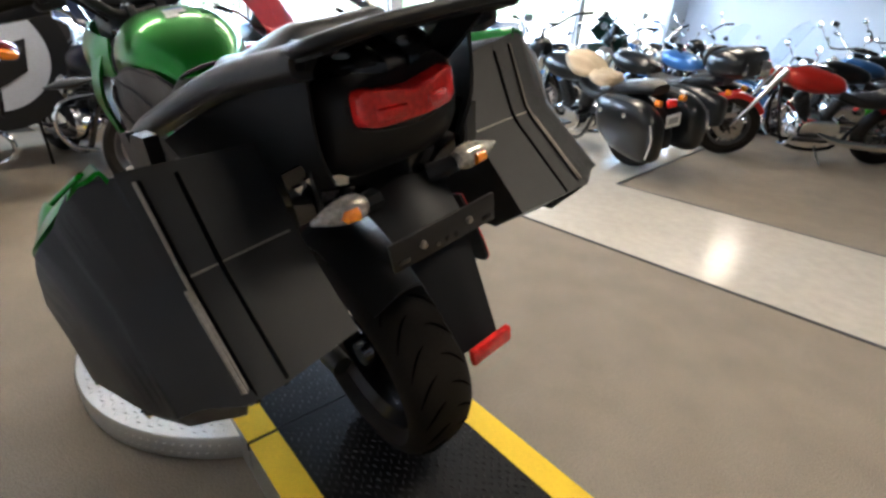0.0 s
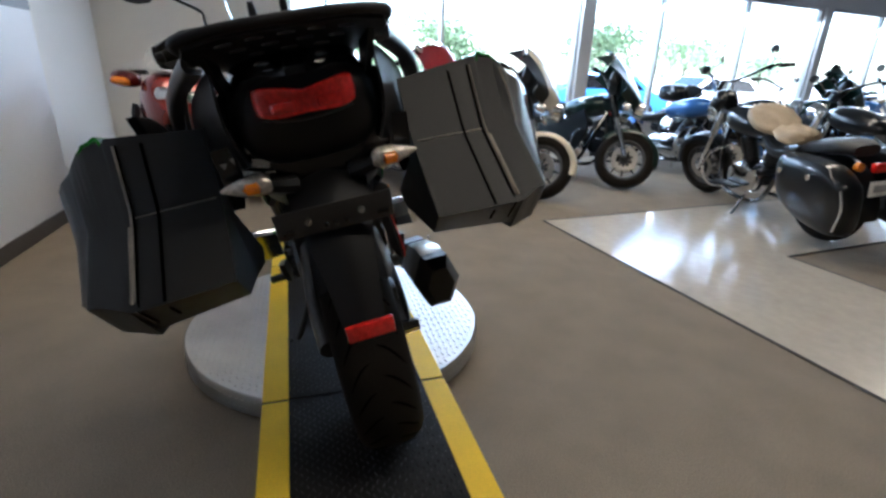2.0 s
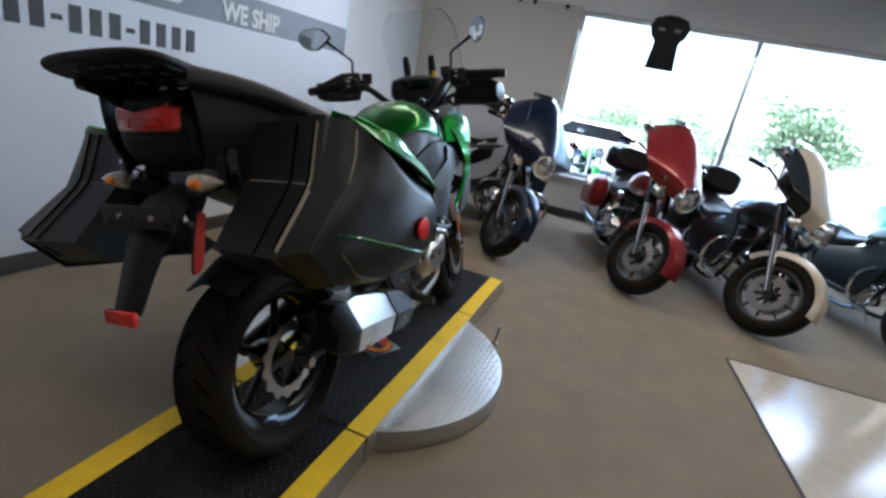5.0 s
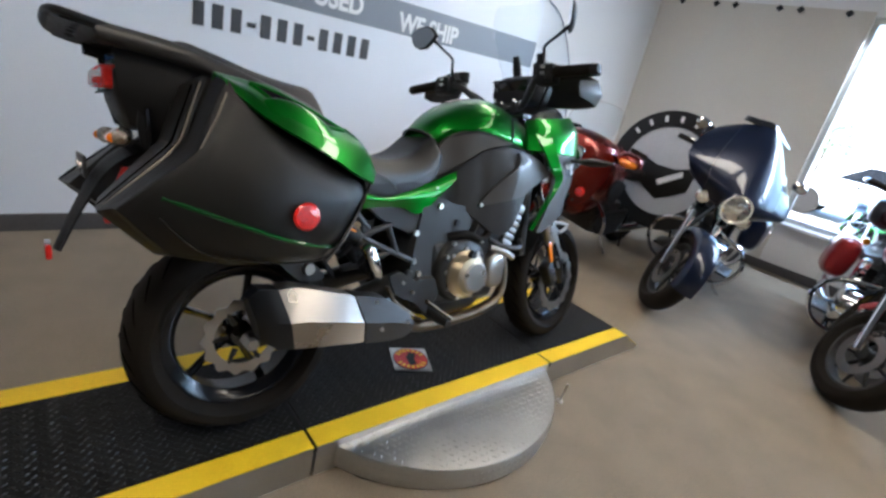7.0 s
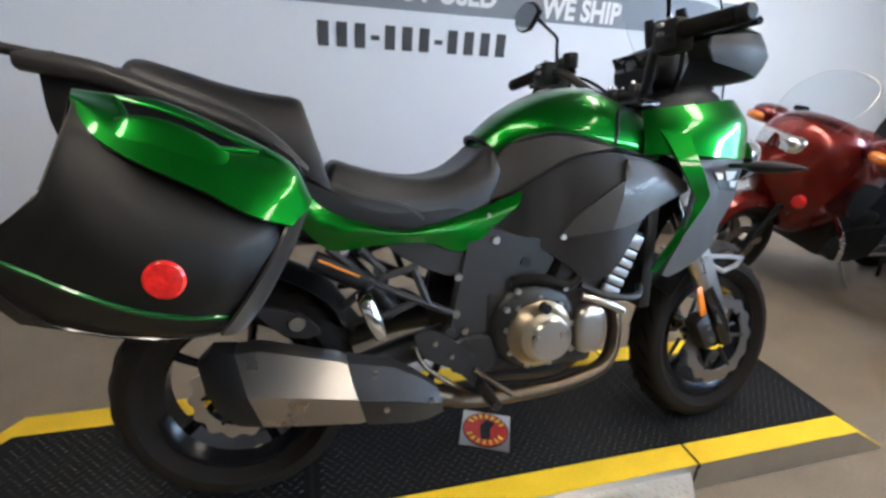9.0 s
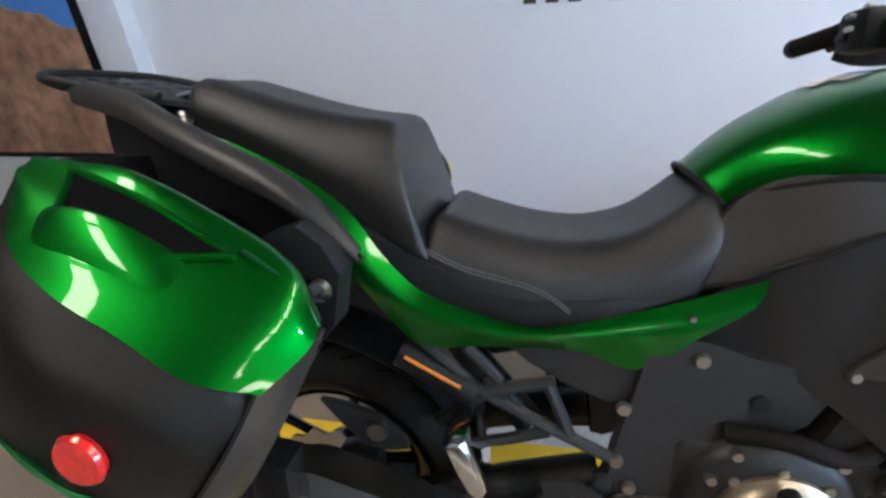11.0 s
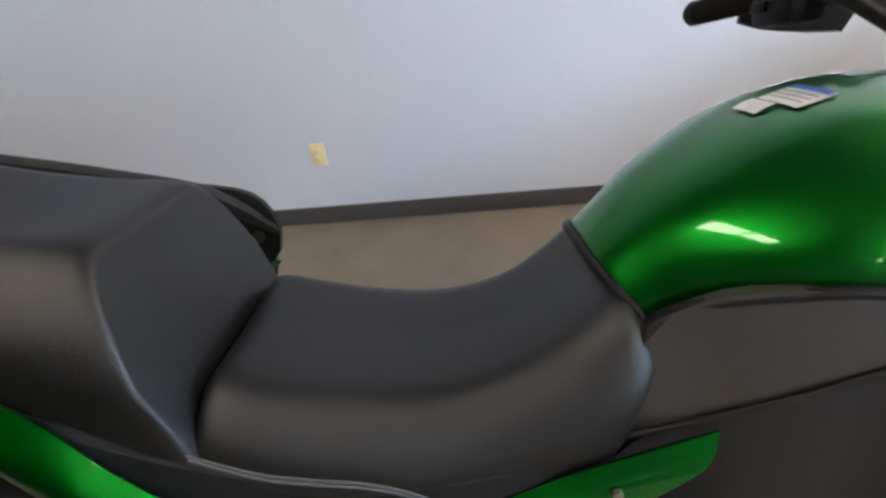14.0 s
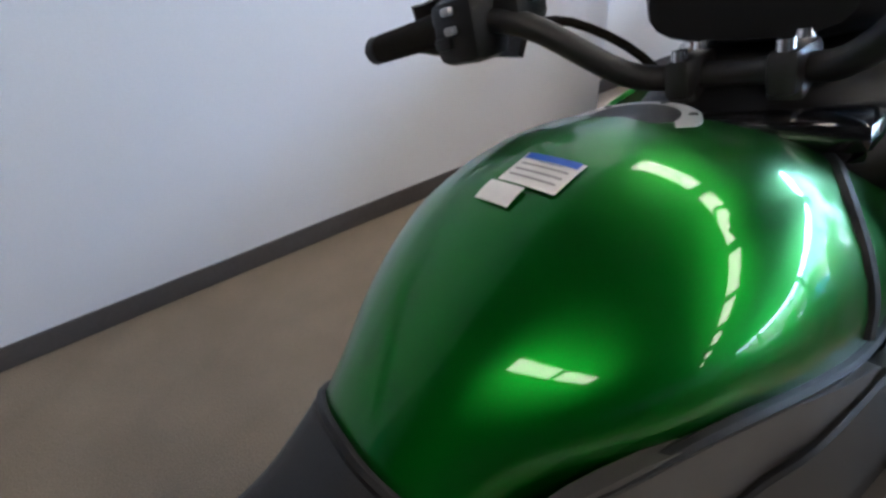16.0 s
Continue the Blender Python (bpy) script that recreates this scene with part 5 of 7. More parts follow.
for x, z in ((0.7, 0.53), (0.73, 0.58), (0.87, 0.58), (0.9, 0.4)):
    part("case_bolt", disc([(0.0, -0.012), (0.008, -0.012), (0.009, 0.0), (0.0, 0.0)], (x, -0.192, z), "y", 10), STEEL, bike)
part("gear_cover", loft([[Vector((0.62 + 0.07 * w * x, y, 0.4 + 0.06 * w * z)) for x, z in ellipse(1, 1, 18, 3.0)] for y, w in ((-0.14, 1.0), (-0.17, 1.0), (-0.18, 0.85))], 1, 1), ENGINE_DARK, bike)

RIB = Matrix.Translation((1.05, -0.19, 0.641)) @ Matrix.Rotation(radians(22.8), 4, "Y")
part("rib_backing", moved(box(0, 0.008, 0, 0.056, 0.02, 0.196, 0.004), RIB), ENGINE_DARK, bike, "dark backing of the ribbed cover")
for k in range(6):
    z, tall = -0.082 + 0.0285 * k, 0.022 if k < 5 else 0.04
    part("cooling_rib", moved(box(0, -0.004, z + (0.008 if k == 5 else 0), 0.058, 0.016, tall, 0.004), RIB), SILVER, bike, "silver rib of the cylinder cover")
part("radiator", box(1.16, 0, 0.66, 0.04, 0.34, 0.34, 0.01), ENGINE_DARK, bike, "black radiator")
both("engine_guard", tube([(0.93, -0.18, 0.58), (1.0, -0.2, 0.55), (1.1, -0.2, 0.54), (1.14, -0.16, 0.56)], 0.011, 8, 4), FRAME_GREY, bike)

# front fairing
both("fairing_side", skin([
    [(1.09, -0.165, 1.062), (1.18, -0.185, 1.075), (1.29, -0.185, 1.088), (1.39, -0.16, 1.102), (1.46, -0.11, 1.09), (1.53, -0.0, 1.06)],
    [(1.09, -0.185, 1.0), (1.18, -0.215, 1.02), (1.29, -0.225, 1.03), (1.40, -0.2, 1.035), (1.49, -0.13, 1.03), (1.56, 0.0, 1.01)],
    [(1.09, -0.19, 0.945), (1.17, -0.22, 0.945), (1.27, -0.235, 0.94), (1.39, -0.215, 0.935), (1.5, -0.13, 0.935), (1.57, 0.0, 0.93)]], 4, 4, 0.008), GREEN, bike, "metallic green nose fairing", sharp=60)
both("fairing_edge", skin([
    [(1.125, -0.2, 1.01), (1.15, -0.225, 0.96), (1.175, -0.24, 0.91), (1.205, -0.247, 0.86), (1.228, -0.245, 0.82), (1.19, -0.235, 0.735), (1.128, -0.22, 0.62)],
    [(1.195, -0.215, 1.02), (1.212, -0.24, 0.96), (1.23, -0.255, 0.91), (1.25, -0.26, 0.865), (1.262, -0.256, 0.825), (1.207, -0.245, 0.73), (1.142, -0.225, 0.612)]], 4, 3, 0.012), GREEN, bike, "green blade along the fairing", sharp=60)
both("lower_fairing", slab([(1.23, 0.93), (1.36, 0.935), (1.45, 0.93), (1.43, 0.87), (1.415, 0.812), (1.34, 0.75), (1.305, 0.685), (1.206, 0.62), (1.146, 0.612), (1.2, 0.71), (1.262, 0.825), (1.25, 0.87)], lambda x, z: -0.243 + 0.45 * max(0, x - 1.3), 0.01, 2), GREY_PANEL, bike, "satin grey lower fairing")
both("fairing_print", slab([(1.27, 0.905), (1.42, 0.905), (1.41, 0.84), (1.31, 0.85)], lambda x, z: -0.247 + 0.45 * max(0, x - 1.3), 0.003, 1), BLACK_PLASTIC, bike, "black and white fairing graphic")
for pts in ([(1.325, 0.9), (1.4, 0.9), (1.385, 0.878), (1.345, 0.872)], [(1.36, 0.872), (1.41, 0.872), (1.4, 0.852), (1.37, 0.856)], [(1.28, 0.898), (1.31, 0.896), (1.32, 0.88), (1.295, 0.878)]):
    both("print_patch", slab(pts, lambda x, z: -0.2495 + 0.45 * max(0, x - 1.3), 0.002, 1, 0), WHITE_LETTER, bike)
both("radiator_shroud", slab([(1.09, 0.96), (1.23, 0.93), (1.255, 0.83), (1.2, 0.72), (1.145, 0.63), (1.07, 0.6), (1.06, 0.7), (1.12, 0.8)], lambda x, z: -0.16, 0.012, 2), BLACK_WITH_SHADE, bike, "black duct panel behind the fairing blade")
part("headlamp", loft([[Vector((x, 0.16 * w * y, 0.93 + 0.075 * h * z)) for y, z in ellipse(1, 1, 22, 2.8)] for x, w, h in ((1.5, 1.0, 1.0), (1.56, 0.85, 0.95), (1.595, 0.55, 0.8))], 1, 2), HEADLAMP, bike, "wide headlamp")
both("front_signal", loft([[Vector((1.37 + 0.05 * x * w - 0.3 * (y + 0.2), y, 0.915 + 0.018 * w * z)) for x, z in ellipse(1, 1, 12, 2.0)] for y, w in ((-0.19, 0.4), (-0.25, 0.5), (-0.29, 0.95), (-0.34, 0.8), (-0.39, 0.15))], 1, 3), BLACK_PLASTIC, bike, "black front turn signal")
part("cowl_inner", loft([[Vector((x, w * y, zc + h * z)) for y, z in ellipse(1, 1, 20, 2.8)] for x, w, zc, h in ((1.1, 0.12, 1.03, 0.05), (1.2, 0.15, 1.05, 0.07), (1.35, 0.15, 1.07, 0.08), (1.46, 0.08, 1.05, 0.05))], 1, 3), BLACK_PLASTIC, bike, "black inner cowl")
part("dash", loft([[Vector((x, 0.033 + w * y, zc + h * z)) for y, z in ellipse(1, 1, 20, 3.2)] for x, w, zc, h in ((1.2, 0.11, 1.19, 0.045), (1.235, 0.135, 1.2, 0.065), (1.32, 0.14, 1.2, 0.075), (1.42, 0.1, 1.18, 0.06))], 1, 3), BLACK_PLASTIC, bike, "black instrument cluster")
part("dash_glass", moved(box(0, 0, 0, 0.006, 0.2, 0.085, 0.002), Matrix.Translation((1.2, 0.033, 1.205)) @ Matrix.Rotation(radians(-25), 4, "Y")), GLOSS_BLACK, bike, "dark instrument glass")
both("screen_mount", tube([(1.32, -0.068, 1.22), (1.3, -0.07, 1.31), (1.285, -0.07, 1.365)], [0.017, 0.02, 0.014], 8, 3), BLACK_PLASTIC, bike, "black windshield mount", Matrix.Translation((0, 0.033, 0)))
shield_rows = []
for z, x, w in ((1.12, 1.45, 0.16), (1.24, 1.42, 0.185), (1.38, 1.36, 0.2), (1.5, 1.3, 0.19), (1.57, 1.265, 0.14)):
    shield_rows.append([(x - 0.09 * abs(u) ** 2, w * u, z - 0.02 * abs(u) ** 3) for u in (-1, -0.75, -0.4, 0, 0.4, 0.75, 1)])
part("windshield", skin(shield_rows, 3, 3, 0.004), SCREEN, bike, "clear plastic windshield")
rim_line = [r[0] for r in shield_rows] + shield_rows[-1][1:-1] + [r[-1] for r in shield_rows[::-1]]
part("windshield_edge", tube(rim_line, 0.0012, 5, 3), SCREEN, bike)

# fork, bars and mirrors, turned with the steering
both("fork_leg", tube([(1.115, -0.1, 1.06), (1.34, -0.1, 0.66)], 0.026, 14, 1), GLOSS_BLACK, bike, "", STEER)
both("fork_tube", tube([(1.34, -0.1, 0.66), (1.44, -0.1, 0.49)], 0.0225, 14, 1), STEEL, bike, "gold-tinted steel fork tube", STEER)
both("fork_foot", tube([(1.43, -0.1, 0.51), (1.5, -0.1, 0.41), (1.555, -0.095, 0.305)], [0.029, 0.03, 0.026], 12, 2), GLOSS_BLACK, bike, "", STEER)
both("fork_guard", slab([(1.375, 0.63), (1.41, 0.645), (1.46, 0.545), (1.52, 0.405), (1.487, 0.385), (1.425, 0.52)], lambda x, z: -0.125, 0.012, 2), STEEL, bike, "pale gold fork guard", STEER)
both("fork_reflector", moved(box(0, 0, 0, 0.026, 0.01, 0.1, 0.004), Matrix.Translation((1.375, -0.14, 0.475)) @ Matrix.Rotation(radians(-18), 4, "Y")), AMBER_LENS, bike, "amber fork reflector", STEER)
both("front_caliper", moved(box(0, 0, 0, 0.12, 0.06, 0.06, 0.014), Matrix.Translation((1.43, -0.1, 0.36)) @ Matrix.Rotation(radians(60), 4, "Y")), ENGINE_DARK, bike, "dark front brake caliper", STEER)
for z in (0.335, 0.38):
    both("caliper_bolt", disc([(0.0, -0.008), (0.008, -0.008), (0.009, 0.0), (0.0, 0.0)], (1.435 - (z - 0.36) * 0.5, -0.13, z), "y", 10), STEEL, bike, "", STEER)
part("front_fender", moved(skin([[(1.32, -0.07, 0.48), (1.42, -0.075, 0.585), (1.55, -0.075, 0.62), (1.65, -0.06, 0.605)], [(1.31, 0.0, 0.51), (1.41, 0.0, 0.615), (1.55, 0.0, 0.65), (1.69, 0.0, 0.625)], [(1.32, 0.07, 0.48), (1.42, 0.075, 0.585), (1.55, 0.075, 0.62), (1.65, 0.06, 0.605)]], 4, 4, 0.005), STEER), BLACK_PLASTIC, bike, "black front fender")
both("fender_stay", tube([(1.42, -0.115, 0.6), (1.52, -0.1, 0.555), (1.65, -0.07, 0.585), (1.45, -0.1, 0.61)], 0.008, 6, 2), SILVER, bike, "", STEER)
BAR = (STEER @ Matrix.Translation((0, 0.045, 0.02)), STEER @ Matrix.Translation((0, -0.028, 0.026)))
part("handlebar", moved(tube([(1.045, -0.455, 1.215), (1.055, -0.3, 1.225), (1.07, -0.2, 1.213), (1.13, -0.11, 1.135), (1.165, -0.05, 1.12), (1.165, 0.05, 1.12), (1.13, 0.11, 1.135), (1.07, 0.2, 1.213), (1.055, 0.3, 1.228), (1.045, 0.475, 1.222)], 0.0145, 12, 5), STEER), FRAME_GREY, bike, "satin grey tapered handlebar")
both("bar_clamp", join(box(1.165, -0.05, 1.122, 0.075, 0.03, 0.045, 0.009), box(1.165, -0.05, 1.09, 0.05, 0.034, 0.05, 0.006)), FRAME_GREY, bike, "dark cast aluminium bar clamp", STEER)
for dx in (-0.026, 0.026):
    both("clamp_bolt", disc([(0.0, 0.012), (0.008, 0.011), (0.009, 0.0), (0.0, 0.0)], (1.165 + dx, -0.05, 1.142), "z", 12), CHROME, bike, "", STEER)
part("top_yoke", moved(box(1.125, 0, 1.075, 0.09, 0.27, 0.03, 0.012), STEER), GLOSS_BLACK, bike, "black top yoke")
both("grip", tube([(1.049, -0.34, 1.203), (1.046, -0.38, 1.201), (1.043, -0.49, 1.195)], [0.024, 0.021, 0.0205], 14, 3), RUBBER, bike, "ribbed black rubber grip", BAR)
both("bar_end", disc([(0.0, -0.022), (0.016, -0.02), (0.021, -0.01), (0.02, 0.008), (0.0, 0.008)], (1.042, -0.5, 1.194), "y", 18), BLACK_PLASTIC, bike, "", BAR)
both("switch_box", box(1.055, -0.305, 1.196, 0.066, 0.082, 0.08, 0.016), BLACK_PLASTIC, bike, "black switch housing", BAR)
both("lever_perch", box(1.09, -0.25, 1.205, 0.06, 0.05, 0.04, 0.012), BLACK_PLASTIC, bike, "black lever perch", BAR)
both("horn_button", box(1.022, -0.32, 1.185, 0.012, 0.03, 0.016, 0.004), BLACK_PLASTIC, bike, "", BAR)
for dz, dx in ((0.018, -0.034), (-0.004, -0.034), (0.036, -0.006)):
    both("switch", box(1.052 + dx, -0.3, 1.203 + dz, 0.012, 0.016, 0.01, 0.003), SILVER, bike, "", BAR)
both("lever", tube([(1.1, -0.27, 1.2), (1.125, -0.32, 1.198), (1.12, -0.4, 1.194), (1.108, -0.49, 1.19)], [0.011, 0.009, 0.008, 0.009], 8, 4), GLOSS_BLACK, bike, "black control lever", BAR)
both("fluid_reservoir", disc([(0.0, 0.025), (0.024, 0.025), (0.026, 0.02), (0.024, -0.02), (0.0, -0.022)], (1.1, -0.235, 1.23), "z", 18), BLACK_PLASTIC, bike, "", BAR)

GUARD = [[(1.17, -0.2, 1.25), (1.2, -0.32, 1.255), (1.185, -0.42, 1.215), (1.11, -0.45, 1.205), (1.03, -0.45, 1.195)],
         [(1.2, -0.2, 1.19), (1.225, -0.32, 1.19), (1.205, -0.43, 1.165), (1.12, -0.46, 1.17), (1.02, -0.455, 1.17)],
         [(1.17, -0.2, 1.12), (1.2, -0.32, 1.115), (1.185, -0.42, 1.12), (1.11, -0.45, 1.13), (1.04, -0.45, 1.143)]]
part("hand_guard", skin(GUARD, 2, 2, 0.008), DARK_PANEL, bike, "black plastic hand guard", sharp=25)
part("hand_guard", skin([[(x - 0.065, 0.075 - y, z + 0.03) for x, y, z in row[:3]] + [(row[3][0] - 0.03, 0.06 - row[3][1], row[3][2] + 0.035)] for row in GUARD], 2, 2, 0.008), DARK_PANEL, bike, "black plastic hand guard", sharp=25)
both("cable", tube([(1.08, -0.25, 1.21), (1.16, -0.2, 1.2), (1.22, -0.12, 1.12), (1.2, -0.05, 1.0)], 0.006, 6, 5), RUBBER, bike, "", STEER)
MIRROR_SHAPE = [(-0.095, 0.005), (-0.05, 0.045), (0.035, 0.05), (0.085, 0.015), (0.06, -0.035), (-0.02, -0.05)]


def mirror(root, bend, centre, turn, sweep):
    """An angular mirror on a cranked stalk; turn is 1 on the left and -1 on the right."""
    r, b, c = Vector(root), Vector(bend), Vector(centre)
    inner = c + Vector((0.008 + 0.06 * sweep, -turn * 0.06 * (1 - sweep * 0.4), -0.01))
    part("mirror_stalk", tube([r, r.lerp(b, 0.7), b, b.lerp(inner, 0.5), inner], [0.009, 0.0065, 0.006, 0.006, 0.009], 8, 4), GLOSS_BLACK, bike)
    part("mirror_boot", tube([r - Vector((0, 0, 0.02)), r, r + Vector((0, 0, 0.035))], [0.014, 0.013, 0.008], 10, 2), RUBBER, bike)
    rings = [[c + Vector((dx - sweep * s * u, turn * (1 - 0.4 * sweep) * s * u, s * v)) for u, v in MIRROR_SHAPE] for dx, s in ((0.028, 0.55), (0.014, 0.95), (0.0, 1.0), (-0.004, 0.97))]
    part("mirror_head", loft(rings, 2, 2), BLACK_PLASTIC, bike, "black angular mirror")
    part("mirror_face", loft([[c + Vector((dx - sweep * s * u, turn * (1 - 0.4 * sweep) * s * u, s * v)) for u, v in MIRROR_SHAPE] for dx, s in ((-0.004, 0.9), (-0.006, 0.9))], 2, 1), MIRROR, bike, "mirror glass")


mirror((1.112, -0.205, 1.235), (1.1, -0.215, 1.345), (1.07, -0.345, 1.425), -1, 0.8)
mirror((1.062, 0.28, 1.215), (1.055, 0.285, 1.33), (1.022, 0.47, 1.434), 1, 0.1)

# red tag, sticker, and bright patches that imitate light beside the tail
TAG = [(-0.297, 0.819), (-0.268, 0.81), (-0.285, 0.755), (-0.302, 0.695), (-0.33, 0.682), (-0.342, 0.695), (-0.322, 0.76)]
part("red_tag", slab(TAG, lambda x, z: -0.109 + 0.33 * (x + 0.31), 0.002, 2), RED_PRINT, bike, "red reflector plate under the tail")
part("tag_back", slab(TAG, lambda x, z: -0.1065 + 0.33 * (x + 0.31), 0.006, 2), BLACK_PLASTIC, bike)
both("rail_skirt", skin([[(-0.31, -0.145, 1.1), (-0.2, -0.188, 1.075), (-0.1, -0.226, 1.04), (0.0, -0.254, 1.0), (0.09, -0.272, 0.965)], [(-0.3, -0.15, 1.0), (-0.2, -0.19, 0.975), (-0.1, -0.215, 0.94), (0.0, -0.235, 0.91), (0.09, -0.245, 0.88)], [(-0.28, -0.13, 0.92), (-0.2, -0.17, 0.9), (-0.1, -0.19, 0.865), (0.0, -0.2, 0.84), (0.09, -0.205, 0.81)]], 3, 3, 0.006), BLACK_PLASTIC, bike, "black inner panel under the grab rail", sharp=60)
# added near-black panel stands for the shade deep inside the carrier
both("carrier_panel", slab([(-0.15, 0.935), (-0.05, 0.945), (0.02, 0.905), (0.02, 0.84), (-0.05, 0.79), (-0.15, 0.85)], lambda x, z: -0.267, 0.07, 2), BLACK_WITH_SHADE, bike, "near-black panel added for the shade inside the case carrier")
part("sticker", slab([(-0.112, 0.895), (-0.051, 0.85), (-0.03, 0.864), (-0.086, 0.906)], lambda x, z: -0.271, 0.004, 1), ORANGE, bike, "orange strip of a caution sticker")
part("sticker_text", slab([(-0.07, 0.901), (-0.026, 0.869), (-0.018, 0.877), (-0.058, 0.908)], lambda x, z: -0.271, 0.004, 1), INK_GREY, bike, "grey unreadable sticker text")
# chrome patches imitate bright background seen between tail and case
for pts in ([(0.11, 0.948), (0.135, 0.955), (0.13, 0.942)], [(0.095, 0.945), (0.108, 0.95), (0.118, 0.938), (0.1, 0.935)], [(0.15, 0.945), (0.165, 0.94), (0.155, 0.925), (0.142, 0.93)], [(0.092, 0.926), (0.125, 0.932), (0.135, 0.918), (0.098, 0.908)], [(0.115, 0.905), (0.15, 0.915), (0.155, 0.9), (0.13, 0.89)], [(0.088, 0.9), (0.107, 0.904), (0.11, 0.89), (0.09, 0.885)], [(0.17, 0.935), (0.185, 0.935), (0.178, 0.922)]):
    bm = prism(pts, -0.001, 0.001)
    part("film_patch", moved(bm, Matrix.Translation((-0.258, 0, 0)) @ Matrix.Rotation(radians(90), 4, "Z")), CHROME, bike, "bright patch standing in for light between tail and case")
both("tail_film", slab([(-0.262, 0.98), (-0.15, 0.99), (-0.15, 0.86), (-0.262, 0.87)], lambda x, z: -0.155, 0.006, 2), BLACK_PLASTIC, bike)
part("inner_fender", skin([[(-0.255, -0.195, 0.96), (-0.25, -0.19, 0.87)], [(-0.255, 0.0, 0.98), (-0.25, 0.0, 0.87)], [(-0.255, 0.195, 0.96), (-0.25, 0.19, 0.87)]], 3, 3, 0.006), GLOSS_BLACK, bike, "gloss black inner fender")
part("dash_tag", box(1.235, -0.075, 1.27, 0.006, 0.022, 0.03, 0.002), YELLOW_PRINT, bike, "small yellow tag on the dash")
both("cowl_ridge", tube([(-0.21, -0.16, 1.05), (-0.24, -0.11, 1.066), (-0.262, -0.06, 1.074), (-0.275, -0.02, 1.066), (-0.29, -0.0, 1.066)], [0.004, 0.007, 0.008, 0.007, 0.006], 8, 4), GLOSS_BLACK, bike)
both("upper_cowl", skin([[(-0.31, -0.02, 1.07), (-0.27, -0.1, 1.075), (-0.19, -0.135, 1.062), (-0.15, -0.14, 1.05)], [(-0.3, -0.02, 1.09), (-0.25, -0.1, 1.098), (-0.19, -0.125, 1.09), (-0.15, -0.125, 1.075)], [(-0.2, -0.02, 1.12), (-0.19, -0.08, 1.118), (-0.16, -0.1, 1.11), (-0.14, -0.11, 1.09)]], 3, 3, 0.006), GLOSS_BLACK, bike, "gloss black tail cowl")
both("panel_gap", tube([(x, knee(x, z) - 0.003, z) for x, z in ((0.65, 0.814), (0.715, 0.836), (0.762, 0.867), (0.81, 0.898), (0.855, 0.926), (0.90, 0.942), (0.985, 0.958))], 0.004, 6, 4), BLACK_PLASTIC, bike)
both("panel_bolt", disc([(0.0, -0.006), (0.007, -0.006), (0.008, -0.002), (0.008, 0.002), (0.0, 0.002)], (0.86, knee(0.86, 0.72) - 0.004, 0.722), "y", 12), STEEL, bike)
both("rail_bolt", disc([(0.0, -0.012), (0.011, -0.011), (0.012, 0.0), (0.0, 0.002)], (0.168, -0.333, 0.905), "y", 14), STEEL, bike, "steel rail bolt")

# plate that closes the left rail end
part("rail_plate", slab([(0.05, 1.005), (0.142, 0.986), (0.18, 0.962), (0.2, 0.92), (0.198, 0.885), (0.178, 0.845), (0.1, 0.835), (0.03, 0.87)], lambda x, z: 0.316, 0.014, 2), BLACK_PLASTIC, bike, "black plate at the rail end", 30)
part("plate_bolt", disc([(0.0, -0.01), (0.009, -0.01), (0.011, -0.004), (0.011, 0.003), (0.0, 0.003)], (0.162, 0.317, 0.896), "y", 14), STEEL, bike, "steel rail bolt")

# ---- the other motorcycles ----
def road_wheel(parent, name, centre, radius, half, spokes, m=None, rim_mat=None, spoke_mat=None, discs=(-1, 1)):
    c = Vector(centre)
    wheel = new(name)
    wheel.parent = parent
    if m is not None:
        wheel.matrix_local = m
    rim = radius * 0.68
    part("tyre", lathe(tyre_profile(radius, half, rim), c, "y", 40), RUBBER, wheel)
    part("rim", lathe([(rim + 0.006, -half * 0.62), (rim - 0.015, -half * 0.3), (rim - 0.015, half * 0.3), (rim + 0.006, half * 0.62), (rim - 0.012, half * 0.6), (rim - 0.03, 0), (rim - 0.012, -half * 0.6)], c, "y", 40), rim_mat or CHROME, wheel)
    part("hub", disc([(0.0, -0.06), (0.04, -0.06), (0.05, 0.0), (0.04, 0.06), (0.0, 0.06)], c, "y", 16), spoke_mat or CHROME, wheel)
    for k in range(spokes):
        a = 2 * math.pi * k / spokes
        part("spoke", rod(c + Vector((0.04 * math.cos(a), 0, 0.04 * math.sin(a))), c + Vector(((rim - 0.01) * math.cos(a), 0, (rim - 0.01) * math.sin(a))), 0.012, 6, 0.008), spoke_mat or CHROME, wheel)
    for s in discs:
        part("brake_disc", lathe([(0.14, -0.002), (0.14, 0.002), (0.09, 0.002), (0.09, -0.002)], c + Vector((0, s * 0.065, 0)), "y", 32), STEEL, wheel)
    return wheel


def arch(cx, cz, r, half, a0, a1, n=9):
    """A fender: a curved strip over a wheel, angles in degrees from ahead."""
    rows = []
    for u in (-1, -0.8, 0, 0.8, 1):
        drop = 0.0 if abs(u) < 0.5 else (0.012 if abs(u) < 0.9 else 0.06)
        rows.append([(cx + (r - drop) * math.cos(radians(a)), half * u, cz + (r - drop) * math.sin(radians(a))) for a in np.linspace(a0, a1, n)])
    return skin(rows, 2, 2, 0.005)


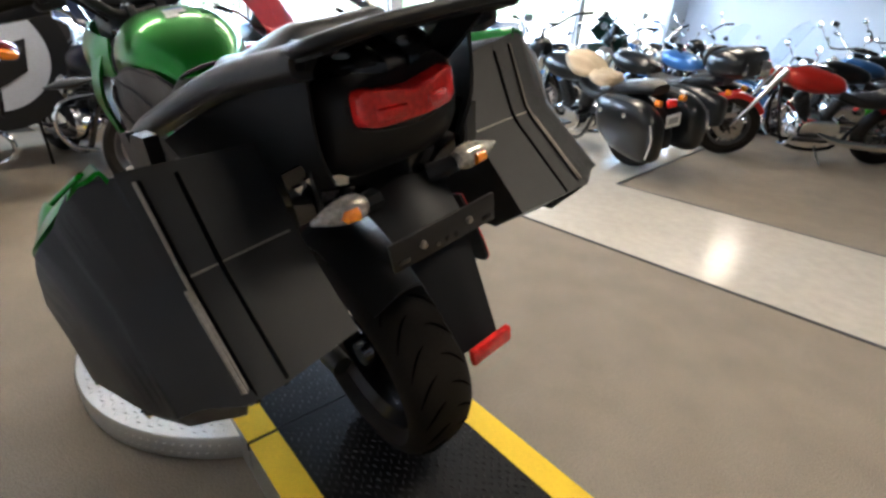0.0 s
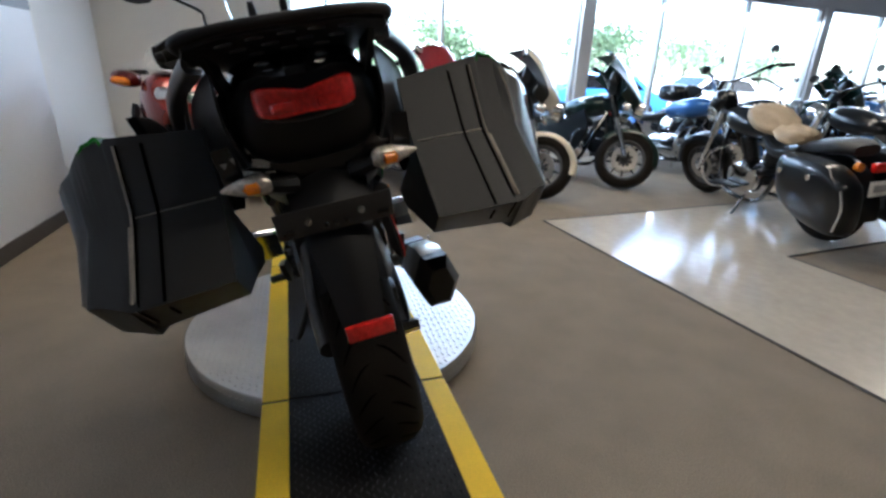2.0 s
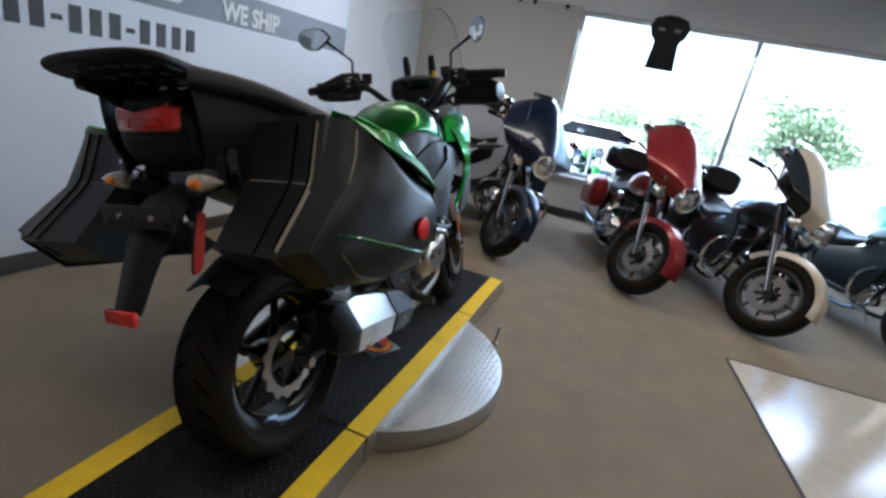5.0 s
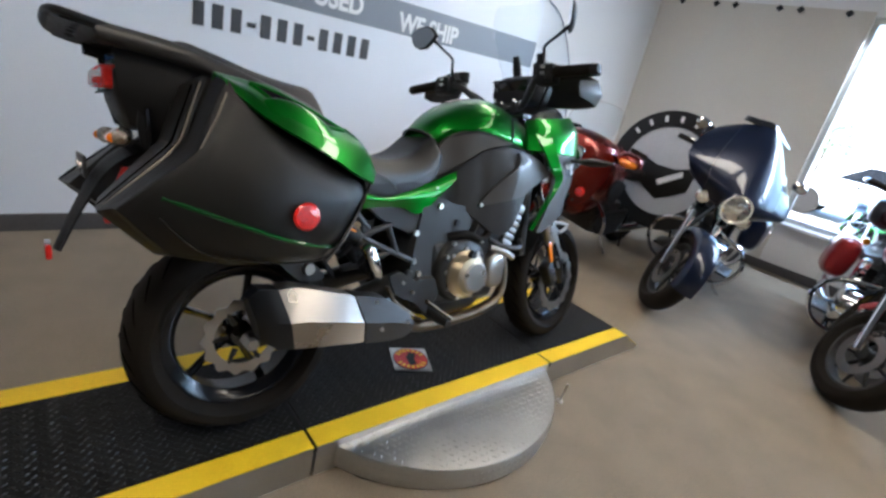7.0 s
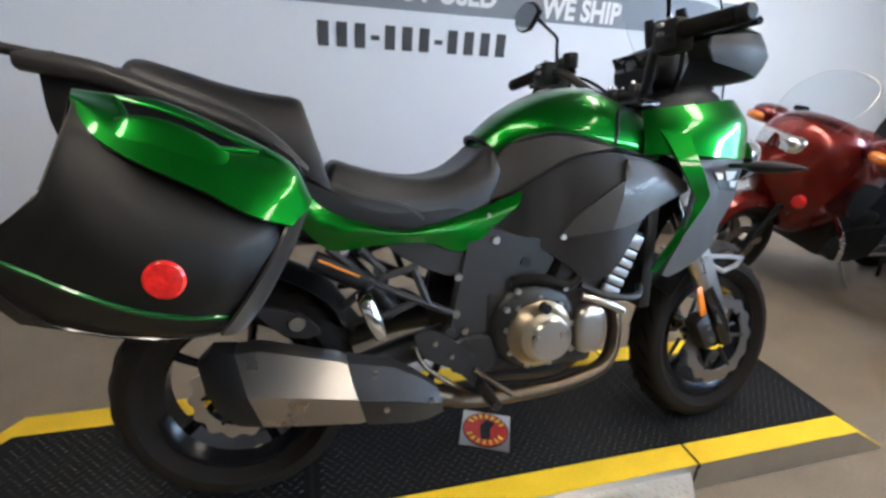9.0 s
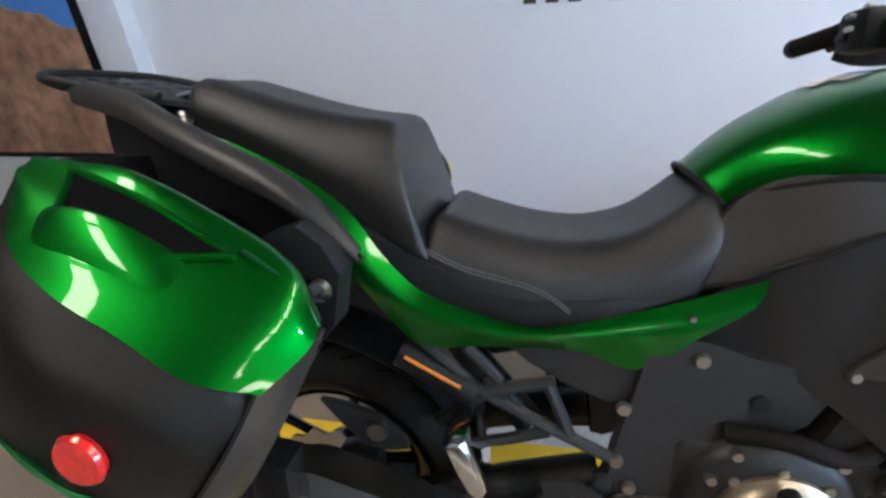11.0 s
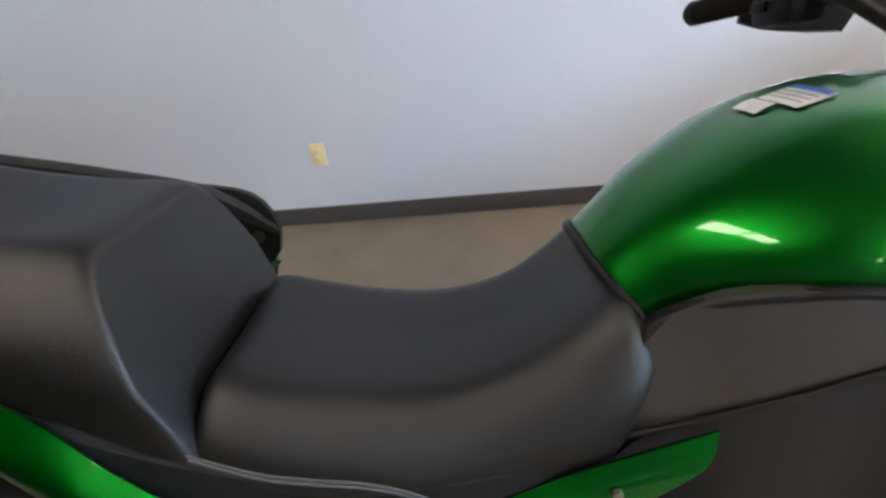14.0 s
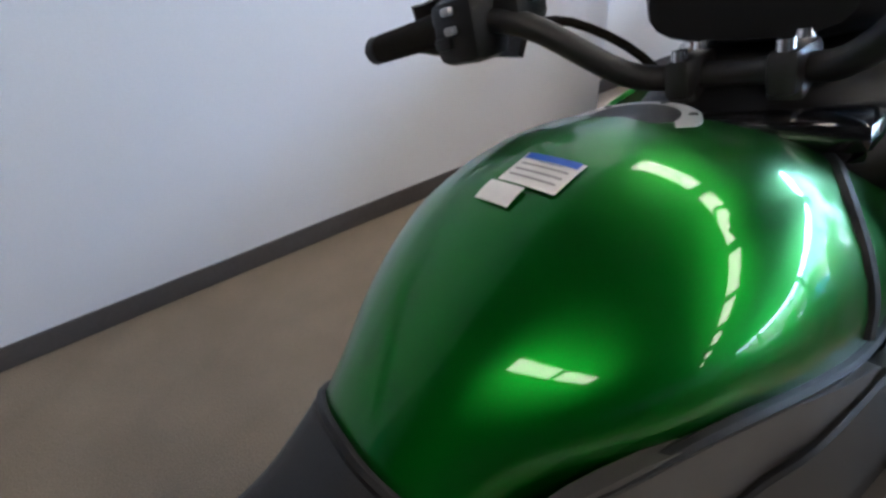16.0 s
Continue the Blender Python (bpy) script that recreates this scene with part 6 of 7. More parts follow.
def cruiser(label, front, yaw, tank, fairing=None, bags=None, box_mat=None, seat=None, fender=None, steer=12.0, lean=-7.0, bars=1.08, screen=True, group="showroom motorcycles", far=False, sides=None, lowers=False, pipes=True, deep_bags=False, bar_mat=None):
    """A heavy cruiser, its front wheel standing on the given spot and facing yaw degrees."""
    base = 1.62
    heading = Matrix.Rotation(radians(yaw), 4, "Z")
    foot = Vector((front[0], front[1], front[2] if len(front) > 2 else 0.0)) - heading @ Vector((base, 0, 0))
    top = thing("cruiser_motorcycle", label, "motorcycle", Matrix.Translation(foot) @ heading @ Matrix.Rotation(radians(lean), 4, "X"), group)
    stem = Vector((1.28, 0, 0.9))
    turn = Matrix.Translation(stem) @ Matrix.Rotation(radians(steer), 4, Vector((-0.47, 0, 0.88))) @ Matrix.Translation(-stem)
    fender, seat = fender or tank, seat or SEAT_VINYL
    road_wheel(top, "rear_wheel", (0, 0, 0.32), 0.32, 0.08, 9, None, ENGINE_DARK, ENGINE_DARK, (-1,))
    road_wheel(top, "front_wheel", (base, 0, 0.32), 0.32, 0.07, 9, turn, DULL_ALLOY, ENGINE_DARK)
    part("rear_fender", arch(0, 0.32, 0.37, 0.1, 50, 190), fender, top)
    part("front_fender", moved(arch(base, 0.32, 0.355, 0.085, 0, 150), turn), fender, top)
    for s in (-1, 1):
        part("fork_leg", moved(tube([(1.27, s * 0.11, 0.93), (base, s * 0.1, 0.32)], [0.028, 0.024], 12, 1), turn), CHROME, top)
        part("fork_cover", moved(tube([(1.27, s * 0.11, 0.94), (1.4, s * 0.108, 0.72)], 0.036, 12, 1), turn), CHROME if fairing is None else GLOSS_BLACK, top)
        part("floorboard", box(0.88, s * 0.26, 0.3, 0.3, 0.1, 0.025, 0.01), ENGINE_DARK, top)
        if pipes:
            part("exhaust_pipe", tube([(0.9, s * 0.12, 0.42), (0.7, s * 0.2, 0.3), (0.3, s * 0.24, 0.26), (-0.35, s * 0.25, 0.27)], [0.03, 0.035, 0.045, 0.048], 10, 3), CHROME, top)
        part("tail_signal", disc([(0.0, -0.03), (0.03, -0.02), (0.03, 0.02), (0.0, 0.02)], (-0.36, s * 0.15, 0.68), "x", 12), AMBER_LENS, top)
        part("mirror", moved(loft([[Vector((1.18 + dx, s * 0.42 + 0.06 * w * u, bars + 0.13 + 0.04 * w * v)) for u, v in ellipse(1, 1, 12)] for dx, w in ((0.02, 0.6), (0.0, 1.0), (-0.01, 0.95))]), turn), CHROME if not far else BLACK_PLASTIC, top)
        part("mirror_stalk", moved(tube([(1.12, s * 0.33, bars), (1.15, s * 0.37, bars + 0.08), (1.18, s * 0.41, bars + 0.11)], 0.006, 6, 2), turn), CHROME, top)
        part("grip", moved(tube([(1.07, s * 0.34, bars - 0.01), (1.0, s * 0.45, bars - 0.03)], 0.02, 10, 1), turn), RUBBER, top)
    part("handlebar", moved(tube([(1.0, -0.45, bars - 0.03), (1.1, -0.3, bars), (1.2, -0.1, bars - 0.05), (1.22, 0, bars - 0.06), (1.2, 0.1, bars - 0.05), (1.1, 0.3, bars), (1.0, 0.45, bars - 0.03)], 0.014, 10, 4), turn), bar_mat or CHROME, top)
    part("fuel_tank", loft([[Vector((x, w * y, zc + h * z)) for y, z in ellipse(1, 1, 18, 2.3)] for x, w, zc, h in ((0.62, 0.06, 0.78, 0.04), (0.7, 0.12, 0.8, 0.085), (0.9, 0.165, 0.83, 0.12), (1.1, 0.16, 0.86, 0.115), (1.24, 0.1, 0.88, 0.07))], 1, 3), tank, top)
    part("seat", loft([[Vector((x, w * y, zc + h * z)) for y, z in ellipse(1, 1, 18, 3.0)] for x, w, zc, h in ((-0.25, 0.1, 0.76, 0.04), (-0.12, 0.15, 0.77, 0.06), (0.15, 0.15, 0.73, 0.06), (0.22, 0.19, 0.68, 0.06), (0.45, 0.19, 0.66, 0.055), (0.68, 0.1, 0.72, 0.05))], 1, 3), seat, top)
    part("frame_tube", tube([(1.25, 0.0, 0.8), (1.2, 0.12, 0.5), (1.05, 0.15, 0.2), (0.6, 0.15, 0.18), (0.4, 0.13, 0.45)], 0.02, 8, 4), GLOSS_BLACK, top)
    part("frame_tube", tube([(1.25, 0.0, 0.8), (1.2, -0.12, 0.5), (1.05, -0.15, 0.2), (0.6, -0.15, 0.18), (0.4, -0.13, 0.45)], 0.02, 8, 4), GLOSS_BLACK, top)
    part("crankcase", loft([[Vector((0.78 + 0.23 * w * x, y, 0.36 + 0.14 * w * z)) for x, z in ellipse(1, 1, 18, 3.0)] for y, w in ((-0.2, 0.6), (-0.19, 0.85), (-0.1, 1.0), (0.1, 1.0), (0.19, 0.85), (0.2, 0.6))], 1, 1), CHROME, top)
    for tilt, x in ((-24, 0.7), (24, 0.88)):
        fins = []
        for k in range(8):
            fins += [(0.075, k * 0.03), (0.075, k * 0.03 + 0.012), (0.058, k * 0.03 + 0.012), (0.058, (k + 1) * 0.03)]
        fins += [(0.07, 0.24), (0.07, 0.3), (0.03, 0.32), (0.0, 0.32)]
        part("cylinder", moved(disc([(0.0, 0.0)] + fins, (0, 0, 0), "z", 16), Matrix.Translation((x, 0, 0.42)) @ Matrix.Rotation(radians(tilt), 4, "Y")), ENGINE_DARK, top)
    part("air_cleaner", disc([(0.0, -0.05), (0.07, -0.05), (0.09, -0.03), (0.09, 0.0), (0.0, 0.0)], (0.8, -0.16, 0.62), "y", 24), CHROME, top)
    nose = turn @ Matrix.Translation((0.14, 0, 0.0)) if fairing else turn
    part("headlight", moved(disc([(0.0, 0.05), (0.06, 0.045), (0.088, 0.03), (0.095, 0.0), (0.09, -0.05), (0.05, -0.09), (0.0, -0.1)], (1.46, 0, 0.9), "x", 28), nose), HEADLAMP, top, "round chrome headlight")
    part("headlight_ring", moved(lathe([(0.1, 0.0), (0.1, 0.035), (0.088, 0.035), (0.088, 0.0)], (1.46, 0, 0.9), "x", 28), nose), CHROME, top)
    part("tail_light", box(-0.37, 0, 0.66, 0.05, 0.1, 0.07, 0.014), RED_LENS, top)
    plate_ob = part("number_plate", box(-0.41, 0, 0.52, 0.006, 0.18, 0.11, 0.002), PAPER, top)
    part("bar", box(-0.4142, 0, 0.52, 0.002, 0.12, 0.05), INK_GREY, plate_ob)
    part("side_stand", tube([(0.75, 0.16, 0.2), (0.72, 0.26, 0.08), (0.7, 0.31, 0.04)], 0.012, 8, 2), CHROME, top)
    part("engine_guard", tube([(1.15, -0.08, 0.62), (1.13, -0.3, 0.55), (1.12, -0.36, 0.4), (1.12, -0.28, 0.25), (1.1, -0.1, 0.2)], 0.016, 8, 4), CHROME, top)
    part("engine_guard", tube([(1.15, 0.08, 0.62), (1.13, 0.3, 0.55), (1.12, 0.36, 0.4), (1.12, 0.28, 0.25), (1.1, 0.1, 0.2)], 0.016, 8, 4), CHROME, top)
    if fairing:
        profile = [(1.17, 1.42, 0.62), (1.29, 1.34, 0.76), (1.43, 1.2, 0.93), (1.55, 1.04, 1.0), (1.6, 0.94, 0.92), (1.56, 0.84, 0.74)]

        def wing(us):
            return [[(x - 0.2 * abs(u) ** 1.5, 0.42 * u * w, 1.0 + (z - 1.0) * (1 - 0.42 * u * u)) for x, z, w in profile] for u in us]

        part("fairing", moved(skin(wing((-0.62, -0.35, 0.0, 0.35, 0.62)), 3, 3, 0.008), turn), fairing, top, "batwing fork fairing", 60)
        for s in (-1, 1):
            part("fairing_side", moved(skin(wing((s * 0.625, s * 0.85, s * 1.0)), 3, 3, 0.008), turn), sides or fairing, top, "", 60)
        if lowers:
            for s in (-1, 1):
                part("leg_shield", slab([(1.12, 0.8), (1.22, 0.62), (1.14, 0.4), (1.0, 0.28), (0.72, 0.27), (0.5, 0.36), (0.4, 0.55), (0.62, 0.62), (0.9, 0.7)], lambda x, z: s * 0.25, 0.02, 3), BLACK_PAINT, top, "dark body panel over the engine")
        part("fairing_inner", moved(box(1.25, 0, 1.08, 0.12, 0.6, 0.16, 0.04, 3), turn), BLACK_PLASTIC, top)
        if screen:
            part("windshield", moved(skin([[(1.16 - 0.05 * u * u, u * 0.2, 1.405 - 0.03 * abs(u)) for u in (-1, -0.5, 0, 0.5, 1)], [(1.07 - 0.05 * u * u, u * 0.17, 1.46 - 0.05 * abs(u)) for u in (-1, -0.5, 0, 0.5, 1)]], 3, 3, 0.004), turn), GLOSS_BLACK, top, "smoked windshield")
        for s in (-1, 1):
            part("spot_lamp", moved(disc([(0.0, 0.03), (0.045, 0.025), (0.052, 0.0), (0.04, -0.05), (0.0, -0.06)], (1.47, s * 0.17, 0.84), "x", 18), turn), HEADLAMP, top)
    else:
        if screen:
            part("windshield", moved(skin([[(1.4, u * 0.2, 0.98) for u in (-1, -0.5, 0, 0.5, 1)], [(1.3, u * 0.24, 1.2) for u in (-1, -0.5, 0, 0.5, 1)], [(1.2, u * 0.2, 1.38 - 0.04 * abs(u)) for u in (-1, -0.5, 0, 0.5, 1)]], 3, 3, 0.004), turn), SCREEN, top, "clear windshield")
    if bags:
        for s in (-1, 1):
            if deep_bags:
                shape = ((-0.5, 0.5, 0.4, 0.12), (-0.46, 0.95, 0.41, 0.2), (-0.3, 1.15, 0.45, 0.25), (-0.05, 1.15, 0.49, 0.235), (0.12, 0.95, 0.54, 0.18), (0.19, 0.5, 0.57, 0.11))
            else:
                shape = ((-0.42, 0.55, 0.5, 0.1), (-0.36, 0.95, 0.5, 0.16), (-0.05, 1.05, 0.54, 0.18), (0.22, 0.9, 0.56, 0.16), (0.27, 0.5, 0.57, 0.1))
            bag = part("saddlebag", loft([[Vector((x, s * 0.27 + 0.1 * w * y, zc + h * z)) for y, z in ellipse(1, 1, 16, 3.2)] for x, w, zc, h in shape], 1, 3), bags, top)
            if deep_bags:
                part("bag_trim", tube([(-0.47, s * 0.36, 0.56), (-0.495, s * 0.355, 0.42), (-0.46, s * 0.36, 0.26)], 0.009, 8, 3), CHROME, bag, "chrome trim bar")
            for dx in (-0.2, 0.08):
                part("latch", disc([(0.0, 0.012), (0.022, 0.01), (0.024, 0.0), (0.0, 0.0)] if s > 0 else [(0.0, -0.012), (0.022, -0.01), (0.024, 0.0), (0.0, 0.0)], (dx, s * 0.376, 0.6), "y", 14), CHROME, bag)
    if box_mat:
        part("trunk", loft([[Vector((x, w * y, zc + h * z)) for y, z in ellipse(1, 1, 20, 3.4)] for x, w, zc, h in ((-0.5, 0.2, 0.96, 0.08), (-0.46, 0.26, 0.96, 0.13), (-0.2, 0.27, 0.96, 0.14), (-0.08, 0.2, 0.96, 0.1))], 1, 3), box_mat, top, "luggage trunk")
        part("backrest", loft([[Vector((x, 0.2 * w * y, 1.0 + 0.11 * w * z)) for y, z in ellipse(1, 1, 18, 3)] for x, w in ((-0.09, 0.9), (-0.05, 1.0), (-0.02, 0.85))], 1, 2), SEAT_VINYL, top)
    return top


cruiser("deep blue cruiser motorcycle with batwing fairing and black trunk", (2.85, 0.06), 194, BLUE, BLUE, BLUE, BLACK_PAINT, steer=30)
cruiser("wine red cruiser motorcycle with batwing fairing and chrome fork", (2.95, -1.1), 193, WINE, WINE, WINE, BLACK_PAINT, steer=34)
cruiser("ivory and black cruiser motorcycle with batwing fairing", (2.9, -2.04), 195, BLACK_PAINT, IVORY_PAINT, BLACK_PAINT, BLACK_PAINT, fender=IVORY_PAINT, steer=42, sides=BLACK_PAINT, lowers=True)
batwing = cruiser("dark green cruiser motorcycle with batwing fairing", (3.23, -3.22), 196, DARK_GREEN, DARK_GREEN, DARK_GREEN, None, steer=42, lowers=True)
bobber = cruiser("black bagger motorcycle with deep saddlebags and a tan blanket on it", (2.97, -4.18), -10, BLACK_PAINT, None, BLACK_PAINT, None, steer=16, screen=False, lean=-8, bars=1.27, pipes=False, deep_bags=True, bar_mat=GLOSS_BLACK)
for name, rings in (("blanket", ((0.42, 0.08, 0.82, 0.03), (0.5, 0.15, 0.85, 0.06), (0.62, 0.19, 0.9, 0.075), (0.74, 0.17, 0.955, 0.06), (0.84, 0.09, 0.985, 0.03))),
                    ("blanket_fold", ((0.2, 0.06, 0.78, 0.03), (0.26, 0.13, 0.79, 0.055), (0.36, 0.16, 0.8, 0.06), (0.46, 0.13, 0.83, 0.045), (0.52, 0.06, 0.85, 0.025)))):
    part(name, loft([[Vector((x, 0.05 + w * y + 0.012 * math.sin(40 * x + 5 * z), zc + h * z + 0.01 * math.sin(34 * x + 9 * y) - 0.3 * max(0.0, w * y - 0.1))) for y, z in ellipse(1, 1, 22, 2.4)] for x, w, zc, h in rings], 3, 3), TAN, bobber, "folded tan blanket")
part("headlight_cowl", loft([[Vector((x, 0.12 * w * y, 0.98 + 0.13 * w * z)) for y, z in ellipse(1, 1, 18, 2.4)] for x, w in ((1.3, 0.5), (1.36, 0.95), (1.46, 1.0), (1.5, 0.85))], 1, 2), BLACK_PAINT, bobber, "black headlight cowl")
red_one = cruiser("bright red cruiser motorcycle with chrome engine and clear windshield", (1.16, -5.33), 45, RED, None, None, None, steer=-10, bars=1.02, lean=-8)
touring = cruiser("black touring motorcycle with trunk and backrest", (3.1, -5.6), -6, BLACK_PAINT, None, BLACK_PAINT, BLACK_PAINT, steer=5, screen=False, bars=1.18, pipes=False, bar_mat=GLOSS_BLACK)
naked = cruiser("light blue cruiser motorcycle with chrome engine", (3.35, -4.75), 194, LIGHT_BLUE, None, None, None, steer=36, screen=False, bars=1.14)
lime = cruiser("lime green motorcycle parked in the far row", (0.3, -8.2), 40, LIME, None, None, None, steer=0, screen=False, bars=1.05)


def again(src, front, yaw, label):
    heading = Matrix.Rotation(radians(yaw), 4, "Z")
    foot = Vector((front[0], front[1], front[2] if len(front) > 2 else 0.0)) - heading @ Vector((1.62, 0, 0))
    return tagged(copy_thing(src, Matrix.Translation(foot) @ heading @ Matrix.Rotation(radians(-7), 4, "X")), label)


for src, front, yaw, label in (
        (touring, (3.55, -6.0), 194, "black touring motorcycle facing the walkway"),
        (batwing, (3.65, -7.1), 195, "dark green batwing cruiser in the window row"),
        (naked, (3.8, -8.2), 193, "light blue cruiser in the window row"),
        (bobber, (3.9, -9.3), 195, "black cruiser with saddlebags in the window row"),
        (touring, (4.0, -10.4), 194, "black touring motorcycle in the window row"),
        (red_one, (4.1, -11.6), 195, "bright red cruiser in the window row"),
        (naked, (3.2, -7.0), -8, "light blue cruiser parked beyond the walkway"),
        (bobber, (3.25, -8.3), -5, "black cruiser with saddlebags beyond the walkway"),
        (red_one, (3.3, -9.6), -6, "bright red cruiser beyond the walkway"),
        (touring, (1.3, -7.0), 48, "black touring motorcycle beside the red cruiser"),
        (naked, (1.5, -8.6), 45, "light blue cruiser in the far row"),
        (bobber, (1.6, -10.2), 44, "black cruiser in the far row"),
        (lime, (1.7, -11.8), 46, "lime green motorcycle in the far row"),
        (red_one, (-0.9, -7.6), 42, "bright red cruiser in the far row"),
        (touring, (-0.5, -9.9), 45, "black touring motorcycle in the far row"),
        (naked, (-0.2, -11.6), 43, "light blue cruiser in the back row"),
        (bobber, (-2.2, -9.0), 44, "black cruiser in the back row"),
        (lime, (-2.0, -11.2), 40, "lime green motorcycle in the back row")):
    again(src, front, yaw, label)


def sport_tourer():
    top = thing("touring_motorcycle", "copper red full-fairing touring motorcycle by the side wall", "motorcycle", pose(4.02, 1.22, 0, -7, 0, 184))
    road_wheel(top, "rear_wheel", (0, 0, 0.31), 0.31, 0.085, 5, None, ENGINE_DARK, ENGINE_DARK, (-1,))
    road_wheel(top, "front_wheel", (1.49, 0, 0.3), 0.3, 0.06, 5, None, ENGINE_DARK, ENGINE_DARK)
    part("front_fender", arch(1.49, 0.3, 0.335, 0.075, 10, 150), ORANGE_RED, top)
    rings = []
    for x, w, zc, h in ((0.7, 0.2, 0.62, 0.24), (0.95, 0.3, 0.66, 0.3), (1.15, 0.34, 0.74, 0.33), (1.3, 0.3, 0.84, 0.26), (1.42, 0.22, 0.9, 0.18), (1.5, 0.1, 0.92, 0.09)):
        rings.append([Vector((x - 0.08 * z, w * y * (0.8 + 0.2 * z), zc + h * z)) for y, z in ellipse(1, 1, 24, 2.6)])
    part("fairing", loft(rings, 1, 3), ORANGE_RED, top, "copper red full fairing", 60)
    part("headlight", loft([[Vector((x, 0.14 * w * y, 0.93 + 0.06 * w * z + 0.02 * abs(y))) for y, z in ellipse(1, 1, 22, 3.0)] for x, w in ((1.4, 1.0), (1.47, 0.96), (1.5, 0.75))], 1, 2), HEADLAMP, top, "wide clear headlight")
    for s in (-1, 1):
        part("mirror", loft([[Vector((x, s * 0.37 + 0.1 * w * u, 1.0 + 0.06 * w * v)) for u, v in ellipse(1, 1, 16, 2.6)] for x, w in ((1.05, 0.7), (1.12, 1.0), (1.2, 0.9), (1.24, 0.5))], 1, 2), ORANGE_RED, top)
        part("turn_signal", loft([[Vector((x, s * 0.39 + 0.075 * w * u, 0.985 + 0.035 * w * v)) for u, v in ellipse(1, 1, 16, 2.6)] for x, w in ((1.2, 1.0), (1.25, 0.8), (1.27, 0.4))], 1, 2), AMBER_LENS, top, "amber mirror turn signal")
        part("fork_leg", tube([(1.25, s * 0.1, 0.8), (1.49, s * 0.095, 0.3)], 0.025, 10, 1), GLOSS_BLACK, top)
        part("side_case", loft([[Vector((x, s * 0.35 + 0.12 * w * y, 0.62 + 0.17 * w * z)) for y, z in ellipse(1, 1, 16, 3)] for x, w in ((-0.4, 0.6), (-0.32, 1.0), (0.05, 1.0), (0.18, 0.7))], 1, 2), ORANGE_RED, top)
        part("exhaust_pipe", tube([(0.6, s * 0.18, 0.25), (0.1, s * 0.24, 0.3), (-0.35, s * 0.26, 0.36)], [0.03, 0.05, 0.055], 10, 3), CHROME, top)
        part("fog_lamp", disc([(0.0, 0.03), (0.035, 0.02), (0.04, 0.0), (0.0, -0.02)], (1.36, s * 0.2, 0.66), "x", 14), RED_LENS if s > 0 else HEADLAMP, top)
        part("grip", tube([(1.0, s * 0.26, 1.06), (0.93, s * 0.38, 1.04)], 0.018, 8, 1), RUBBER, top)
    for s in (-1, 1):
        part("fairing_vent", slab([(0.98, 0.78), (1.16, 0.83), (1.2, 0.7), (1.08, 0.6)], lambda x, z: s * 0.335, 0.02, 2), BLACK_PLASTIC, top, "black side vent")
        part("lower_panel", slab([(0.62, 0.52), (1.0, 0.5), (1.12, 0.42), (1.0, 0.3), (0.66, 0.3)], lambda x, z: s * 0.27, 0.03, 2), BLACK_PLASTIC, top)
        part("lamp_divider", tube([(1.505, s * 0.005, 0.99), (1.515, s * 0.02, 0.93), (1.5, s * 0.03, 0.88)], 0.008, 6, 2), ORANGE_RED, top)
        part("caliper", box(1.42, s * 0.09, 0.36, 0.09, 0.05, 0.06, 0.012), CHROME, top)
        part("crash_bar", tube([(1.0, s * 0.2, 0.55), (1.1, s * 0.36, 0.48), (1.05, s * 0.36, 0.34), (0.9, s * 0.2, 0.26)], 0.014, 8, 4), CHROME, top)
    part("screen_edge", tube([(1.36, -0.2, 1.06), (1.24, -0.22, 1.2), (1.14, -0.15, 1.3), (1.12, 0, 1.33), (1.14, 0.15, 1.3), (1.24, 0.22, 1.2), (1.36, 0.2, 1.06)], 0.0013, 6, 4), CLEAR_LENS, top)
    part("lower_grille", box(1.3, 0, 0.62, 0.06, 0.3, 0.16, 0.03), BLACK_PLASTIC, top)
    part("windshield", skin([[(1.36, u * 0.2, 1.06) for u in (-1, -0.5, 0, 0.5, 1)], [(1.24, u * 0.22, 1.2) for u in (-1, -0.5, 0, 0.5, 1)], [(1.12, u * 0.16, 1.33 - 0.04 * abs(u)) for u in (-1, -0.5, 0, 0.5, 1)]], 3, 3, 0.004), SCREEN, top, "clear windshield")
    part("seat", loft([[Vector((x, w * y, zc + h * z)) for y, z in ellipse(1, 1, 18, 3.0)] for x, w, zc, h in ((-0.25, 0.12, 0.86, 0.05), (0.1, 0.16, 0.82, 0.06), (0.2, 0.18, 0.78, 0.06), (0.5, 0.15, 0.78, 0.06), (0.62, 0.1, 0.82, 0.05))], 1, 3), SEAT_VINYL, top)
    part("fuel_tank", loft([[Vector((x, w * y, zc + h * z)) for y, z in ellipse(1, 1, 18, 2.4)] for x, w, zc, h in ((0.56, 0.09, 0.84, 0.07), (0.75, 0.17, 0.88, 0.13), (0.95, 0.17, 0.9, 0.12), (1.05, 0.1, 0.9, 0.08))], 1, 3), ORANGE_RED, top)
    part("engine_block", box(0.75, 0, 0.4, 0.4, 0.4, 0.3, 0.04, 2), ENGINE_DARK, top)
    part("tail", loft([[Vector((x, w * y, 0.78 + h * z)) for y, z in ellipse(1, 1, 16, 2.8)] for x, w, h in ((-0.4, 0.08, 0.05), (-0.3, 0.13, 0.08), (0.1, 0.15, 0.09))], 1, 2), ORANGE_RED, top)
    part("side_stand", tube([(0.65, 0.12, 0.25), (0.62, 0.22, 0.1), (0.6, 0.27, 0.035)], 0.012, 8, 2), STEEL, top)
    return top


sport_tourer()

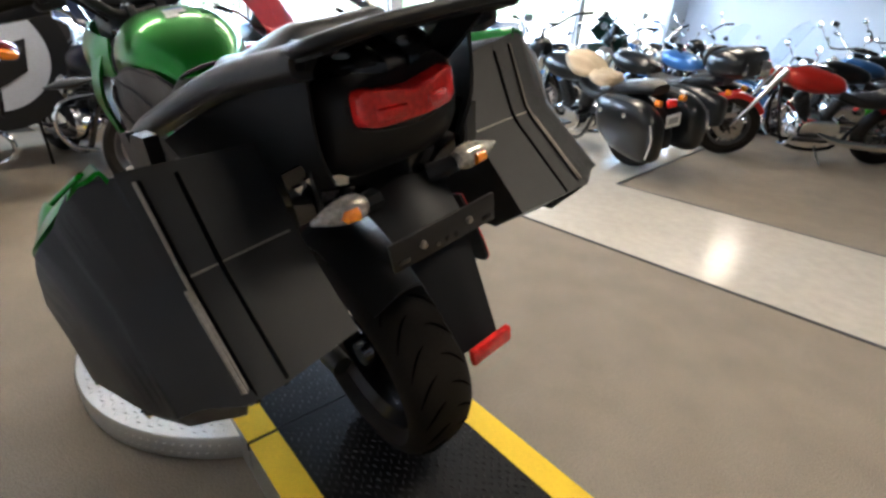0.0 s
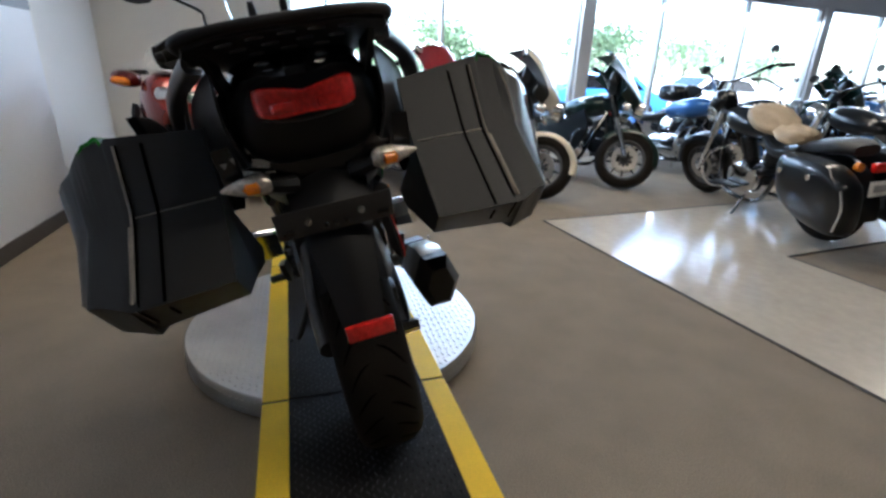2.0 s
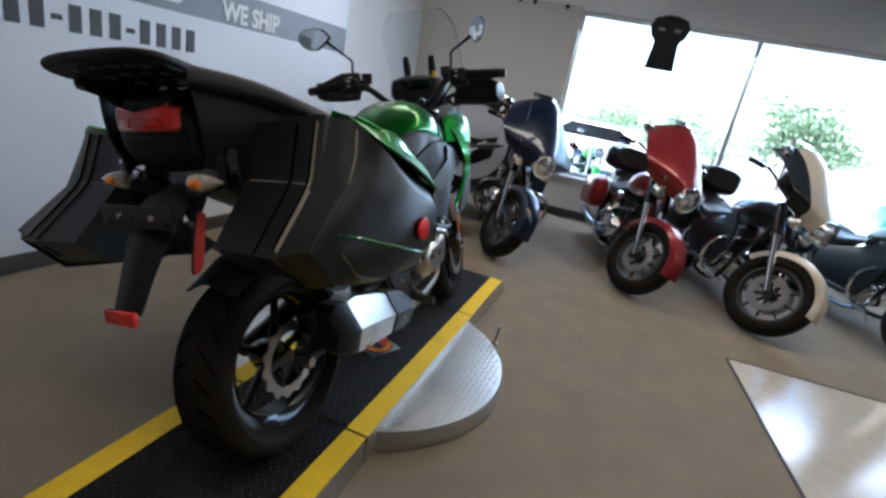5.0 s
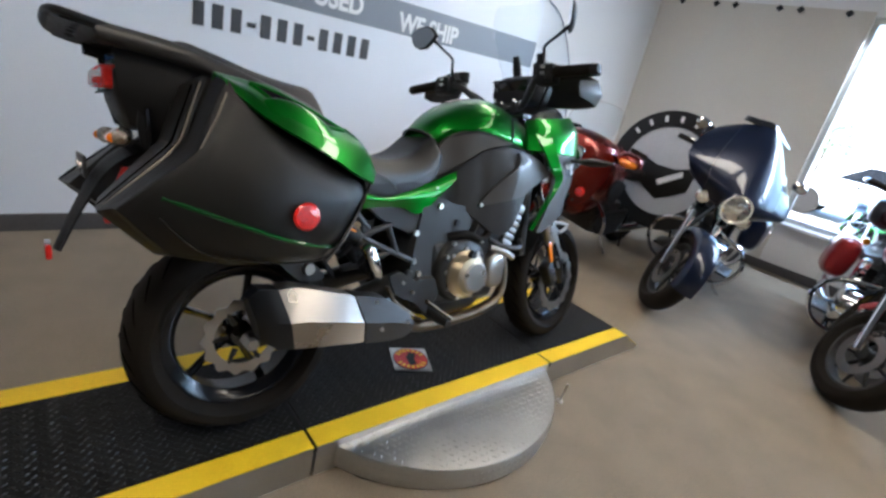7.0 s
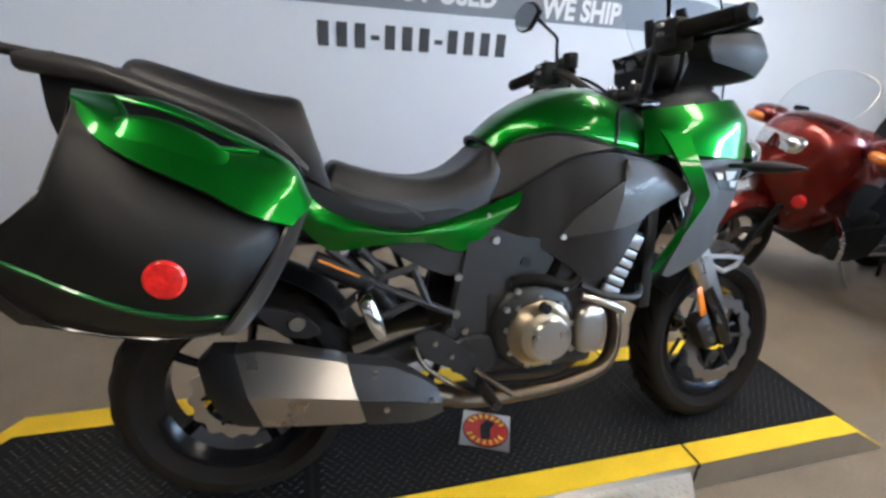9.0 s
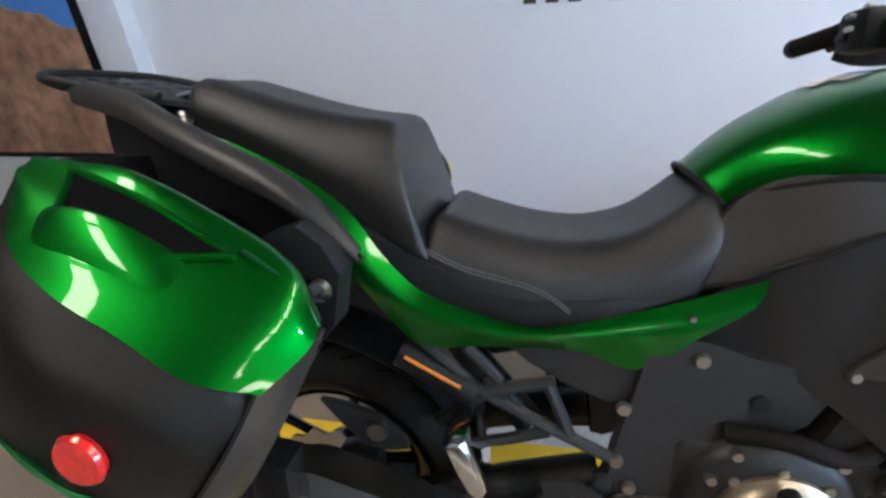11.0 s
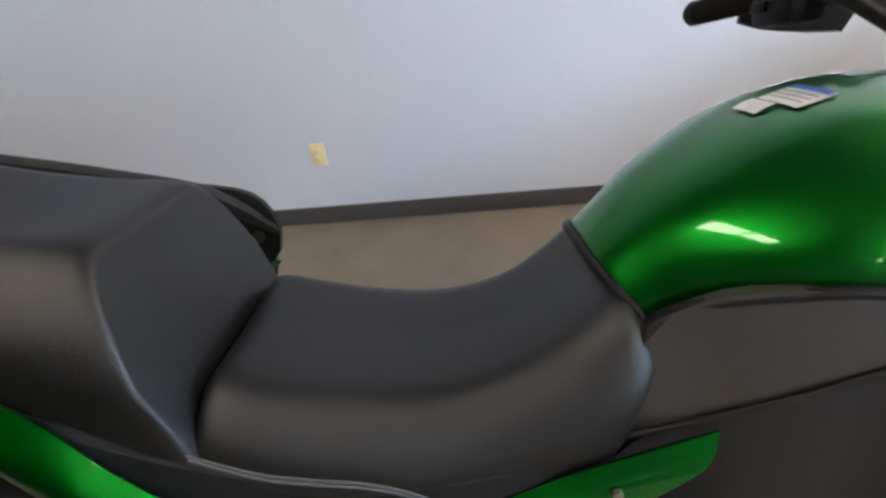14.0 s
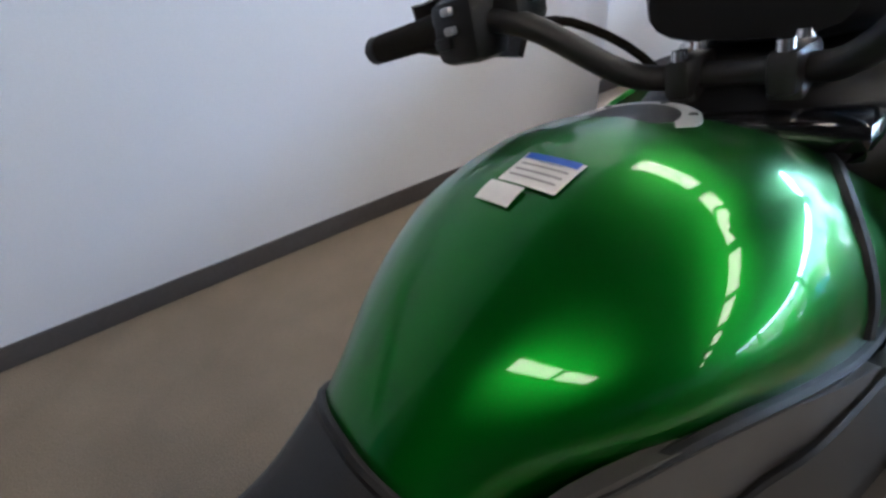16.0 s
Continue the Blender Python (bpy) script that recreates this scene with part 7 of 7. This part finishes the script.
# ---- outside the windows ----
lot = bmesh.new()
bmesh.ops.create_grid(lot, x_segments=1, y_segments=1, size=1, matrix=Matrix.LocRotScale((0, 0, -0.15), None, (600, 600, 1)))
solid("ground", lot, ASPHALT, "pale sunlit asphalt parking lot outside", "ground", kind="structure")


def leafy_tree(x, y, height, spread, seed):
    rnd = random.Random(seed)
    top = thing("tree", "small leafy green tree beyond the parking lot", "tree", pose(x, y, -0.15, 0, 0, seed * 37), group="trees outside")
    limbs = [tube([(0, 0, 0), (0.04, 0.02, height * 0.3), (0.0, 0.06, height * 0.6)], [0.1, 0.08, 0.04], 8, 2)]
    tips = []
    for k in range(9):
        a, z = k * 2.4 + rnd.random(), height * (0.3 + 0.05 * k)
        tip = Vector((math.cos(a) * spread * rnd.uniform(0.5, 0.95), math.sin(a) * spread * rnd.uniform(0.5, 0.95), z + height * rnd.uniform(0.1, 0.25)))
        limbs.append(tube([(0, 0.03, z), tip * 0.5 + Vector((0, 0, z * 0.5)), tip], [0.035, 0.022, 0.01], 6, 2))
        tips.append(tip)
    part("trunk", join(*limbs), BARK, top)
    leaves = bmesh.new()
    for k in range(1900):
        c = rnd.choice(tips) if rnd.random() < 0.7 else Vector((0, 0, height * 0.7))
        p = c + Vector((rnd.gauss(0, 1), rnd.gauss(0, 1), rnd.gauss(0, 0.7))) * spread * 0.3
        if p.z < height * 0.22:
            continue
        u = Vector((rnd.gauss(0, 1), rnd.gauss(0, 1), rnd.gauss(0, 1))).normalized()
        v = u.orthogonal().normalized()
        s = rnd.uniform(0.06, 0.12) * height / 3
        leaves.faces.new([leaves.verts.new(p + d) for d in (u * s, v * s * 0.55, -u * s, -v * s * 0.55)])
    part("crown", leaves, LEAF, top)
    return top


for k, (x, y, h, s) in enumerate(((24, -2.4, 3.0, 1.5), (24, -6.6, 4.0, 1.5), (24.5, -8.2, 3.0, 1.2), (25, -16.3, 4.4, 2.0), (25, -22.0, 4.0, 2.0), (24, 0.6, 2.6, 1.4), (30, 6.5, 3.6, 2.0), (27, -30, 3.6, 1.9))):
    leafy_tree(x, y, h, s, k + 1)
for k, (x, y, h, s) in enumerate(((21.5, -1.2, 1.9, 1.3), (21.5, -3.6, 1.8, 1.2), (21, 1.6, 1.7, 1.2), (22, -15.2, 2.0, 1.4))):
    tagged(leafy_tree(x, y, h, s, k + 20), "low leafy green bush at the edge of the parking lot", "bush", "bushes outside")


def parked_car(x, y, yaw, mat, label):
    top = thing("parked_car", label, "car", pose(x, y, -0.15, 0, 0, yaw), group="cars outside")
    side = [(-2.1, 0.35), (-2.15, 0.75), (-1.6, 0.95), (-1.0, 1.4), (0.5, 1.42), (1.1, 0.98), (2.0, 0.85), (2.15, 0.5), (2.1, 0.3)]
    part("body", prism(side, -0.85, 0.85, 0.09, 3), mat, top)
    for s in (-1, 1):
        part("window", prism([(-1.3, 0.98), (-0.9, 1.33), (0.45, 1.35), (0.95, 0.99)], s * 0.845, s * 0.862), GLOSS_BLACK, top)
        for wx in (-1.35, 1.35):
            part("wheel", disc([(0.0, -0.1), (0.2, -0.1), (0.32, -0.09), (0.33, 0.0), (0.32, 0.09), (0.2, 0.1), (0.0, 0.1)], (wx, s * 0.78, 0.33), "y", 24), RUBBER, top)
    part("windshield", prism([(0.5, 1.36), (1.06, 1.0), (1.09, 1.02), (0.53, 1.4)], -0.72, 0.72), GLOSS_BLACK, top)
    return top


parked_car(12.5, -8.3, 80, CAR_BLUE, "blue car parked outside the window")
parked_car(14.0, 0.8, 95, CAR_WHITE, "white car parked outside the window")
parked_car(13.5, -13.5, 85, CAR_WHITE, "white car parked farther along the lot")
again(lime, (8.3, -0.1, -0.15), 200, "lime green motorcycle parked outside the window")
again(naked, (8.6, -1.3, -0.15), 205, "light blue motorcycle parked outside the window")
